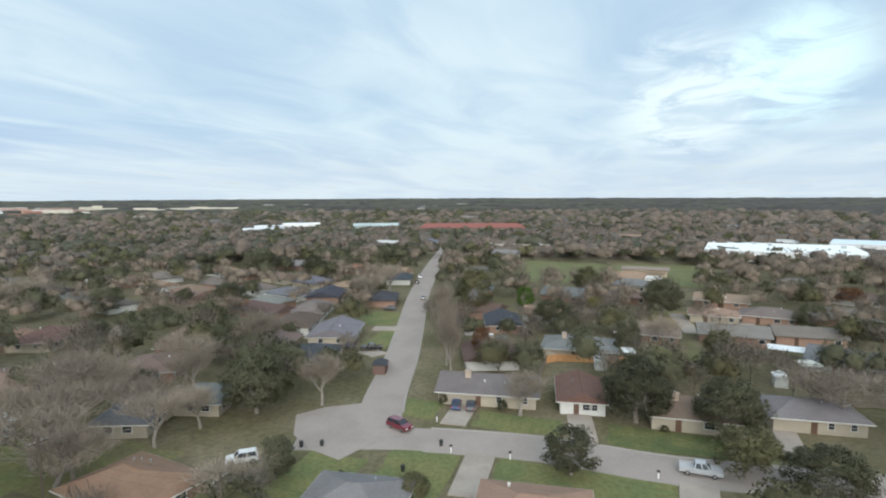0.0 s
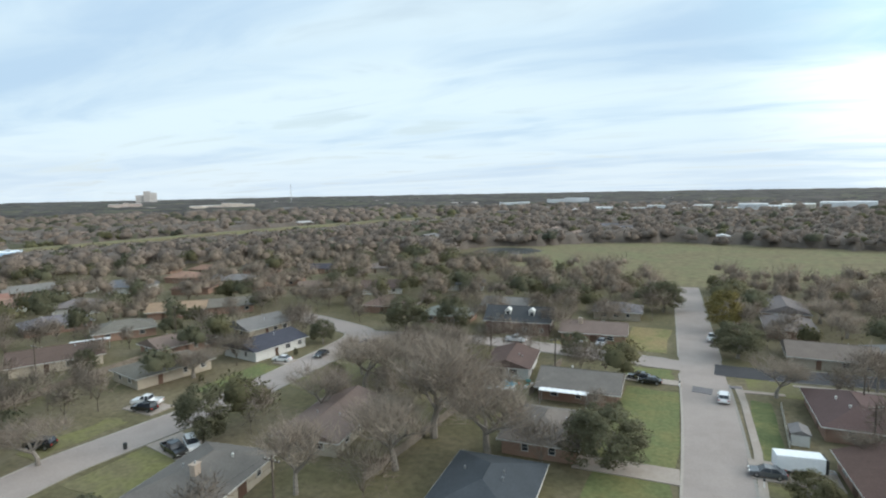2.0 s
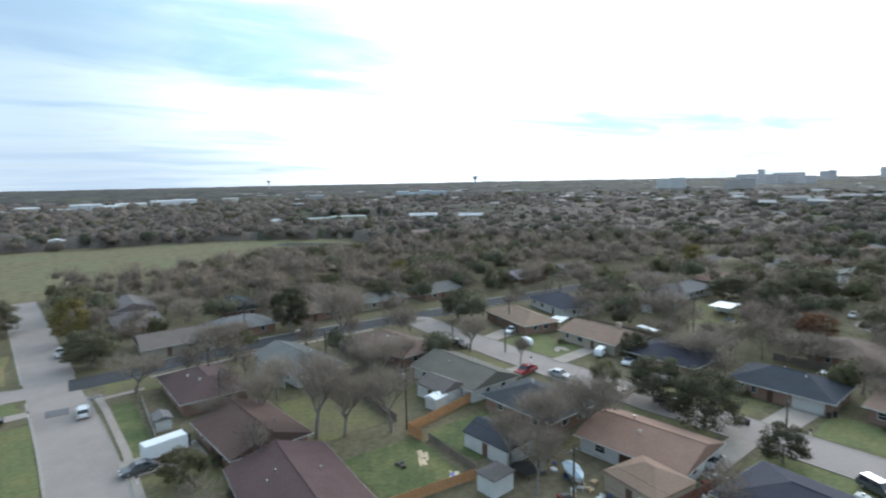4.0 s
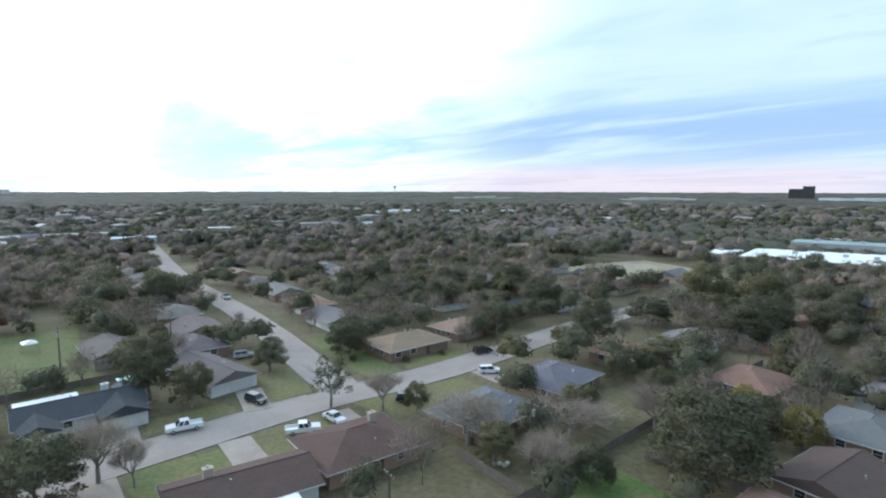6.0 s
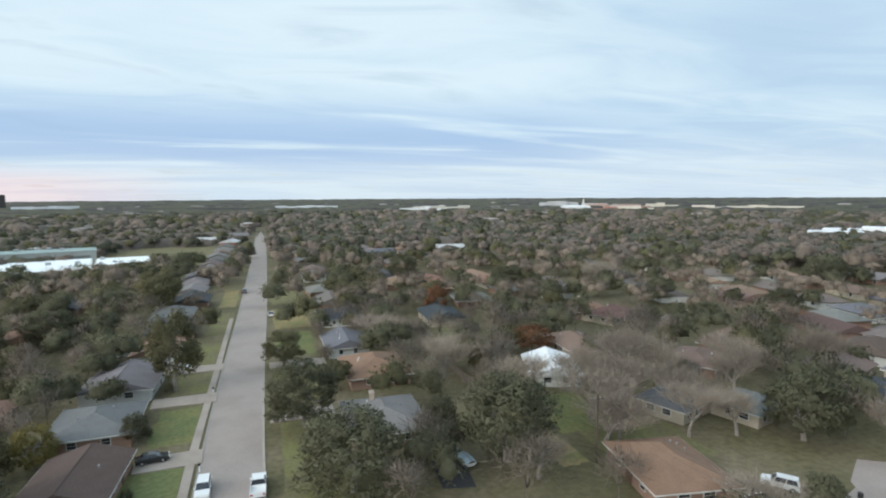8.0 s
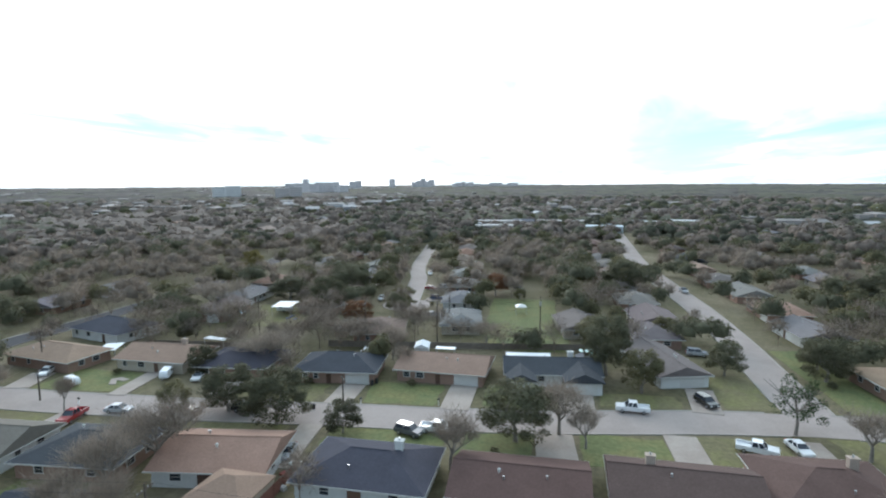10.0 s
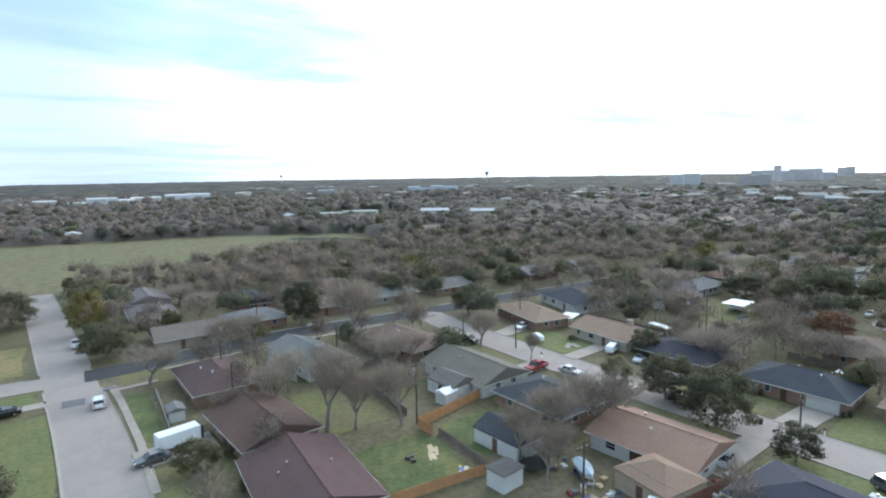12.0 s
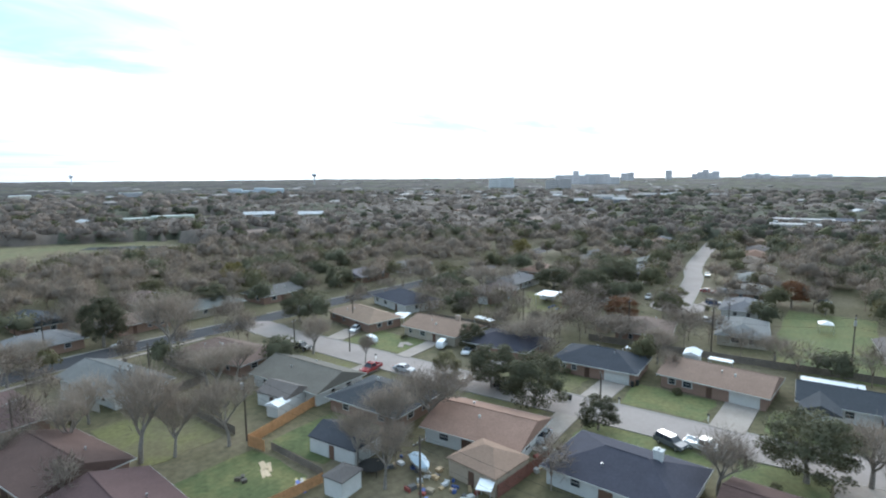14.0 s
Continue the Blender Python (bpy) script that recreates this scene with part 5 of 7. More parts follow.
heap(-26, -103, 10, 2.4, "patio furniture and pots behind a house", MIX, 10)
heap(88, -76, 5, 1.5, "bins beside a driveway", ((0.05, 0.05, 0.05), (0.1, 0.12, 0.1)), 11)
heap(33, -106, 8, 2.0, "toys and pots on a patio", ((0.5, 0.1, 0.04), (0.1, 0.3, 0.3), (0.5, 0.5, 0.5)), 12)
heap(-57, 51, 5, 1.6, "pale boards on the grass", ((0.7, 0.68, 0.6), (0.5, 0.45, 0.4)), 13)
heap(-150, -70, 9, 3.0, "garden goods on the grass", MIX, 14)
heap(110, -31, 8, 2.5, "stored goods beside a drive", MIX, 15)

SMALL_BOX = box("box", (-0.16, -0.22, 0, 0.16, 0.22, 0.28), M_CABLE, 0.04)
BIN = mesh_of("bin_body", *tube_geo((0, 0, 0.05), (0, 0, 0.95), 0.27, 0.34, 8), M_CABLE)
BIN_LID = mesh_of("lid", *tube_geo((0, 0, 0.95), (0, 0, 1.03), 0.36, 0.3, 8), M_CABLE)


def mailbox(x, y):
    e = tagged(new("mailbox"), "dark kerbside mailbox on a short post", "mailbox", group="mailboxes")
    e.matrix_basis = pose(x, y, 0)
    put("post", FENCE_POST, e, Matrix.Diagonal((0.9, 0.9, 0.56, 1)))
    put("box", SMALL_BOX, e, pose(0, 0, 1.02))


def bin_at(x, y):
    e = tagged(new("wheeled_bin"), "dark wheeled refuse bin by the kerb", "bin", group="refuse bins")
    e.matrix_basis = pose(x, y, 0)
    put("body", BIN, e)
    put("lid", BIN_LID, e)


for x, y in ((-7.6, -80.6), (-9.6, 84), (78.4, 24.2), (79.0, 15.0), (-82.6, -20), (-91.6, -31), (-93.4, -17), (88.9, 30), (79.6, -6), (-83.6, -82), (4.4, -116.5), (-10.2, 118), (3.2, 99)):
    mailbox(x, y)
for x, y in ((-88.2, -38.6), (74.4, 44.6), (73.2, 47.6), (80.2, 26.4), (-10.6, 70.6), (-84.6, 53.5), (82.6, -53), (-101, -31.8), (-102.2, -31.2), (104.2, 9.6), (70.8, 29.2)):
    bin_at(x, y)

# ---- further rows of houses along the same streets ----
PALETTE = ("greybrown", "tanbrown", "grey", "brown", "tan", "slate", "greybrown", "grey", "orange", "bluegrey")


def house_row(x, y, rot, dx, dy, n):
    for i in range(n):
        px, py = x + dx * i + rng.uniform(-2, 2), y + dy * i + rng.uniform(-2, 2)
        if clear_spot(px, py, 8) and rng.random() < 0.9:
            house(px, py, rot + rng.uniform(-4, 4), rng.uniform(13, 17), rng.uniform(9.5, 12), rng.choice(PALETTE), rng.choice(("brick", "cream", "brick", "white")), rng.choice(("hip", "gable")),
                  rng.choice((0, 2)), 0, detail=0)


house_row(-26, 150, 90, 0, 22, 14)
house_row(24, 200, 90, 0, 22, 11)
house_row(70, 215, 90, 0, 22, 9)
house_row(95, 200, 90, 0, 22, 9)
house_row(140, 150, 75, 6, 22, 8)
house_row(165, 120, 75, 6, 22, 8)
house_row(120, 65, 16, 22, 6, 6)
house_row(128, 30, 16, 22, 6, 7)
house_row(-124, 118, 98, -2, 21, 6)
house_row(-255, 30, 0, -24, 1, 5)
house_row(-250, 70, 0, -24, 1, 6)
house_row(-150, 108, 0, -24, 0, 8)
house_row(-150, 150, 0, -24, 0, 8)
house_row(-265, -34, 8, -23, -3, 4)
house_row(-260, -78, 8, -23, -4, 4)
house_row(-60, 150, 95, -1, 22, 4)
house_row(210, 20, 80, 4, -24, 3)
house_row(240, 60, 80, 4, 22, 6)
house_row(205, 105, 75, 6, 22, 6)
house_row(-225, -98, 0, -24, 0, 4)
house_row(175, 20, 80, 2, 24, 2)
house_row(230, -85, 70, 10, -20, 3)
house_row(55, 165, 88, 0, 22, 5)
house_row(118, 85, 16, 22, 7, 5)
house_row(150, 92, 75, 5, 20, 6)
house_row(185, 120, 75, 5, 21, 6)
house_row(215, 150, 75, 5, 21, 5)
house_row(165, -30, 85, 3, -20, 2)
house_row(215, -10, 80, 24, 3, 3)
house_row(85, 130, 70, 8, 20, 5)
house_row(120, 210, 80, 3, 22, 7)
house_row(-200, 190, 0, -25, 3, 6)
house_row(-130, 190, 0, -25, 3, 4)
house_row(125, -148, 40, 25, 11, 5)
house_row(118, -186, 30, 25, 9, 6)
house_row(190, -112, 60, 24, 13, 4)
house_row(90, -205, 20, 26, 6, 6)
house_row(150, -232, 25, 27, 10, 5)

# ---- trees that stand by themselves ----
plant('oak', 82.7, 63.0, 11.0, 7.9)
plant('oak', 99.1, -3.5, 11.2, 7.6)
plant('oak', 96.9, -17.9, 9.9, 7.1)
plant('oak', 77.0, 5.8, 7.1, 4.8)
plant('green', 83.7, -17.8, 7.3, 5.4)
plant('oak', 81.2, -27.0, 6.8, 6.7)
plant('oak', 63.7, 45.6, 6.3, 3.0)
plant('green', 63.0, 24.7, 4.2, 2.9)
plant('bare', 55.1, 81.6, 9.2, 9.0)
plant('bare', 73.9, 97.5, 10.6, 9.5)
plant('bare', 71.0, 78.0, 8.9, 6.5)
plant('bare', 51.5, 72.2, 7.0, 7.4)
plant('bare', 56.1, 48.1, 5.3, 5.6)
plant('oak', 141.1, 166.8, 9.4, 6.8)
plant('oak', 161.6, 133.4, 8.8, 8.2)
plant('oak', 130.9, 134.5, 6.5, 6.1)
plant('oak', 112.4, 136.6, 6.7, 3.5)
plant('green', 176.3, 45.9, 15.4, 7.2)
plant('green', 217.3, 11.4, 12.2, 6.8)
plant('oak', 190.2, -13.4, 12.1, 8.4)
plant('oak', 160.3, 17.8, 9.6, 7.6)
plant('oak', 140.3, -2.4, 9.3, 4.2)
plant('autumn', 124.8, 30.8, 9.0, 2.9)
plant('bare', 120.4, 38.2, 16.4, 3.1)
plant('bare', 106.5, 32.6, 15.7, 3.2)
plant('bare', 144.4, 46.6, 16.3, 3.3)
plant('yellow', 185.1, 6.9, 6.1, 4.6)
plant('lime', 190.6, 31.2, 7.7, 4.2)
plant('bare', 95.9, 16.5, 7.9, 4.8)
plant('green', 137.3, -22.2, 8.7, 4.5)
plant('bare', 150.0, -11.5, 8.5, 4.9)
plant('oak', 183.5, -53.9, 8.1, 5.7)
plant('bare', 108.4, -38.3, 9.7, 9.5)
plant('autumn', 229.9, -78.4, 6.6, 5.9)
plant('oak', 178.2, -66.6, 5.1, 5.6)
plant('bare', 89.7, 53.5, 9.4, 4.8)
plant('bare', 93.8, 89.4, 10.0, 6.5)
plant('bare', 183.3, 89.1, 10.7, 8.0)
plant('bare', 112.4, 82.5, 11.3, 5.6)
plant('bare', 120.5, 26.0, 8.0, 4.4)
plant('oak', 231.9, 139.6, 11.1, 8.4)
plant('oak', 233.2, 169.3, 11.5, 9.5)
plant('bare', 206.6, 90.0, 11.8, 6.6)
plant('oak', 72.2, -59.3, 10.0, 5.3)
plant('oak', 28.1, -128.7, 5.8, 4.5)
plant('oak', 12.5, -187.4, 10.4, 7.7)
plant('oak', 12.5, -77.5, 9.1, 7.5)
plant('bare', 39.5, -76.6, 16.3, 9.5)
plant('oak', 63.1, -35.3, 5.2, 5.5)
plant('oak', 91.9, -114.8, 6.7, 4.1)
plant('oak', 77.3, -134.1, 10.1, 8.4)
plant('oak', 63.5, -136.2, 11.0, 5.7)
plant('green', 123.9, -53.5, 4.7, 3.3)
plant('oak', 124.1, -72.0, 6.5, 3.6)
plant('bare', 89.8, -44.1, 7.3, 5.7)
plant('oak', 169.8, -59.8, 5.7, 5.0)
plant('bare', 48.7, -53.9, 10.4, 5.5)
plant('bare', 63.1, -91.8, 10.7, 8.4)
plant('bare', 29.4, -74.8, 12.6, 8.4)
plant('bare', 39.8, -64.9, 10.8, 7.3)
plant('bare', 61.3, -74.6, 9.5, 6.0)
plant('green', 71.6, -93.2, 3.5, 3.0)
plant('bare', 101.3, -81.5, 6.8, 6.5)
plant('oak', -6.9, -141.8, 8.4, 7.3)
plant('oak', -52.3, -141.3, 11.8, 6.4)
plant('oak', -94.7, -121.7, 8.6, 6.4)
plant('oak', -87.3, -154.5, 7.9, 6.6)
plant('bare', -56.4, -117.0, 15.2, 6.8)
plant('bare', -32.2, -78.2, 13.3, 5.4)
plant('bare', -42.5, -72.6, 10.8, 4.6)
plant('bare', -64.6, -51.7, 10.6, 6.8)
plant('bare', -49.4, -52.4, 8.6, 3.3)
plant('oak', -85.0, -53.0, 8.3, 6.4)
plant('oak', -81.6, -42.1, 9.9, 6.7)
plant('oak', -80.2, -30.3, 5.4, 3.8)
plant('bare', -108.1, -58.9, 7.8, 7.2)
plant('bare', -12.4, -117.5, 7.7, 5.7)
plant('green', -12.7, -77.6, 4.5, 3.8)
plant('yellow', -4.3, -167.6, 11.3, 6.0)
plant('bare', -37.0, -136.0, 6.5, 4.5)
plant('green', -83.1, -62.3, 5.7, 3.5)
plant('young', -80.9, -82.5, 6.0, 2.1)
plant('bare', -33.0, -170.9, 6.8, 6.0)
plant('bare', -27.8, -89.3, 9.0, 3.9)
plant('bare', -21.1, -92.6, 5.5, 3.5)
plant('oak', -185.4, -66.0, 11.0, 9.5)
plant('oak', -174.3, -83.5, 8.0, 9.1)
plant('yellow', -221.4, -122.8, 10.8, 6.9)
plant('bare', -53.2, -97.4, 7.3, 5.1)
plant('bare', -29.7, -187.4, 7.3, 7.4)
plant('oak', -134.1, -148.6, 7.4, 6.9)
plant('yellow', -108.2, -175.8, 9.9, 5.7)
plant('oak', -101.2, -68.8, 6.3, 3.7)
plant('bare', -78.2, -96.4, 8.1, 4.4)
plant('bare', -150.5, -97.2, 10.6, 7.9)
plant('bare', -126.1, -43.0, 7.0, 7.3)
plant('oak', -81.6, -2.8, 9.7, 7.0)
plant('bare', -71.7, -11.4, 8.8, 3.8)
plant('bare', -84.7, 3.9, 8.9, 4.9)
plant('autumn', -190.5, -14.0, 8.2, 5.6)
plant('oak', -233.3, -6.7, 8.4, 9.5)
plant('oak', -158.7, -63.6, 11.5, 6.7)
plant('bare', -132.7, -12.0, 5.6, 4.0)
plant('autumn', -145.0, -49.1, 7.1, 5.3)
plant('green', -165.3, -41.2, 7.6, 5.1)
plant('green', -185.5, -5.4, 4.1, 2.6)
plant('pine', -90.5, 40.6, 9.7, 4.9)
plant('bare', -83.2, 47.4, 7.2, 4.2)
plant('oak', -117.2, 38.4, 7.5, 4.6)
plant('oak', -114.0, 14.5, 12.6, 6.4)
plant('green', -105.0, 20.0, 8.4, 4.8)
plant('oak', -116.6, 57.1, 8.4, 6.2)
plant('bare', -64.5, 52.1, 7.5, 8.2)
plant('bare', -80.8, 7.7, 6.4, 2.8)
plant('green', -79.4, 52.2, 5.5, 3.0)
plant('bare', -116.9, -31.8, 7.6, 3.7)
plant('oak', -36.5, 71.5, 13.6, 9.6)
plant('bare', -47.4, 51.3, 8.3, 4.2)
plant('bare', -56.3, 66.7, 5.9, 7.7)
plant('oak', -67.8, 94.6, 6.4, 4.5)
plant('oak', -108.2, 96.9, 8.5, 4.4)
plant('oak', -124.3, 59.0, 6.7, 4.6)
plant('oak', -88.9, 112.2, 12.1, 6.8)
plant('green', -93.4, 175.8, 15.2, 9.3)
plant('green', -71.2, 165.3, 16.0, 9.5)
plant('oak', -124.1, 131.2, 11.0, 9.5)
plant('oak', -150.2, 140.9, 12.6, 9.5)
plant('oak', -92.8, 143.2, 8.1, 8.4)
plant('oak', -64.5, 142.3, 10.9, 9.2)
plant('oak', -146.8, 107.4, 9.6, 8.9)
plant('green', -172.7, 118.2, 8.9, 6.2)
plant('oak', -183.7, 101.9, 11.1, 9.2)
plant('oak', -201.4, 30.3, 11.9, 9.5)
plant('green', -142.3, 32.0, 6.0, 3.7)
plant('pine', -56.3, 100.4, 7.6, 4.7)
plant('oak', -20.2, 96.6, 5.5, 2.7)
plant('green', -17.8, 122.0, 17.0, 6.8)
plant('oak', 6.2, 94.9, 11.8, 8.0)
plant('oak', 10.8, 71.2, 11.5, 9.5)
plant('oak', 34.1, 72.4, 13.3, 9.5)
plant('green', 4.4, 131.1, 8.5, 6.0)
plant('bare', 36.9, 111.0, 9.6, 6.8)
plant('bare', 63.6, 92.7, 8.2, 6.3)
plant('autumn', 64.4, 122.3, 7.3, 6.6)
plant('oak', -65.1, 153.6, 12.0, 9.5)
plant('green', -32.8, 200.0, 15.4, 9.5)
plant('oak', 8.3, 246.0, 8.3, 5.3)
plant('autumn', 55.2, 173.2, 10.2, 5.0)
plant('bare', 28.4, 140.1, 9.0, 7.1)
plant('oak', 26.9, 82.7, 7.4, 3.7)
plant('green', -67.2, 111.3, 7.1, 6.5)
plant('oak', 34.3, 179.1, 7.6, 6.8)
plant('oak', 63.2, 249.4, 13.1, 9.5)
plant('oak', 96.3, 206.2, 11.0, 9.5)
plant('bare', 133.1, 194.9, 12.4, 9.5)
plant('oak', -53.8, 168.3, 10.6, 8.7)
plant('green', -81.7, 155.5, 9.8, 6.9)
for kind, x, y, h, r in (("green", -46, 85, 7.5, 5), ("green", -38, 88, 8, 5.2), ("yellow", -33, 93, 6.5, 4.2), ("oak", -45, 58, 5.5, 3.6), ("green", -52, 56.5, 6, 4), ("green", -57, 51, 6.5, 3.8),
                         ("bare", -50, 80, 8, 5), ("green", -60, 73, 6.5, 4.4), ("yellow", -43, 97, 6, 4), ("green", -56, 90, 7, 4.5)):
    plant(kind, x, y, h, r)
for x, y, h, r in ((66, 70, 9, 5), (74, 68, 8, 4.5), (64, 84, 10, 6), (88, 82, 9, 5), (76, 90, 9, 5), (46, 90, 10, 6), (60, 96, 9, 5.5), (34, -90, 9, 5), (50, -95, 11, 6), (68, -98, 9, 5), (44, -72, 9, 5),
                   (-36, -76, 9, 4), (-33, -98, 8, 4), (-52, -92, 9, 4.5), (-58, -95, 8, 4), (-48, -46, 9, 3.6), (-57, -53, 10, 4.5), (-30, -128, 8, 4), (54, 72, 9, 5), (40, 78, 8, 4.5), (36, 66, 7, 4)):
    plant("bare", x, y, h, r)
# low shrubs by the house walls
for x, y in ((-17.4, -79), (-17, -69), (-75, -25), (-74.6, -48), (-99.8, -44.5), (-101.8, -24), (-103.6, -1), (-103.4, 6), (-75.5, -5.6), (-76.2, 15), (-78, 32), (-78.4, 58), (-104.8, 66), (-104.6, 76), (97, 20), (97, 31.5),
             (96, -8), (96.6, -18), (66.8, 12), (65, 36), (15.6, -86), (15.8, -60), (14, -101), (33, -143), (-18, 79), (-19, 100), (-18.8, 121), (11.4, 86), (12.6, 114), (-31, -99), (-98, -66), (-98.8, -87), (-64, -93), (-58, -60),
             (-112, 56), (68, -52), (97, -80), (91, -103), (-148, -34), (-170, -33)):
    plant("oak" if rng.random() < 0.6 else "green", x, y, rng.uniform(1.1, 2.2), rng.uniform(0.7, 1.3))


# ---- vehicles ----
def side_loft(profile, half, top_half, z_split):
    """A body from a side outline (x, z), narrowing above z_split."""
    V, F, n = [], [], len(profile)
    for s in (-1, 1):
        for x, z in profile:
            V.append((x, s * (half if z <= z_split else top_half), z))
    F.append(tuple(range(n - 1, -1, -1)))
    F.append(tuple(range(n, 2 * n)))
    F += [(i, (i + 1) % n, (i + 1) % n + n, i + n) for i in range(n)]
    return V, F


def make_car(kind):
    """kind: sedan, suv or pickup. Nose towards +x."""
    if kind == "sedan":
        low = [(-2.3, 0.3), (2.25, 0.3), (2.32, 0.55), (2.2, 0.75), (1.0, 0.92), (-1.5, 0.95), (-2.25, 0.92), (-2.34, 0.6)]
        cab = [(-1.75, 0.93), (1.05, 0.91), (0.3, 1.4), (-1.05, 1.43)]
        wb, half = 1.38, 0.9
    elif kind == "suv":
        low = [(-2.3, 0.35), (2.3, 0.35), (2.38, 0.62), (2.25, 0.95), (1.1, 1.08), (-2.25, 1.08), (-2.38, 0.7)]
        cab = [(-2.2, 1.07), (1.15, 1.07), (0.45, 1.66), (-1.95, 1.7)]
        wb, half = 1.42, 0.95
    else:
        low = [(-2.85, 0.45), (2.75, 0.45), (2.85, 0.75), (2.72, 1.08), (1.25, 1.18), (-0.85, 1.18), (-0.86, 0.82), (-2.72, 0.82), (-2.74, 1.15), (-2.85, 1.15)]
        cab = [(-0.85, 1.17), (1.25, 1.17), (0.6, 1.82), (-0.7, 1.85)]
        wb, half = 1.75, 0.98
    e = new("car")
    body = put("body", mesh_of("body", *side_loft(low, half, half, 9), M_PAINT), e)
    if kind == "pickup":
        for s in (-1, 1):
            put("bed_side", mesh_of("bed_side", *box_geo(-2.84, s * half - 0.05, 0.8, -0.87, s * half + 0.005 + 0.04, 1.16), M_PAINT), e)
    V = [(x, s * (half - 0.06 if z < 1.25 else half - 0.24), z) for s in (-1, 1) for x, z in cab]
    put("glass", mesh_of("glass", V, [(3, 2, 1, 0), (4, 5, 6, 7), (1, 2, 6, 5), (0, 4, 7, 3), (2, 3, 7, 6)], M_GLASS), e, label="dark tinted car glass")
    zr, h2 = cab[2][1], half - 0.22
    # roof and pillars as one shell
    xf, xr, xm = cab[2][0] + 0.05, cab[3][0] - 0.06, (cab[2][0] + cab[3][0]) / 2
    lf, lr, lm = cab[1][0] + 0.04, cab[0][0] - 0.04, (cab[0][0] + cab[1][0]) / 2
    tops, feet = (xr, xr + 0.14, xm - 0.06, xm + 0.06, xf - 0.12, xf), (lr, lr + 0.16, lm - 0.06, lm + 0.06, lf - 0.14, lf)
    V = [(x, s * h2, zr + 0.05) for s in (-1, 1) for x in tops] + [(x, s * (half - 0.03), cab[0][1]) for s in (-1, 1) for x in feet]
    F = [(k, k + 1, k + 7, k + 6) for k in range(5)]
    F += [(12 + 6 * s + k, 12 + 6 * s + k + 1, 6 * s + k + 1, 6 * s + k) for s in (0, 1) for k in (0, 2, 4)]
    put("roof_shell", mesh_of("roof_shell", V, F, M_PAINT), e)
    for s in (-1, 1):
        put("headlight", mesh_of("headlight", *box_geo(low[2][0] - 0.14, s * (half - 0.3) - 0.2, 0.62, low[2][0] + 0.01, s * (half - 0.3) + 0.2, 0.78), M_LAMP), e)
        put("tail_light", mesh_of("tail_light", *box_geo(low[-1][0] - 0.02, s * (half - 0.2) - 0.14, 0.72, low[-1][0] + 0.1, s * (half - 0.2) + 0.14, 0.95), M_TAIL), e)
        put("mirror", mesh_of("mirror", *box_geo(cab[1][0] - 0.5, s * (half + 0.08) - 0.09, cab[1][1] + 0.02, cab[1][0] - 0.35, s * (half + 0.08) + 0.09, cab[1][1] + 0.18), M_PAINT), e)
        for x in (-wb, wb):
            w = put("wheel", mesh_of("tyre", *tube_geo((0, -0.11, 0), (0, 0.11, 0), 0.34, 0.34, 14), M_TYRE), e, pose(x, s * (half - 0.1), 0.34))
            put("rim", mesh_of("rim", *tube_geo((0, 0, 0), (0, s * 0.125, 0), 0.21, 0.2, 10), M_RIM), w)
    return e


CARS = {}
PAINTS = {"white": (0.75, 0.76, 0.77), "silver": (0.42, 0.43, 0.45), "black": (0.015, 0.016, 0.018), "grey": (0.10, 0.105, 0.115), "blue": (0.04, 0.07, 0.15), "red": (0.28, 0.025, 0.03), "maroon": (0.16, 0.02, 0.035)}


def park(kind, paint, x, y, turn, z=0.13):
    m = pose(x, y, z, 0, 0, turn)
    words = {"sedan": "saloon car", "suv": "sport utility car", "pickup": "pickup truck with an open bed"}[kind]
    if kind not in CARS:
        CARS[kind] = e = make_car(kind)
        e.matrix_basis = m
    else:
        src = CARS[kind]
        old = src.matrix_basis.copy()
        src.matrix_basis = Matrix.Identity(4)
        e = copy_thing(src, m)
        src.matrix_basis = old
    for o in e.children:
        o.color = (*PAINTS[paint], 1)
    TAKEN.append((x, y, 2.4))
    return tagged(e, f"{paint} {words} parked on pale concrete", "car", group="parked vehicles")


park("suv", "maroon", 84.2, 35.2, 248)
park("pickup", "silver", 82.6, -11.8, 266)
park("sedan", "blue", 96.3, 28.6, 10)
park("sedan", "grey", 96.6, 25.8, 10)
park("suv", "white", 66.0, 53.2, 128)
park("sedan", "red", 115.6, 52.0, 20)
park("pickup", "black", 126.4, 60.4, 110)
park("sedan", "blue", 127, 67.5, 100)
park("sedan", "grey", 174, 76, 105)
park("suv", "silver", 247, 91.5, 17)
park("sedan", "black", 231, 87, 17)
park("sedan", "white", 116, 144.5, 110)
park("suv", "black", 138.5, 120, 120)
park("suv", "white", -3.4, -111.8, 268)
park("pickup", "white", -1.6, -156, 265)
park("sedan", "grey", -8.2, -84.0, 3)
park("sedan", "black", 12.3, -118.4, 2)
park("pickup", "white", 45, -135.6, 358)
park("sedan", "white", 28.6, -141.5, 80)
park("sedan", "black", 84.9, -105.2, 95)
park("sedan", "white", 91.2, -98.4, 10)
park("pickup", "white", 96.4, -66.9, 20)
park("suv", "black", 94.0, -64.6, 10)
park("suv", "white", 73, -57.6, 150)
park("pickup", "black", 74.0, -55.2, 165)
park("suv", "black", 95.6, -47.4, 30)
park("sedan", "blue", 80.4, -118.4, 60)
park("sedan", "silver", -71.8, -35.8, 8)
park("pickup", "red", -77.6, -77.6, 8)
park("sedan", "white", -54.7, -137.0, 3)
park("sedan", "white", -98.8, -68, 15)
park("sedan", "black", -83.4, -61, 92)
park("sedan", "white", -96.5, -101.8, 20)
park("suv", "black", -85.4, -50, 92)
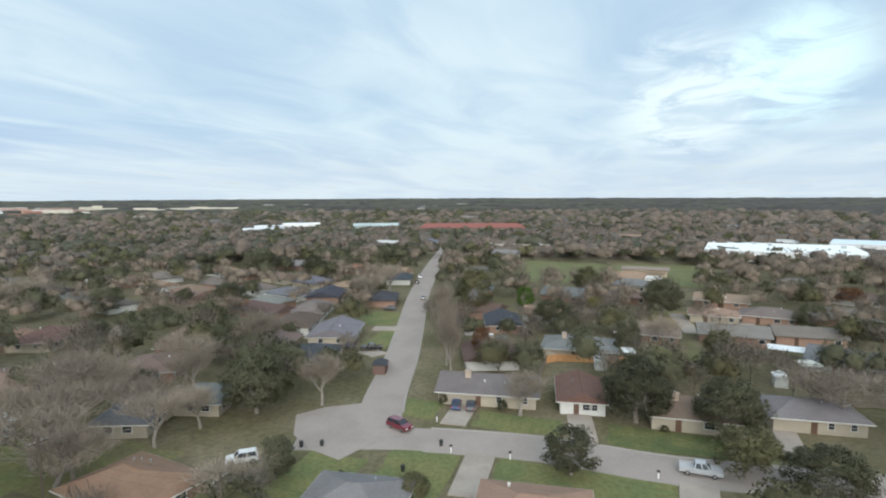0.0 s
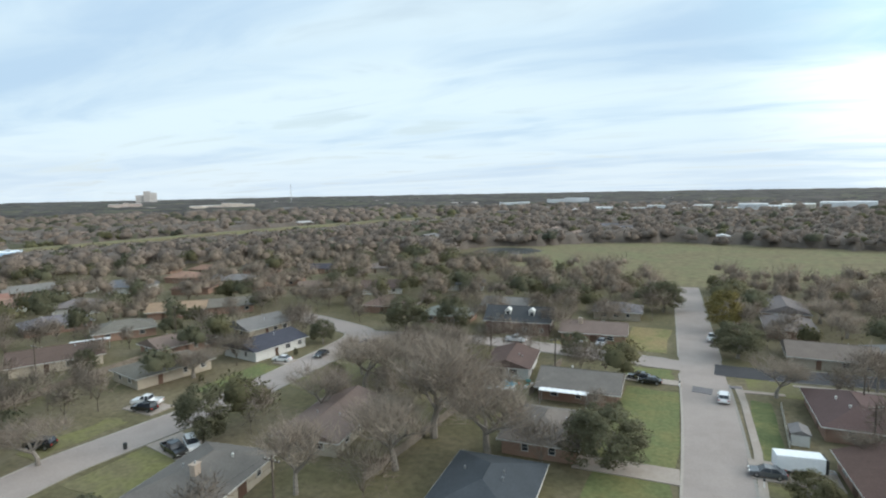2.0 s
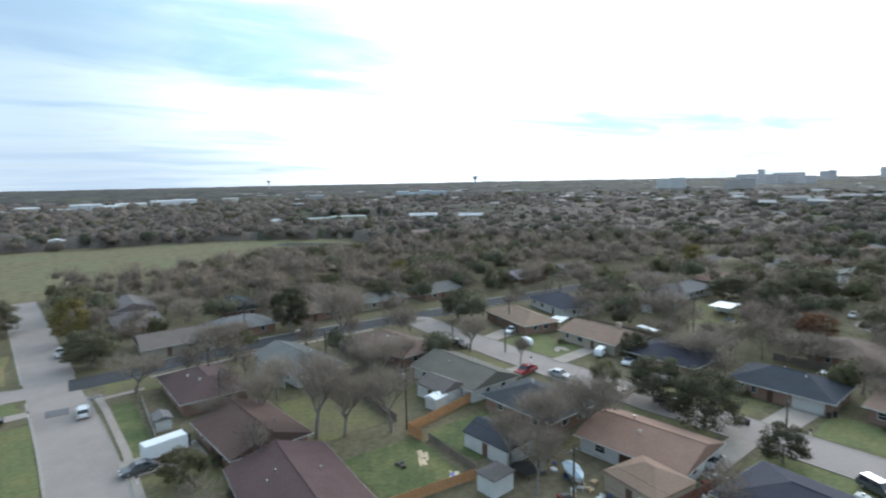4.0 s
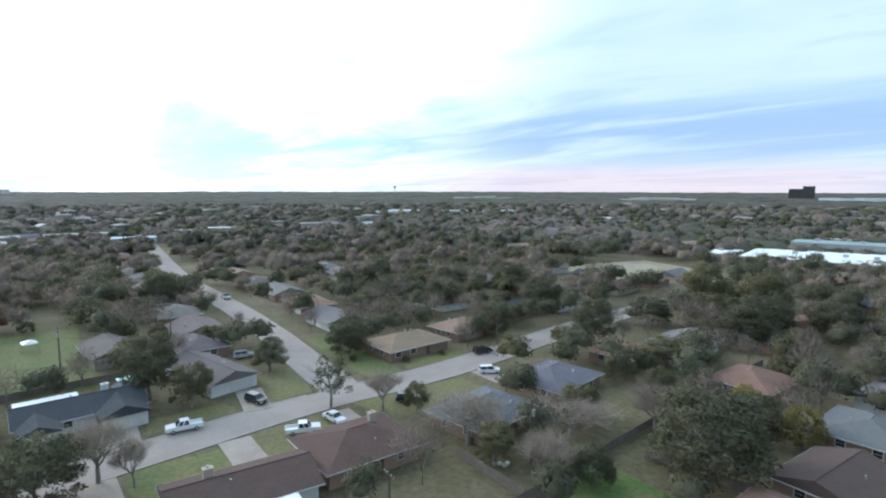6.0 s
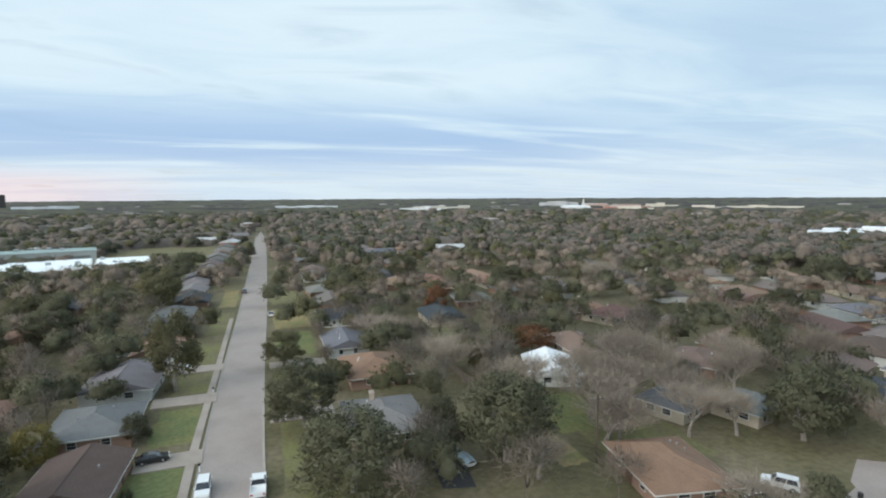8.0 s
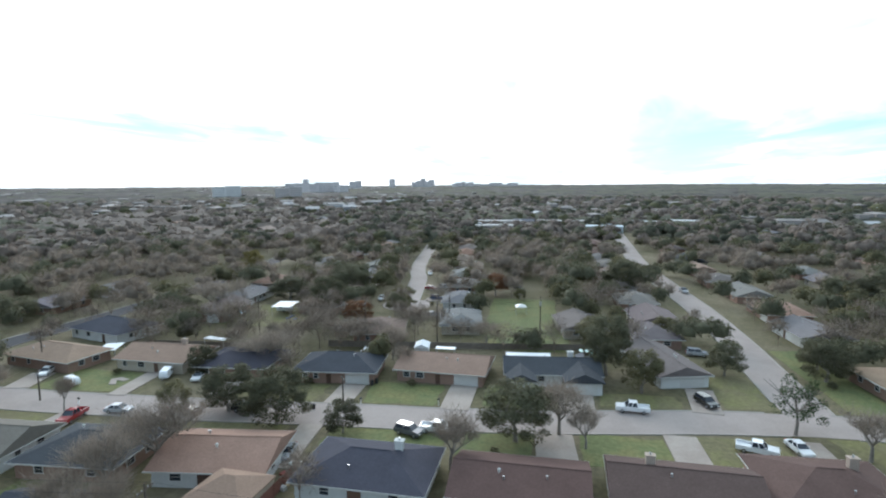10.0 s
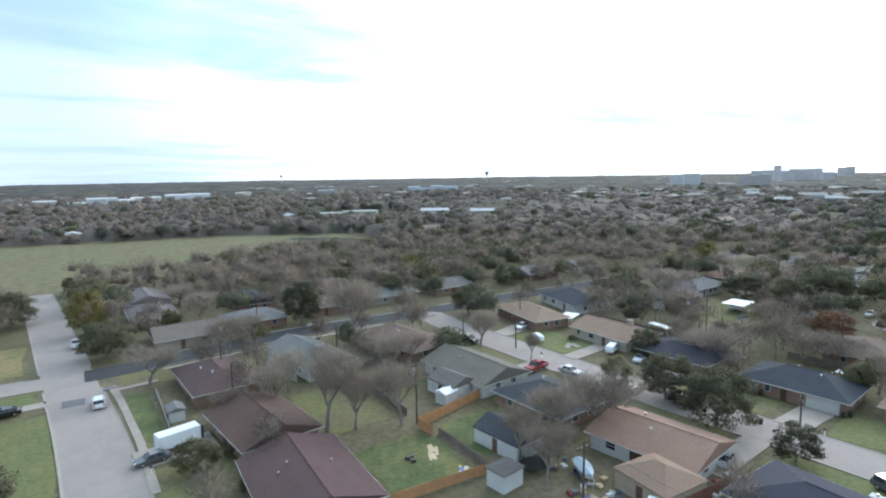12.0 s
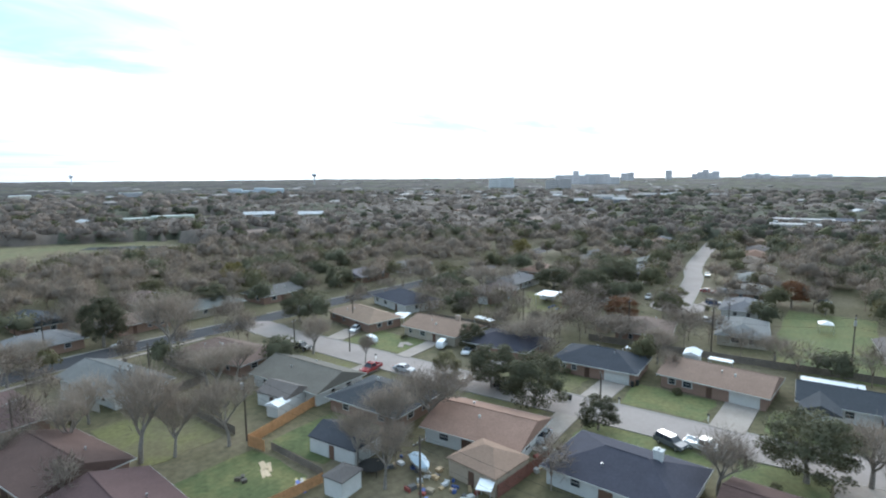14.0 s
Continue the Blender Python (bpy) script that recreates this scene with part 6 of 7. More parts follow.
park("sedan", "silver", -81.6, -72, 95)
park("pickup", "black", -78.4, -101, 95)
park("sedan", "white", -178.2, -52, 10)
park("suv", "grey", -81.2, -19.6, 70)
park("pickup", "white", -82.6, -15.2, 85)
park("sedan", "red", -198.3, -38.6, 80)
park("suv", "silver", -200.4, -33.8, 85)
park("suv", "blue", -180.8, -33.2, 85)
park("sedan", "white", -157.6, -30.2, 80)
park("sedan", "black", -202, -6.5, 40)
park("pickup", "white", -95.6, 16.8, 265)
park("suv", "black", -100.6, 30.2, 20)
park("pickup", "white", -83.2, 32.4, 70)
park("sedan", "white", -84.6, 38.6, 10)
park("suv", "black", -84.6, 53.6, 60)
park("suv", "white", -87.6, 76.4, 60)
park("suv", "black", -99.6, 84.6, 80)
park("suv", "white", -8.5, 77.4, 270)
park("pickup", "white", -1.4, 75.8, 88)
park("sedan", "black", -16.6, 89.4, 10)
park("sedan", "white", -18.4, 136.4, 5)
park("suv", "white", -33, 153, 30)
park("sedan", "black", 26.2, 83.2, 70)
park("suv", "silver", 24, -141, 85)
park("sedan", "black", 10, -116.4, 0)
park("suv", "white", 145.5, 33.5, 20)
park("sedan", "grey", 196, 71.4, 17)
park("suv", "silver", -130, 36.5, 80)
park("pickup", "silver", -205, 52, 0)
park("sedan", "white", -231, -45.4, 10)
park("sedan", "white", 2.6, 190, 90)
park("suv", "grey", -7, 240, 90)


def cargo_trailer(x, y, turn):
    e = tagged(new("cargo_trailer"), "white enclosed cargo trailer parked on a driveway", "trailer")
    e.matrix_basis = pose(x, y, 0.13, 0, 0, turn)
    put("body", box("body", (-3.1, -1.15, 0.6, 2.9, 1.15, 2.75), M_METALROOF, 0.08), e)
    put("nose", box("nose", (2.903, -1.1, 0.6, 3.3, 1.1, 2.6), M_CABLE, 0.08), e)
    put("drawbar", mesh_of("drawbar", *joined(box_geo(3.0, -0.5, 0.5, 4.4, -0.4, 0.6), box_geo(3.0, 0.4, 0.5, 4.4, 0.5, 0.6), box_geo(4.3, -0.5, 0.5, 4.5, 0.5, 0.6)), M_STEEL), e)
    for s in (-1, 1):
        for k in (-0.55, 0.25):
            put("wheel", mesh_of("wheel", *tube_geo((0, -0.12, 0), (0, 0.12, 0), 0.36, 0.36, 14), M_TYRE), e, pose(k, s * 1.1, 0.36))
        put("fender", box("fender", (-1.0, s * 1.2 - 0.14, 0.74, 0.7, s * 1.2 + 0.14, 0.82), M_CABLE, 0.02), e)


cargo_trailer(-12.2, -86.8, 190)


def camper(x, y, turn, size=1.0):
    """A touring caravan with a rounded shell."""
    e = tagged(new("travel_trailer"), "small white travel trailer parked beside a house", "caravan")
    e.matrix_basis = pose(x, y, 0.1, 0, 0, turn) @ Matrix.Diagonal((size, size, size, 1))
    prof = [(-2.3, 0.5), (2.2, 0.5), (2.4, 0.9), (2.3, 1.7), (1.95, 2.25), (1.5, 2.35), (-2.0, 2.4), (-2.3, 2.2), (-2.4, 1.3)]
    put("shell", mesh_of("shell", *side_loft(prof, 1.05, 0.98, 2.15), M_METALROOF), e)
    for s in (-1, 1):
        put("window", mesh_of("window", *box_geo(-1.6, s * 1.1 - 0.02, 1.4, -0.4, s * 1.1 + 0.02, 1.95), M_GLASS), e)
        put("wheel", mesh_of("wheel", *tube_geo((0, -0.1, 0), (0, 0.1, 0), 0.33, 0.33, 12), M_TYRE), e, pose(0, s * 1.0, 0.33))
    put("hitch", mesh_of("hitch", *box_geo(2.4, -0.06, 0.45, 3.6, 0.06, 0.55), M_STEEL), e)


camper(-98.5, -75.2, 20, 0.8)
camper(-91.8, -91.2, 70, 0.72)
camper(-157, -77, 90)

# ---- fields and clearings ----
def blob(pts, jitter, seed):
    r, out = random.Random(seed), []
    n = len(pts)
    for i in range(n):
        (x0, y0), (x1, y1) = pts[i], pts[(i + 1) % n]
        k = max(1, int(math.hypot(x1 - x0, y1 - y0) / 25))
        for j in range(k):
            out.append((x0 + (x1 - x0) * j / k + r.uniform(-jitter, jitter), y0 + (y1 - y0) * j / k + r.uniform(-jitter, jitter)))
    return out


OPEN_LAND = []


def inside(x, y, poly):
    c, n = False, len(poly)
    for i in range(n):
        (x0, y0), (x1, y1) = poly[i], poly[i - 1]
        if (y0 > y) != (y1 > y) and x < (x1 - x0) * (y - y0) / (y1 - y0 + 1e-9) + x0:
            c = not c
    return c


def clearing(name, pts, mat, label, category, z, seed, colour=None):
    OPEN_LAND.append(pts)
    slab(name, blob(pts, 4, seed), mat, label, category, z, colour)


clearing("pasture", [(100, -285), (60, -252), (8, -238), (-40, -246), (-90, -282), (-140, -300), (-165, -345), (-95, -392), (-30, -405), (20, -420), (80, -400), (112, -360)], M_FIELD, "wide dry yellow-green pasture", "field", 0.02, 3)


def levee(pts, foot, crest, height):
    """A long embankment: two slopes and a flat top along a line."""
    V, F = [], []
    for i, (x, y) in enumerate(pts):
        a, b = pts[max(0, i - 1)], pts[min(len(pts) - 1, i + 1)]
        d = math.hypot(b[0] - a[0], b[1] - a[1])
        nx, ny = (b[1] - a[1]) / d, (a[0] - b[0]) / d
        V += [(x + nx * k, y + ny * k, z) for k, z in ((-foot, -0.3), (-crest, height), (crest, height), (foot, -0.3))]
        LEVEE.append((x, y, 60, 2.0))
        if i:
            F += [(4 * i - 4 + k, 4 * i - 3 + k, 4 * i + 1 + k, 4 * i + k) for k in range(3)]
    for (x0, y0), (x1, y1) in zip(pts, pts[1:]):
        STRIPS.append((x0, y0, x1, y1, foot * 0.75))
    tagged(put("levee", mesh_of("levee", V, F, M_FIELD)), "long pale grassy embankment", "embankment", kind="structure")


LEVEE = []
levee([(445, -120), (440, -180), (430, -240), (424, -300), (418, -360), (408, -420), (396, -480), (384, -540), (370, -600), (352, -660), (332, -720), (308, -780), (280, -840)], 24, 9, 4.5)
clearing("sports_ground", [(-190, 205), (-140, 195), (-110, 235), (-120, 262), (-180, 270)], M_SAND, "bare sandy sports ground", "field", 0.02, 5)
clearing("school_field", [(-95, 350), (-18, 350), (-15, 470), (-90, 470)], M_FIELD, "dry school playing field", "field", 0.02, 6)
clearing("pond", [(102, -325), (124, -318), (140, -334), (138, -358), (114, -362), (100, -345)], M_POND, "still grey pond at the pasture's edge", "pond", 0.06, 7)
clearing("pond", [(-116, -346), (-128, -331), (-150, -311), (-161, -318), (-146, -338), (-127, -352)], M_POND, "still grey pond at the pasture's edge", "pond", 0.06, 8)
clearing("meadow", [(255, -35), (330, -40), (330, 55), (250, 45)], M_LAWN, "open green meadow behind the houses", "field", 0.02, 9, (0.14, 0.15, 0.07))
clearing("stadium_ground", [(-290, -440), (-200, -470), (-190, -560), (-300, -540)], M_LAWN, "pale green sports pitch", "field", 0.02, 10, (0.2, 0.24, 0.15))



def rolling(x, y):
    rad = math.hypot(x, y)
    return 0 if rad < 700 else (noise.noise((x / 900, y / 900, 3.1)) * 3 + 1) * min(1, (rad - 600) / 1500)


# ---- far buildings ----
FAR_B = []


def building(x, y, w, d, h, colour, label, roof=(0.75, 0.77, 0.78), storeys=1, bays=0, turn=None, pitched=0, kind="building"):
    """A flat- or pitch-roofed block facing the viewer's side, with its windows in rows."""
    a = math.degrees(math.atan2(-x, y)) if turn is None else turn
    z = rolling(x, y)
    e = tagged(new(kind), label, "building")
    e.matrix_basis = pose(x, y, z, 0, 0, a)
    r = random.Random(int(w * 7 + h * 3 + abs(x)))
    n = 1 if pitched or w < 40 or turn is not None else min(6, int(w / 24))
    cuts = [-w / 2] + [-w / 2 + w * (k + r.uniform(-0.3, 0.3)) / n for k in range(1, n)] + [w / 2]
    for k in range(n):
        a, b, top = cuts[k], cuts[k + 1], h * (1 if k == n // 2 else r.uniform(0.62, 1.0))
        f, t = -d / 2 + (r.uniform(0, 0.3) * d if n > 1 else 0), r.uniform(0.8, 1.08) if n > 1 else 1
        tone = tuple(min(0.85, v * t) for v in colour)
        put("wall", mesh_of("wall", *joined(box_geo(a, f, -1, b - 0.01, d / 2, top), box_geo(a - 0.2, f - 0.2, top - 0.6, b + 0.2, d / 2 + 0.2, top + 0.003)), M_BUILD), e, colour=tone)
        if pitched:
            put("roof", mesh_of("roof", *hip_geo(w + 2, d + 2, h + 0.1, pitched, 0.0 if pitched < 3 else d * 0.3), M_BUILD), e, colour=roof)
        else:
            put("roof", mesh_of("roof", *box_geo(a + 0.3, f + 0.3, top - 0.2, b - 0.3, d / 2 - 0.3, top + 0.15), M_BUILD), e, colour=tuple(min(0.85, v * t) for v in roof))
            for i in range(min(3, int((b - a) / 14)) if math.hypot(x, y) < 460 else 0):
                ux, uy = r.uniform(a + 2, b - 2), r.uniform(-0.1, 0.35) * d
                put("roof_unit", mesh_of("roof_unit", *box_geo(ux - 1.2, uy - 1, top + 0.15, ux + 1.2, uy + 1, top + 1.5), M_STEEL), e)
        if bays and b - a > 6 and (storeys > 3 or math.hypot(x, y) < 800):
            levels = max(1, round(storeys * top / h))
            sh = top / levels
            for s in range(levels):
                put("window_band", mesh_of("window_band", *box_geo(a + 0.06 * (b - a), f - 0.06, s * sh + sh * 0.34, b - 0.06 * (b - a), f + 0.04, s * sh + sh * 0.7), M_BUILD), e, colour=tuple(v * 0.55 for v in colour), label="band of tinted windows")
    FAR_B.append((x, y, w, h))
    return e


W1, CREAM, TANB, GREYB, BRICKB, DARKB = (0.72, 0.73, 0.74), (0.62, 0.57, 0.48), (0.45, 0.36, 0.28), (0.36, 0.36, 0.37), (0.34, 0.17, 0.13), (0.09, 0.08, 0.08)
building(545, 145, 106, 24, 7, (0.33, 0.26, 0.22), "long low storage building with a faded red metal roof", (0.27, 0.10, 0.085), 1, 22, pitched=4, turn=-73)
building(376, -92, 80, 60, 7.5, W1, "large white flat-roofed warehouse", (0.82, 0.85, 0.88), turn=-100)
building(436, -160, 44, 40, 7, W1, "white flat-roofed warehouse with a blue band", (0.62, 0.72, 0.82))
building(395, -186, 20, 20, 7, (0.4, 0.55, 0.72), "pale blue commercial building", (0.7, 0.75, 0.8))
building(525, 350, 70, 30, 9, W1, "low white commercial building", (0.74, 0.77, 0.82))
building(475, 345, 40, 20, 7, W1, "low white commercial building", (0.7, 0.74, 0.8))
building(540, 250, 46, 24, 8, (0.45, 0.5, 0.5), "grey-green roofed commercial building", (0.45, 0.52, 0.52), pitched=2)
building(740, 968, 86, 30, 15, CREAM, "cream commercial building far off", storeys=2, bays=14)
building(940, 1116, 74, 40, 18, CREAM, "cream commercial building far off", (0.6, 0.55, 0.48), 3, 12)
building(1040, 962, 220, 40, 13, CREAM, "long cream commercial building far off", (0.7, 0.62, 0.55), 2, 40)
building(845, 1255, 60, 30, 16, (0.5, 0.35, 0.3), "brick commercial building far off", storeys=2, bays=10)
building(284, -12, 20, 8, 3.6, TANB, "low open-fronted farm shed", (0.25, 0.2, 0.17), 1, 6, pitched=1)
building(262, -13, 10, 5, 2.8, W1, "small white shed in the meadow")
building(390, 70, 46, 10, 4, TANB, "long low tan building among trees", (0.5, 0.42, 0.36), 1, 12)
building(2487, -1802, 92, 60, 62, (0.55, 0.52, 0.5), "tall concrete office tower on the skyline", (0.5, 0.5, 0.5), 12, 12)
building(1580, -1075, 88, 40, 20, (0.5, 0.42, 0.38), "brick office block far off", storeys=3, bays=12)
building(1090, -995, 150, 40, 19, (0.6, 0.52, 0.45), "cream commercial block far off", storeys=3, bays=20)
building(340, -1060, 84, 30, 14, W1, "white commercial building far off", storeys=2, bays=10)
building(290, -1250, 92, 30, 18, W1, "white commercial building far off", storeys=2, bays=10)
building(160, -850, 58, 50, 11, W1, "long white retail building far off")
building(92, -870, 66, 40, 13, W1, "white retail building far off", (0.6, 0.58, 0.55))
building(20, -890, 48, 50, 12.5, (0.6, 0.56, 0.5), "white retail building far off")
building(-52, -880, 84, 50, 14.5, W1, "long white retail building far off")
building(-112, -915, 40, 40, 13, CREAM, "cream retail building far off")
building(-172, -930, 64, 50, 15.5, W1, "long white retail building far off", (0.8, 0.82, 0.84))
building(-262, -950, 26, 20, 15, CREAM, "small cream commercial block far off", storeys=3, bays=4)
building(-380, -900, 50, 24, 16, GREYB, "grey commercial block far off", storeys=3, bays=8)
building(-640, -940, 102, 40, 17, (0.6, 0.66, 0.7), "pale blue-white office building far off", (0.62, 0.7, 0.76), 3, 14)
building(-240, -505, 60, 16, 5, (0.5, 0.52, 0.46), "low pale sports pavilion beyond the trees", (0.55, 0.58, 0.55), 1, 8)
building(-282, -412, 24, 16, 8, W1, "white-roofed hall among the trees", (0.46, 0.47, 0.48), 1, 5, pitched=2)
building(-318, -388, 20, 14, 7, W1, "white-roofed hall among the trees", (0.48, 0.49, 0.5), 1, 4, pitched=2)
building(-1120, -675, 58, 30, 33, (0.82, 0.8, 0.77), "pale eight-storey office block on the skyline", (0.6, 0.6, 0.58), 8, 9)
building(-1105, -523, 54, 34, 30, (0.66, 0.6, 0.57), "banded seven-storey brick office block", (0.4, 0.38, 0.36), 7, 10)
building(-1740, -762, 130, 60, 50, (0.8, 0.74, 0.72), "large grey hospital block on the skyline", (0.35, 0.35, 0.36), 9, 18)
building(-1790, -690, 110, 50, 40, (0.8, 0.74, 0.72), "grey stepped hospital wing", (0.35, 0.35, 0.36), 7, 14)
building(-2786, -943, 62, 40, 46, (0.8, 0.74, 0.72), "grey tower block on the skyline", (0.4, 0.4, 0.4), 10, 9)
building(-2809, -750, 30, 26, 54, (0.8, 0.74, 0.72), "slim grey tower on the skyline", (0.4, 0.4, 0.4), 12, 4)
building(-3260, -679, 136, 60, 58, (0.8, 0.74, 0.72), "wide grey tower block on the skyline", (0.4, 0.4, 0.4), 12, 16)
building(-3269, -440, 128, 60, 38, (0.8, 0.74, 0.72), "wide grey block on the skyline", (0.4, 0.4, 0.4), 8, 14)
building(-3810, -314, 360, 60, 30, (0.8, 0.74, 0.72), "very long grey block on the skyline", (0.4, 0.4, 0.4), 5, 30)
for i in range(62):
    r = random.Random(400 + i)
    q, a = r.uniform(330, 900), radians(r.uniform(0, 360))
    x, y = -q * math.sin(a), q * math.cos(a)
    if any(inside(x, y, p) for p in OPEN_LAND) or not clear_spot(x, y, 10) or any(math.hypot(x - o[0], y - o[1]) < o[2] * 0.6 + 20 for o in FAR_B):
        continue
    building(x, y, r.uniform(12, 20), r.uniform(9, 13), r.uniform(2.8, 3.6), r.choice((CREAM, TANB, BRICKB, W1)), "low house among far trees", r.choice(((0.2, 0.19, 0.19), (0.24, 0.18, 0.15), (0.3, 0.2, 0.15), (0.14, 0.14, 0.16), (0.5, 0.5, 0.5))),
             pitched=r.uniform(1.8, 2.6), turn=r.choice((0, 90, 15, 80)), kind="house")
for i in range(14):
    r = random.Random(40 + i)
    q = r.uniform(640, 1050)
    a = radians(r.uniform(104, 117))
    building(-q * math.sin(a), q * math.cos(a), r.uniform(12, 26), 12, r.uniform(8, 12), r.choice((W1, CREAM, GREYB)), "pale apartment house among far trees", r.choice(((0.45, 0.43, 0.42), (0.36, 0.33, 0.31))), 2, 5, pitched=2.5, kind="apartment_house")
building(-415, -32, 28, 14, 7.5, (0.5, 0.47, 0.43), "pale two-storey apartment building", (0.4, 0.38, 0.37), storeys=2, bays=8)
building(-470, -32, 38, 14, 7, (0.5, 0.47, 0.43), "pale two-storey apartment building", (0.4, 0.38, 0.37), storeys=2, bays=10)
building(-490, 20, 40, 12, 6, (0.55, 0.53, 0.5), "low white apartment building", (0.4, 0.38, 0.37), storeys=2, bays=10)
building(-445, 52, 28, 12, 5, (0.6, 0.66, 0.7), "low pale blue-grey building", (0.66, 0.72, 0.76), 1, 8)
building(-500, 110, 60, 12, 6, CREAM, "low cream building among trees", storeys=1, bays=12)
building(-655, 394, 68, 40, 9.5, W1, "white flat-roofed store far off", (0.82, 0.84, 0.86))
building(-612, 452, 60, 30, 9.5, (0.5, 0.46, 0.42), "brick store far off", (0.55, 0.52, 0.5))
building(-590, 520, 60, 30, 9, W1, "white flat-roofed store far off")
building(-114, 322, 62, 52, 5.5, (0.5, 0.45, 0.38), "school building with a bright white flat roof", (0.80, 0.84, 0.9), 1, 18, turn=14)
building(-72, 342, 26, 36, 5.0, (0.5, 0.45, 0.38), "school wing with a bright white flat roof", (0.80, 0.84, 0.9), 1, 12, turn=12)
building(-154, 309, 14, 30, 5, (0.5, 0.45, 0.38), "school wing with a bright white flat roof", (0.78, 0.82, 0.88), 1, 8, turn=18)
building(-118, 372, 50, 22, 9, (0.4, 0.42, 0.4), "school hall with a grey-green roof", (0.28, 0.36, 0.35), 1, 8, turn=14)
building(-723, 1892, 68, 40, 46, DARKB, "dark tower block on the skyline", (0.1, 0.1, 0.1), 10, 10)
building(-530, 1702, 146, 40, 15, W1, "long white building far off", storeys=2, bays=20)
building(349, 1191, 100, 40, 14, W1, "white commercial building far off", storeys=2, bays=12)
building(688, 1102, 66, 24, 12, W1, "white church hall far off", (0.7, 0.72, 0.74), 2, 8, pitched=3)
building(690, 990, 48, 24, 14, BRICKB, "red brick building far off", (0.3, 0.17, 0.14), 3, 8)
building(780, 1040, 100, 30, 17, (0.42, 0.27, 0.22), "long brick building far off", (0.5, 0.45, 0.42), 3, 16)
building(842, 1441, 112, 40, 20, (0.55, 0.55, 0.56), "pale office block far off", storeys=3, bays=14)
building(120, 1500, 160, 40, 13, W1, "long pale building far off", storeys=2, bays=20)
building(-900, 1400, 200, 40, 14, CREAM, "long pale building far off", storeys=2, bays=24)
building(-1300, 1100, 180, 40, 14, CREAM, "long pale building far off", storeys=2, bays=24)
building(430, 1300, 140, 40, 14, CREAM, "long pale building far off", storeys=2, bays=20)


M_TOWN = material("far roofs and walls", (0.27, 0.245, 0.228), 0.85, 0.1, 0.3, 0.05, 0.0, island=0.6)


def far_town():
    """Low roofs of the town between the far trees, too many to count."""
    r, geos = random.Random(91), []
    # sectors by bearing (from north, to the left) and distance, and how many roofs
    for a0, a1, d0, d1, n in ((96, 152, 700, 1500, 80), (108, 132, 700, 1000, 60), (96, 150, 1500, 3200, 80), (60, 100, 480, 1100, 36), (-30, 40, 650, 2200, 80), (285, 330, 700, 2000, 40),
                              (150, 200, 800, 1800, 60), (200, 240, 1000, 2600, 30)):
        for i in range(n):
            a, d = radians(r.uniform(a0, a1)), r.uniform(d0, d1)
            x, y = -d * math.sin(a), d * math.cos(a)
            if any(math.hypot(x - bx, y - by) < w * 0.6 + 14 for bx, by, w, _ in FAR_B) or any(inside(x, y, p) for p in OPEN_LAND):
                continue
            l, w, h = r.uniform(10, 24) * (1 + d / 4000), r.uniform(9, 14), r.uniform(6.5, 10.5)
            V, F = joined(box_geo(-l / 2, -w / 2, -1, l / 2, w / 2, h), hip_geo(l + 1, w + 1, h + 0.2, r.uniform(0.4, 2.6), w * 0.3))
            t = radians(r.choice((0, 90)) + r.uniform(-12, 12))
            c, k, z = math.cos(t), math.sin(t), rolling(x, y)
            geos.append(([(x + p[0] * c - p[1] * k, y + p[0] * k + p[1] * c, z + p[2]) for p in V], F))
    tagged(put("far_town", mesh_of("far_town", *joined(*geos), M_TOWN)), "pale roofs of the far town among the trees", "buildings", kind="stuff")


far_town()

# ---- woods: trees too many to count, as one mesh each of leaves and of twigs ----
DOME = {}


def dome(rows, cols):
    """Unit crown: a closed cap of rows x cols, for the inner mass of a far tree."""
    if (rows, cols) not in DOME:
        V = [(0, 0, 1.0)]
        for i in range(1, rows + 1):
            e = math.pi * 0.62 * i / rows
            V += [(math.sin(e) * math.cos(2 * math.pi * (j + 0.5 * i) / cols), math.sin(e) * math.sin(2 * math.pi * (j + 0.5 * i) / cols), math.cos(e)) for j in range(cols)]
        F = [(0, 1 + j, 1 + (j + 1) % cols) for j in range(cols)]
        for i in range(rows - 1):
            a, b = 1 + i * cols, 1 + (i + 1) * cols
            for j in range(cols):
                k = (j + 1) % cols
                F += [(a + j, b + j, b + k), (a + j, b + k, a + k)]
        DOME[rows, cols] = np.array(V), np.array(F)
    return DOME[rows, cols]


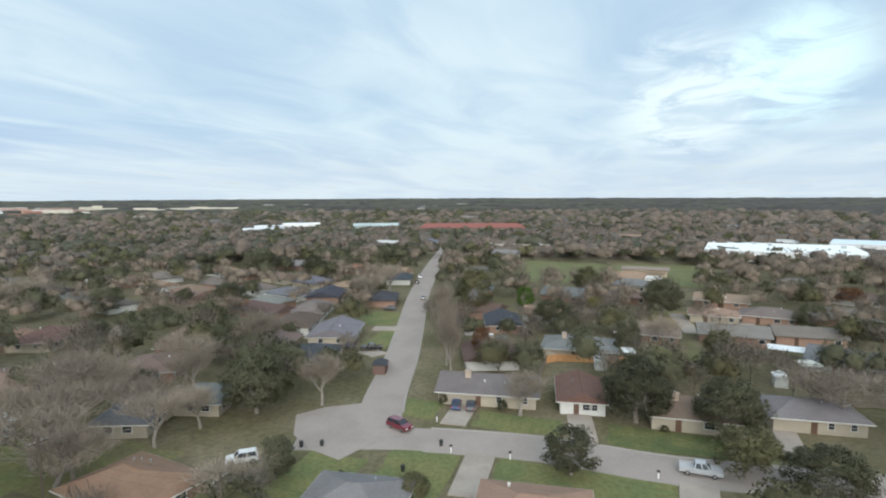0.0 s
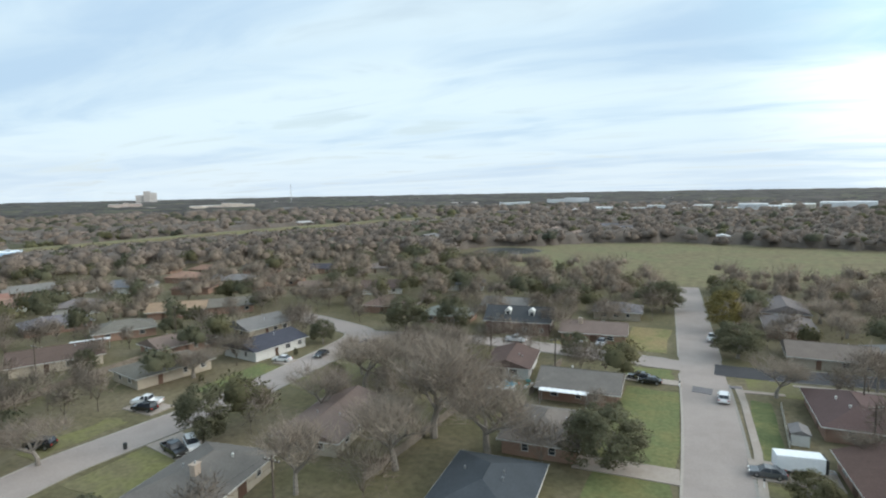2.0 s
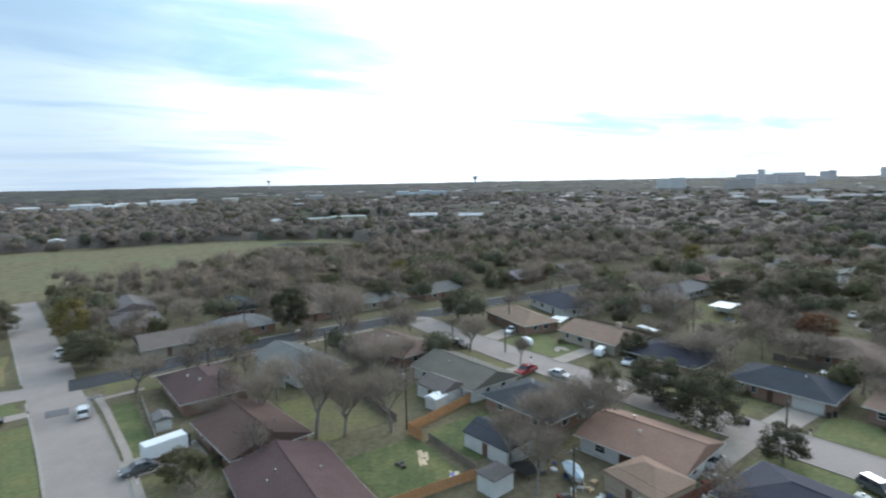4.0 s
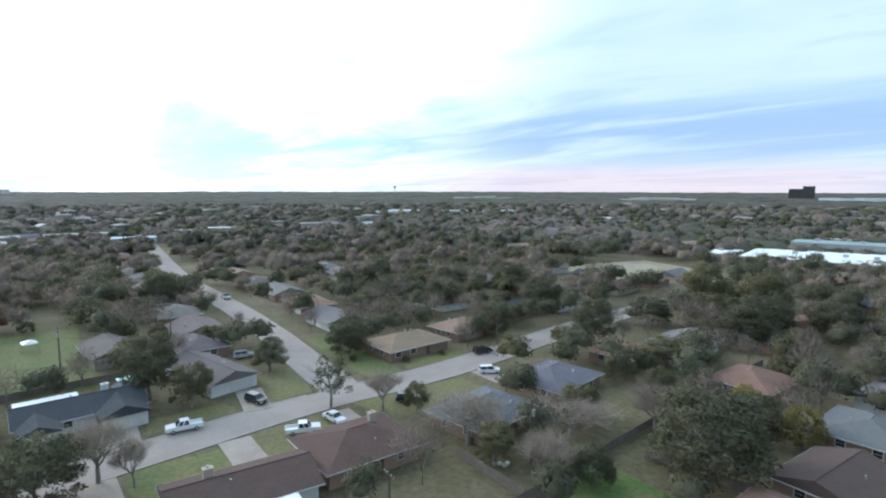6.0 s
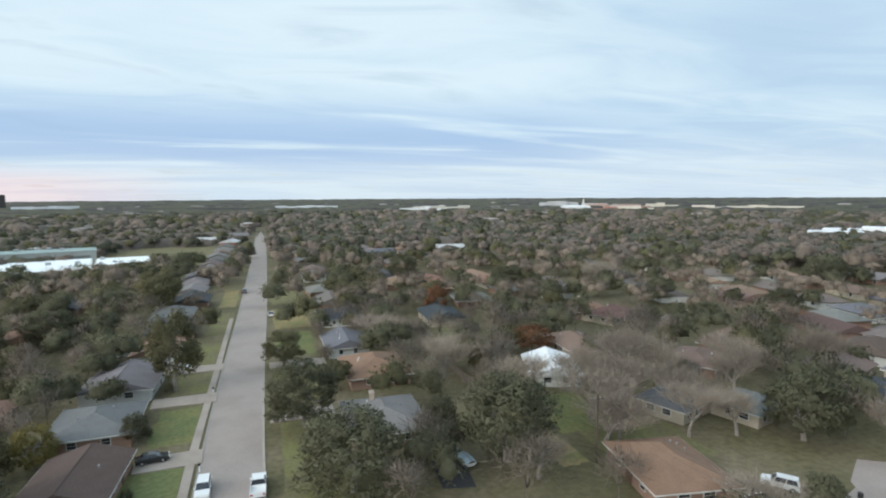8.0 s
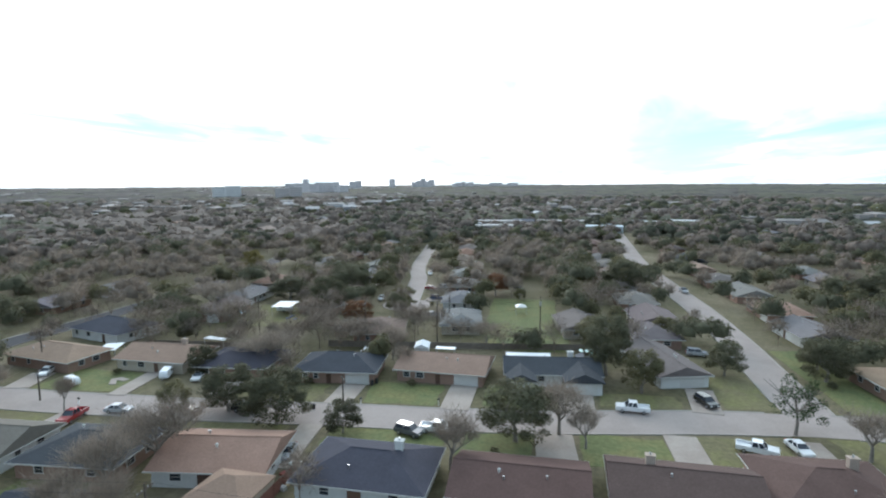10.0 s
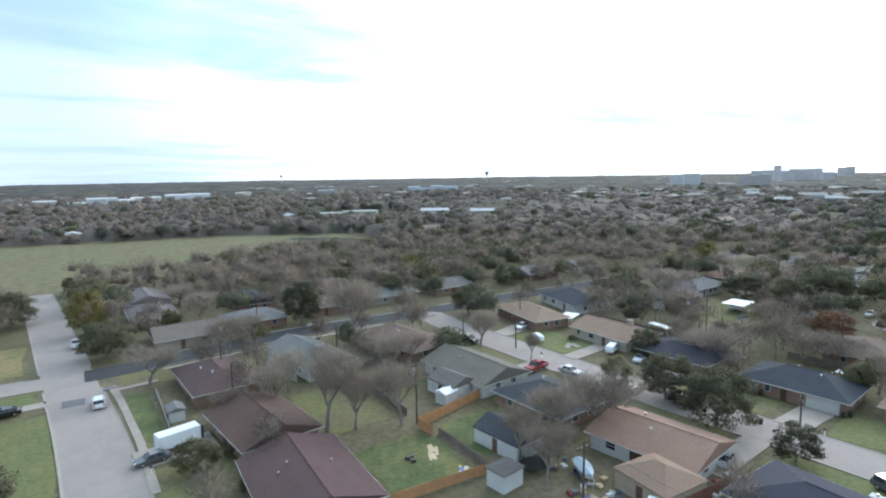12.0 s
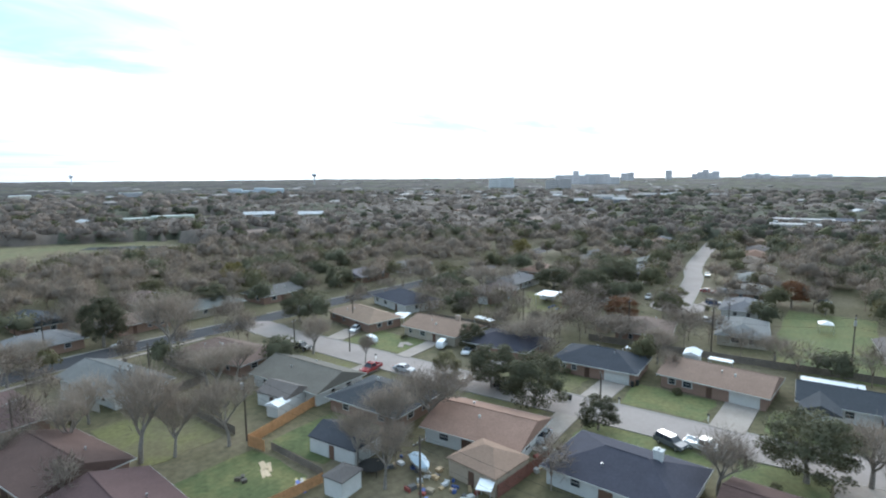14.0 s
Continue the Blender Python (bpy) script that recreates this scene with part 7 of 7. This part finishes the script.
def woods(name, spots, mat, label, leafy):
    """spots: x, y, z, height, radius. A lumpy inner mass where the crown is dense, and round it many single sprays or twigs."""
    q = np.random.RandomState(5 + len(name))
    VV, FF, NN, base = [], [], [], 0

    def add(V, F, out):
        nonlocal base
        VV.append(V)
        FF.append(F + base)
        NN.append(out)
        base += len(V)

    def sprays(V, out):
        add(V, outward(V, out), np.repeat(out, 3, axis=0))

    for x, y, z, h, r in spots:
        dist = math.hypot(x, y)
        near = dist < 340
        # the crown: a few uneven lobes round its middle
        k = (6 if leafy else 5) if near else 4 if dist < 700 else 1
        mid = np.array((x, y, z + h * 0.53))
        way = q.normal(size=(k, 3))
        way[:, 2] = np.abs(way[:, 2]) * 0.9 - 0.35
        way /= np.linalg.norm(way, axis=1)[:, None]
        hub = way * q.uniform(0.35, 0.62, (k, 1)) * np.array((r, r, h * 0.42)) * (k > 1)
        size = q.uniform(0.42, 0.66, k) if k > 1 else np.ones(1)
        fill = (0.66 if leafy else 0.5 if dist < 260 else 0.7) if near else 0.88
        if leafy or dist > 190:
            V, F = dome(4, 7) if near else dome(3, 6)
            for j in range(k):
                lump = q.uniform(0.74, 1.06, (len(V), 1)) * fill * size[j]
                add(V * lump * np.array((r, r, max(h * 0.5, r * 0.85))) + mid + hub[j], F, V + hub[j] / r + np.array((0, 0, 0.2)))
        n = 560 if dist < 150 else 420 if dist < 230 else 280 if near else 60 if dist < 480 else 30 if dist < 700 else 10
        if not leafy:
            n = int(n * (1.1 if dist < 190 else 0.85)) if near else n
        d = q.normal(size=(n, 3))
        d /= np.linalg.norm(d, axis=1)[:, None]
        d[:, 2] = np.where(d[:, 2] < -0.4, -d[:, 2], d[:, 2])
        pick = q.randint(0, k, n)
        rad = (q.uniform(0.78 if leafy or not near else 0.3, 1.15, n) * size[pick])[:, None]
        p = d * rad * np.array((r, r, max(h * 0.5, r * 0.85))) + mid + hub[pick]
        out = d + hub[pick] / r + np.array((0, 0, 0.25))
        u = q.normal(size=(n, 3))
        if not leafy:
            u = d + u * 0.5 + np.array((0, 0, 0.3))
        u /= np.linalg.norm(u, axis=1)[:, None]
        w = np.cross(u, q.normal(size=(n, 3)))
        w /= np.linalg.norm(w, axis=1)[:, None]
        s = q.uniform(0.7, 1.3, n)[:, None]
        if leafy or not near:
            s = s * (0.22 + dist * 0.0014 if near else 0.5 + dist * 0.0007)
            sprays(np.concatenate([p - u * s, p + w * s * 0.8, p + u * s], axis=1).reshape(-1, 3), out)
        else:
            wd = 0.03 + dist * 0.00022
            sprays(np.concatenate([p - w * wd, p + w * wd, p + u * s * r * 0.32], axis=1).reshape(-1, 3), out)
            m = 7
            a = 2 * np.pi * (np.arange(m) + q.uniform(0, 0.6, m)) / m
            foot = np.tile(np.array((x, y, z)), (m, 1))
            tip = foot + np.stack([np.cos(a) * r * 0.7, np.sin(a) * r * 0.7, np.full(m, h * 0.78)], axis=1)
            fork = foot + np.array((0, 0, h * 0.28))
            side = np.stack([-np.sin(a), np.cos(a), np.zeros(m)], axis=1) * 0.09
            sprays(np.concatenate([fork - side, fork + side, tip], axis=1).reshape(-1, 3), tip - foot)
            sprays(np.array([(x - 0.14, y, z), (x + 0.14, y, z), (x, y, z + h * 0.5), (x, y - 0.14, z), (x, y + 0.14, z), (x, y, z + h * 0.5)]), np.array([(0.3, 1, 0.3), (1, 0.3, 0.3)]))
    me = soft_mesh(name, np.concatenate(VV), np.concatenate(FF), np.concatenate(NN), mat)
    tagged(put(name, me), label, "trees", kind="stuff")


def share(x, y):
    """How much of the wood is evergreen: more to the north-west, less in the bare woods to the south and east."""
    a = math.degrees(math.atan2(-x, y)) % 360
    s = 0.5 if a < 85 else 0.4 if a < 110 else 0.16 if a < 160 else 0.10 if a < 235 else 0.2 if a < 275 else 0.4 if a < 325 else 0.52
    return s + 0.3 * noise.noise((x / 80, y / 80, 9.0))


def headroom(x, y):
    """The greatest height of trees there that leaves the upper part of each far building in view (for arrays of places)."""
    q = np.hypot(x, y)
    show = np.random.RandomState(8).uniform(0.35, 1.25, len(x))
    best = np.full(len(x), 99.0)
    for bx, by, w, h in FAR_B + LEVEE + [(-137, -322, 60, 0.2), (-137, -342, 60, 0.2), (120, -325, 50, 0.2), (120, -350, 50, 0.2)]:
        d = math.hypot(bx, by)
        off, ahead = np.abs(x * by - y * bx) / d, x * bx + y * by > 0
        before = (0.35 * d < q) & (q < d - 4) & (off < w * 0.5 * q / d + 2) & ahead
        best = np.where(before, np.minimum(best, 40 - (40 - show * h - rolling(bx, by)) * q / d), best)
        best = np.where((np.hypot(x - bx, y - by) < w * 0.5 + 4) & (q >= d - 4) & (q < d + 20), 0, best)
    return best


def far_free(X, Y, r):
    """Which of the far places keep r metres clear of fields, roads and taken ground."""
    ok = np.ones(len(X), bool)
    for poly in OPEN_LAND:
        P = np.array(poly, float)
        for sx, sy in ((0, 0), (r, 0), (-r, 0), (0, r), (0, -r)):
            x, y, c = X + sx, Y + sy, np.zeros(len(X), bool)
            for (x0, y0), (x1, y1) in zip(P, np.roll(P, 1, axis=0)):
                if y0 != y1:
                    c ^= ((y0 > y) != (y1 > y)) & (x < (x1 - x0) * (y - y0) / (y1 - y0) + x0)
            ok &= ~c
    for x0, y0, x1, y1, w in STRIPS:
        if max(math.hypot(x0, y0), math.hypot(x1, y1)) > 300:
            dx, dy = x1 - x0, y1 - y0
            k = np.clip(((X - x0) * dx + (Y - y0) * dy) / (dx * dx + dy * dy + 1e-9), 0, 1)
            ok &= np.hypot(X - x0 - k * dx, Y - y0 - k * dy) > r * 0.8 + w
    for a, b, t in TAKEN:
        if math.hypot(a, b) > 320:
            ok &= np.hypot(X - a, Y - b) > r + t
    return ok


def canopy_sheet():
    """The closed canopy of the woods near the horizon: one uneven sheet at crown height, down to the ground along its edge."""
    n, rads = 620, [352.0]
    while rads[-1] < 4700:
        rads.append(rads[-1] * (1.02 if rads[-1] < 900 else 1.016))
    q = np.random.RandomState(77)
    A = np.tile(2 * np.pi * np.arange(n) / n, (len(rads), 1)) + q.uniform(-0.004, 0.004, (len(rads), n))
    Q = np.array(rads)[:, None] * (1 + q.uniform(-0.006, 0.006, (len(rads), n)))
    X, Y = (-Q * np.sin(A)).ravel(), (Q * np.cos(A)).ravel()
    Qf = np.hypot(X, Y)
    Z = np.array([rolling(a, b) for a, b in zip(X, Y)])
    swell = np.array([noise.noise((a / 260, b / 260, 5.0)) for a, b in zip(X, Y)])
    top = np.where(Qf > 960, 8.5, 6.6) * (1 + 0.35 * swell) * q.uniform(0.6, 1.25, len(X))
    top = np.minimum(top, headroom(X, Y) - Z)
    top[:n] = -3
    top[~far_free(X, Y, 12)] = -3
    V = np.stack([X, Y, Z + np.where(top < 1.5, -3.0, top)], axis=1)
    F, slot = [], []
    wr2 = random.Random(4)
    for i in range(len(rads) - 1):
        for j in range(n):
            a, b, c, d = i * n + j, i * n + (j + 1) % n, (i + 1) * n + (j + 1) % n, (i + 1) * n + j
            if max(top[a], top[b], top[c], top[d]) > 1.5:
                F.append((a, d, c, b))
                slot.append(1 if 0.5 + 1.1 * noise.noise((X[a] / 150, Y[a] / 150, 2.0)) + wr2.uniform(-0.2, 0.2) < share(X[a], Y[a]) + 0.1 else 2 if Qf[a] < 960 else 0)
    me = bpy.data.meshes.new("canopy")
    me.from_pydata(V.tolist(), [], F)
    # Bare-wood slots 0 and 2 carry the crowns' shade in their base colour.
    me.materials.append(M_CANOPY), me.materials.append(M_EVERGREEN), me.materials.append(M_GAP_SHADE)
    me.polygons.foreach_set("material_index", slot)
    me.shade_smooth()
    tagged(put("woodland_canopy", me), "closed canopy of far winter woods reaching to the horizon", "trees", kind="stuff")


canopy_sheet()
leaf_spots, lime_spots, twig_spots, chosen = [], [], [], []
wr = random.Random(21)
for ring in range(78):
    rad = 66 * 1.0365 ** ring
    gap = max(9.2 if rad < 300 else 9.8, rad * 0.018)
    n = int(2 * math.pi * rad / gap)
    for j in range(n):
        a = 2 * math.pi * (j + wr.random() * 0.9) / n
        q = rad * (1 + wr.uniform(-0.017, 0.017))
        x, y = -q * math.sin(a), q * math.cos(a)
        r = wr.uniform(2.8, 5.8) if q < 190 else wr.uniform(3.4, 6.6) if q < 340 else gap * wr.uniform(0.48, 0.82)
        if q < 340 and any(inside(x, y, p) for p in OPEN_LAND):
            continue
        if q < 340 and not clear_spot(x, y, r * (0.85 if q < 110 else 0.68 if x > 40 else 0.6)):
            continue
        if q < 260 and x < 0 and y > 30 and wr.random() < 0.25:
            continue
        if q < 320 and x > 60 and y < -60 and wr.random() < 0.2:
            continue
        if (q < 110 and wr.random() < 0.45) or (q < 260 and x > 40 and y > -60 and wr.random() < 0.2):
            continue
        h = wr.uniform(0.95, 1.5) * r + 3.2 if q < 340 else wr.uniform(7.5, 12.5)
        chosen.append((x, y, h, r))
places = np.array(chosen)
rooms = headroom(places[:, 0], places[:, 1])
rooms = np.where((np.hypot(places[:, 0], places[:, 1]) < 340) | far_free(places[:, 0], places[:, 1], 3), rooms, 0)
for (x, y, h, r), room in zip(chosen, rooms):
    z = rolling(x, y) - 0.3
    if room - z < 2.5:
        continue
    spot = (x, y, z, min(h, room - z), r)
    if wr.random() < share(x, y):
        (lime_spots if wr.random() < 0.25 else leaf_spots).append(spot)
    else:
        (lime_spots if wr.random() < 0.06 else twig_spots).append(spot)


def part_of(spots, far, split=340):
    return [s for s in spots if (s[0] ** 2 + s[1] ** 2 >= split ** 2) == far]


woods("evergreen_woods", part_of(leaf_spots, False), LEAF["oak"], "dark evergreen oaks between and beyond the houses", True)
woods("mixed_woods", part_of(lime_spots, False), LEAF["green"], "paler green trees among the woods", True)
woods("bare_woods", part_of(twig_spots, False, 190), M_TWIG, "grey-brown leafless trees between the houses", False)
woods("farther_bare_woods", part_of(part_of(twig_spots, False), True, 190), M_MIDTWIG, "brown leafless trees beyond the houses", False)
woods("far_evergreen_woods", part_of(leaf_spots, True), M_EVERGREEN, "dark evergreen oaks of the far woods", True)
woods("far_mixed_woods", part_of(lime_spots, True), M_OLIVE, "olive-green trees of the far woods", True)
woods("far_woods", part_of(twig_spots, True), M_FARTWIG, "grey-brown leafless winter woods reaching far off", False)


# ---- far landmarks ----
def water_tower(x, y, h, label):
    e = tagged(new("water_tower"), label, "water tower")
    e.matrix_basis = pose(x, y, rolling(x, y))
    prof = [(2.0, 0), (1.6, h * 0.5), (2.2, h * 0.72), (7.5, h * 0.82), (8.5, h * 0.9), (7.0, h * 0.97), (0.4, h)]
    n = 18
    V = [(r * math.cos(2 * math.pi * i / n), r * math.sin(2 * math.pi * i / n), z) for r, z in prof for i in range(n)]
    F = [(k * n + i, k * n + (i + 1) % n, (k + 1) * n + (i + 1) % n, (k + 1) * n + i) for k in range(len(prof) - 1) for i in range(n)]
    put("tank_and_stem", mesh_of("tank_and_stem", V, F, M_BUILD), e, colour=(0.5, 0.52, 0.54))


water_tower(-1287, -1543, 48, "pale water tower with a bulb tank on the skyline")
water_tower(-1000, -2900, 50, "pale water tower far on the skyline")
water_tower(-2600, 1570, 52, "pale water tower far on the skyline")


def mast(x, y, h):
    e = tagged(new("radio_mast"), "thin steel radio mast on the skyline", "mast")
    e.matrix_basis = pose(x, y, rolling(x, y))
    put("lattice", mesh_of("lattice", *joined(*[tube_geo((1.6 * math.cos(a), 1.6 * math.sin(a), 0), (0.5 * math.cos(a), 0.5 * math.sin(a), h), 0.35, 0.3, 4) for a in (0, 2.09, 4.19)]), M_STEEL), e)


mast(1216, -1389, 68)
steeple = tagged(new("church_spire"), "slim white church spire far off", "spire")
steeple.matrix_basis = pose(799, 1242, 0)
put("tower", mesh_of("tower", *box_geo(-3, -3, 0, 3, 3, 16), M_TRIM), steeple)
put("spire", mesh_of("spire", *tube_geo((0, 0, 16), (0, 0, 38), 3.0, 0.1, 8), M_TRIM), steeple)
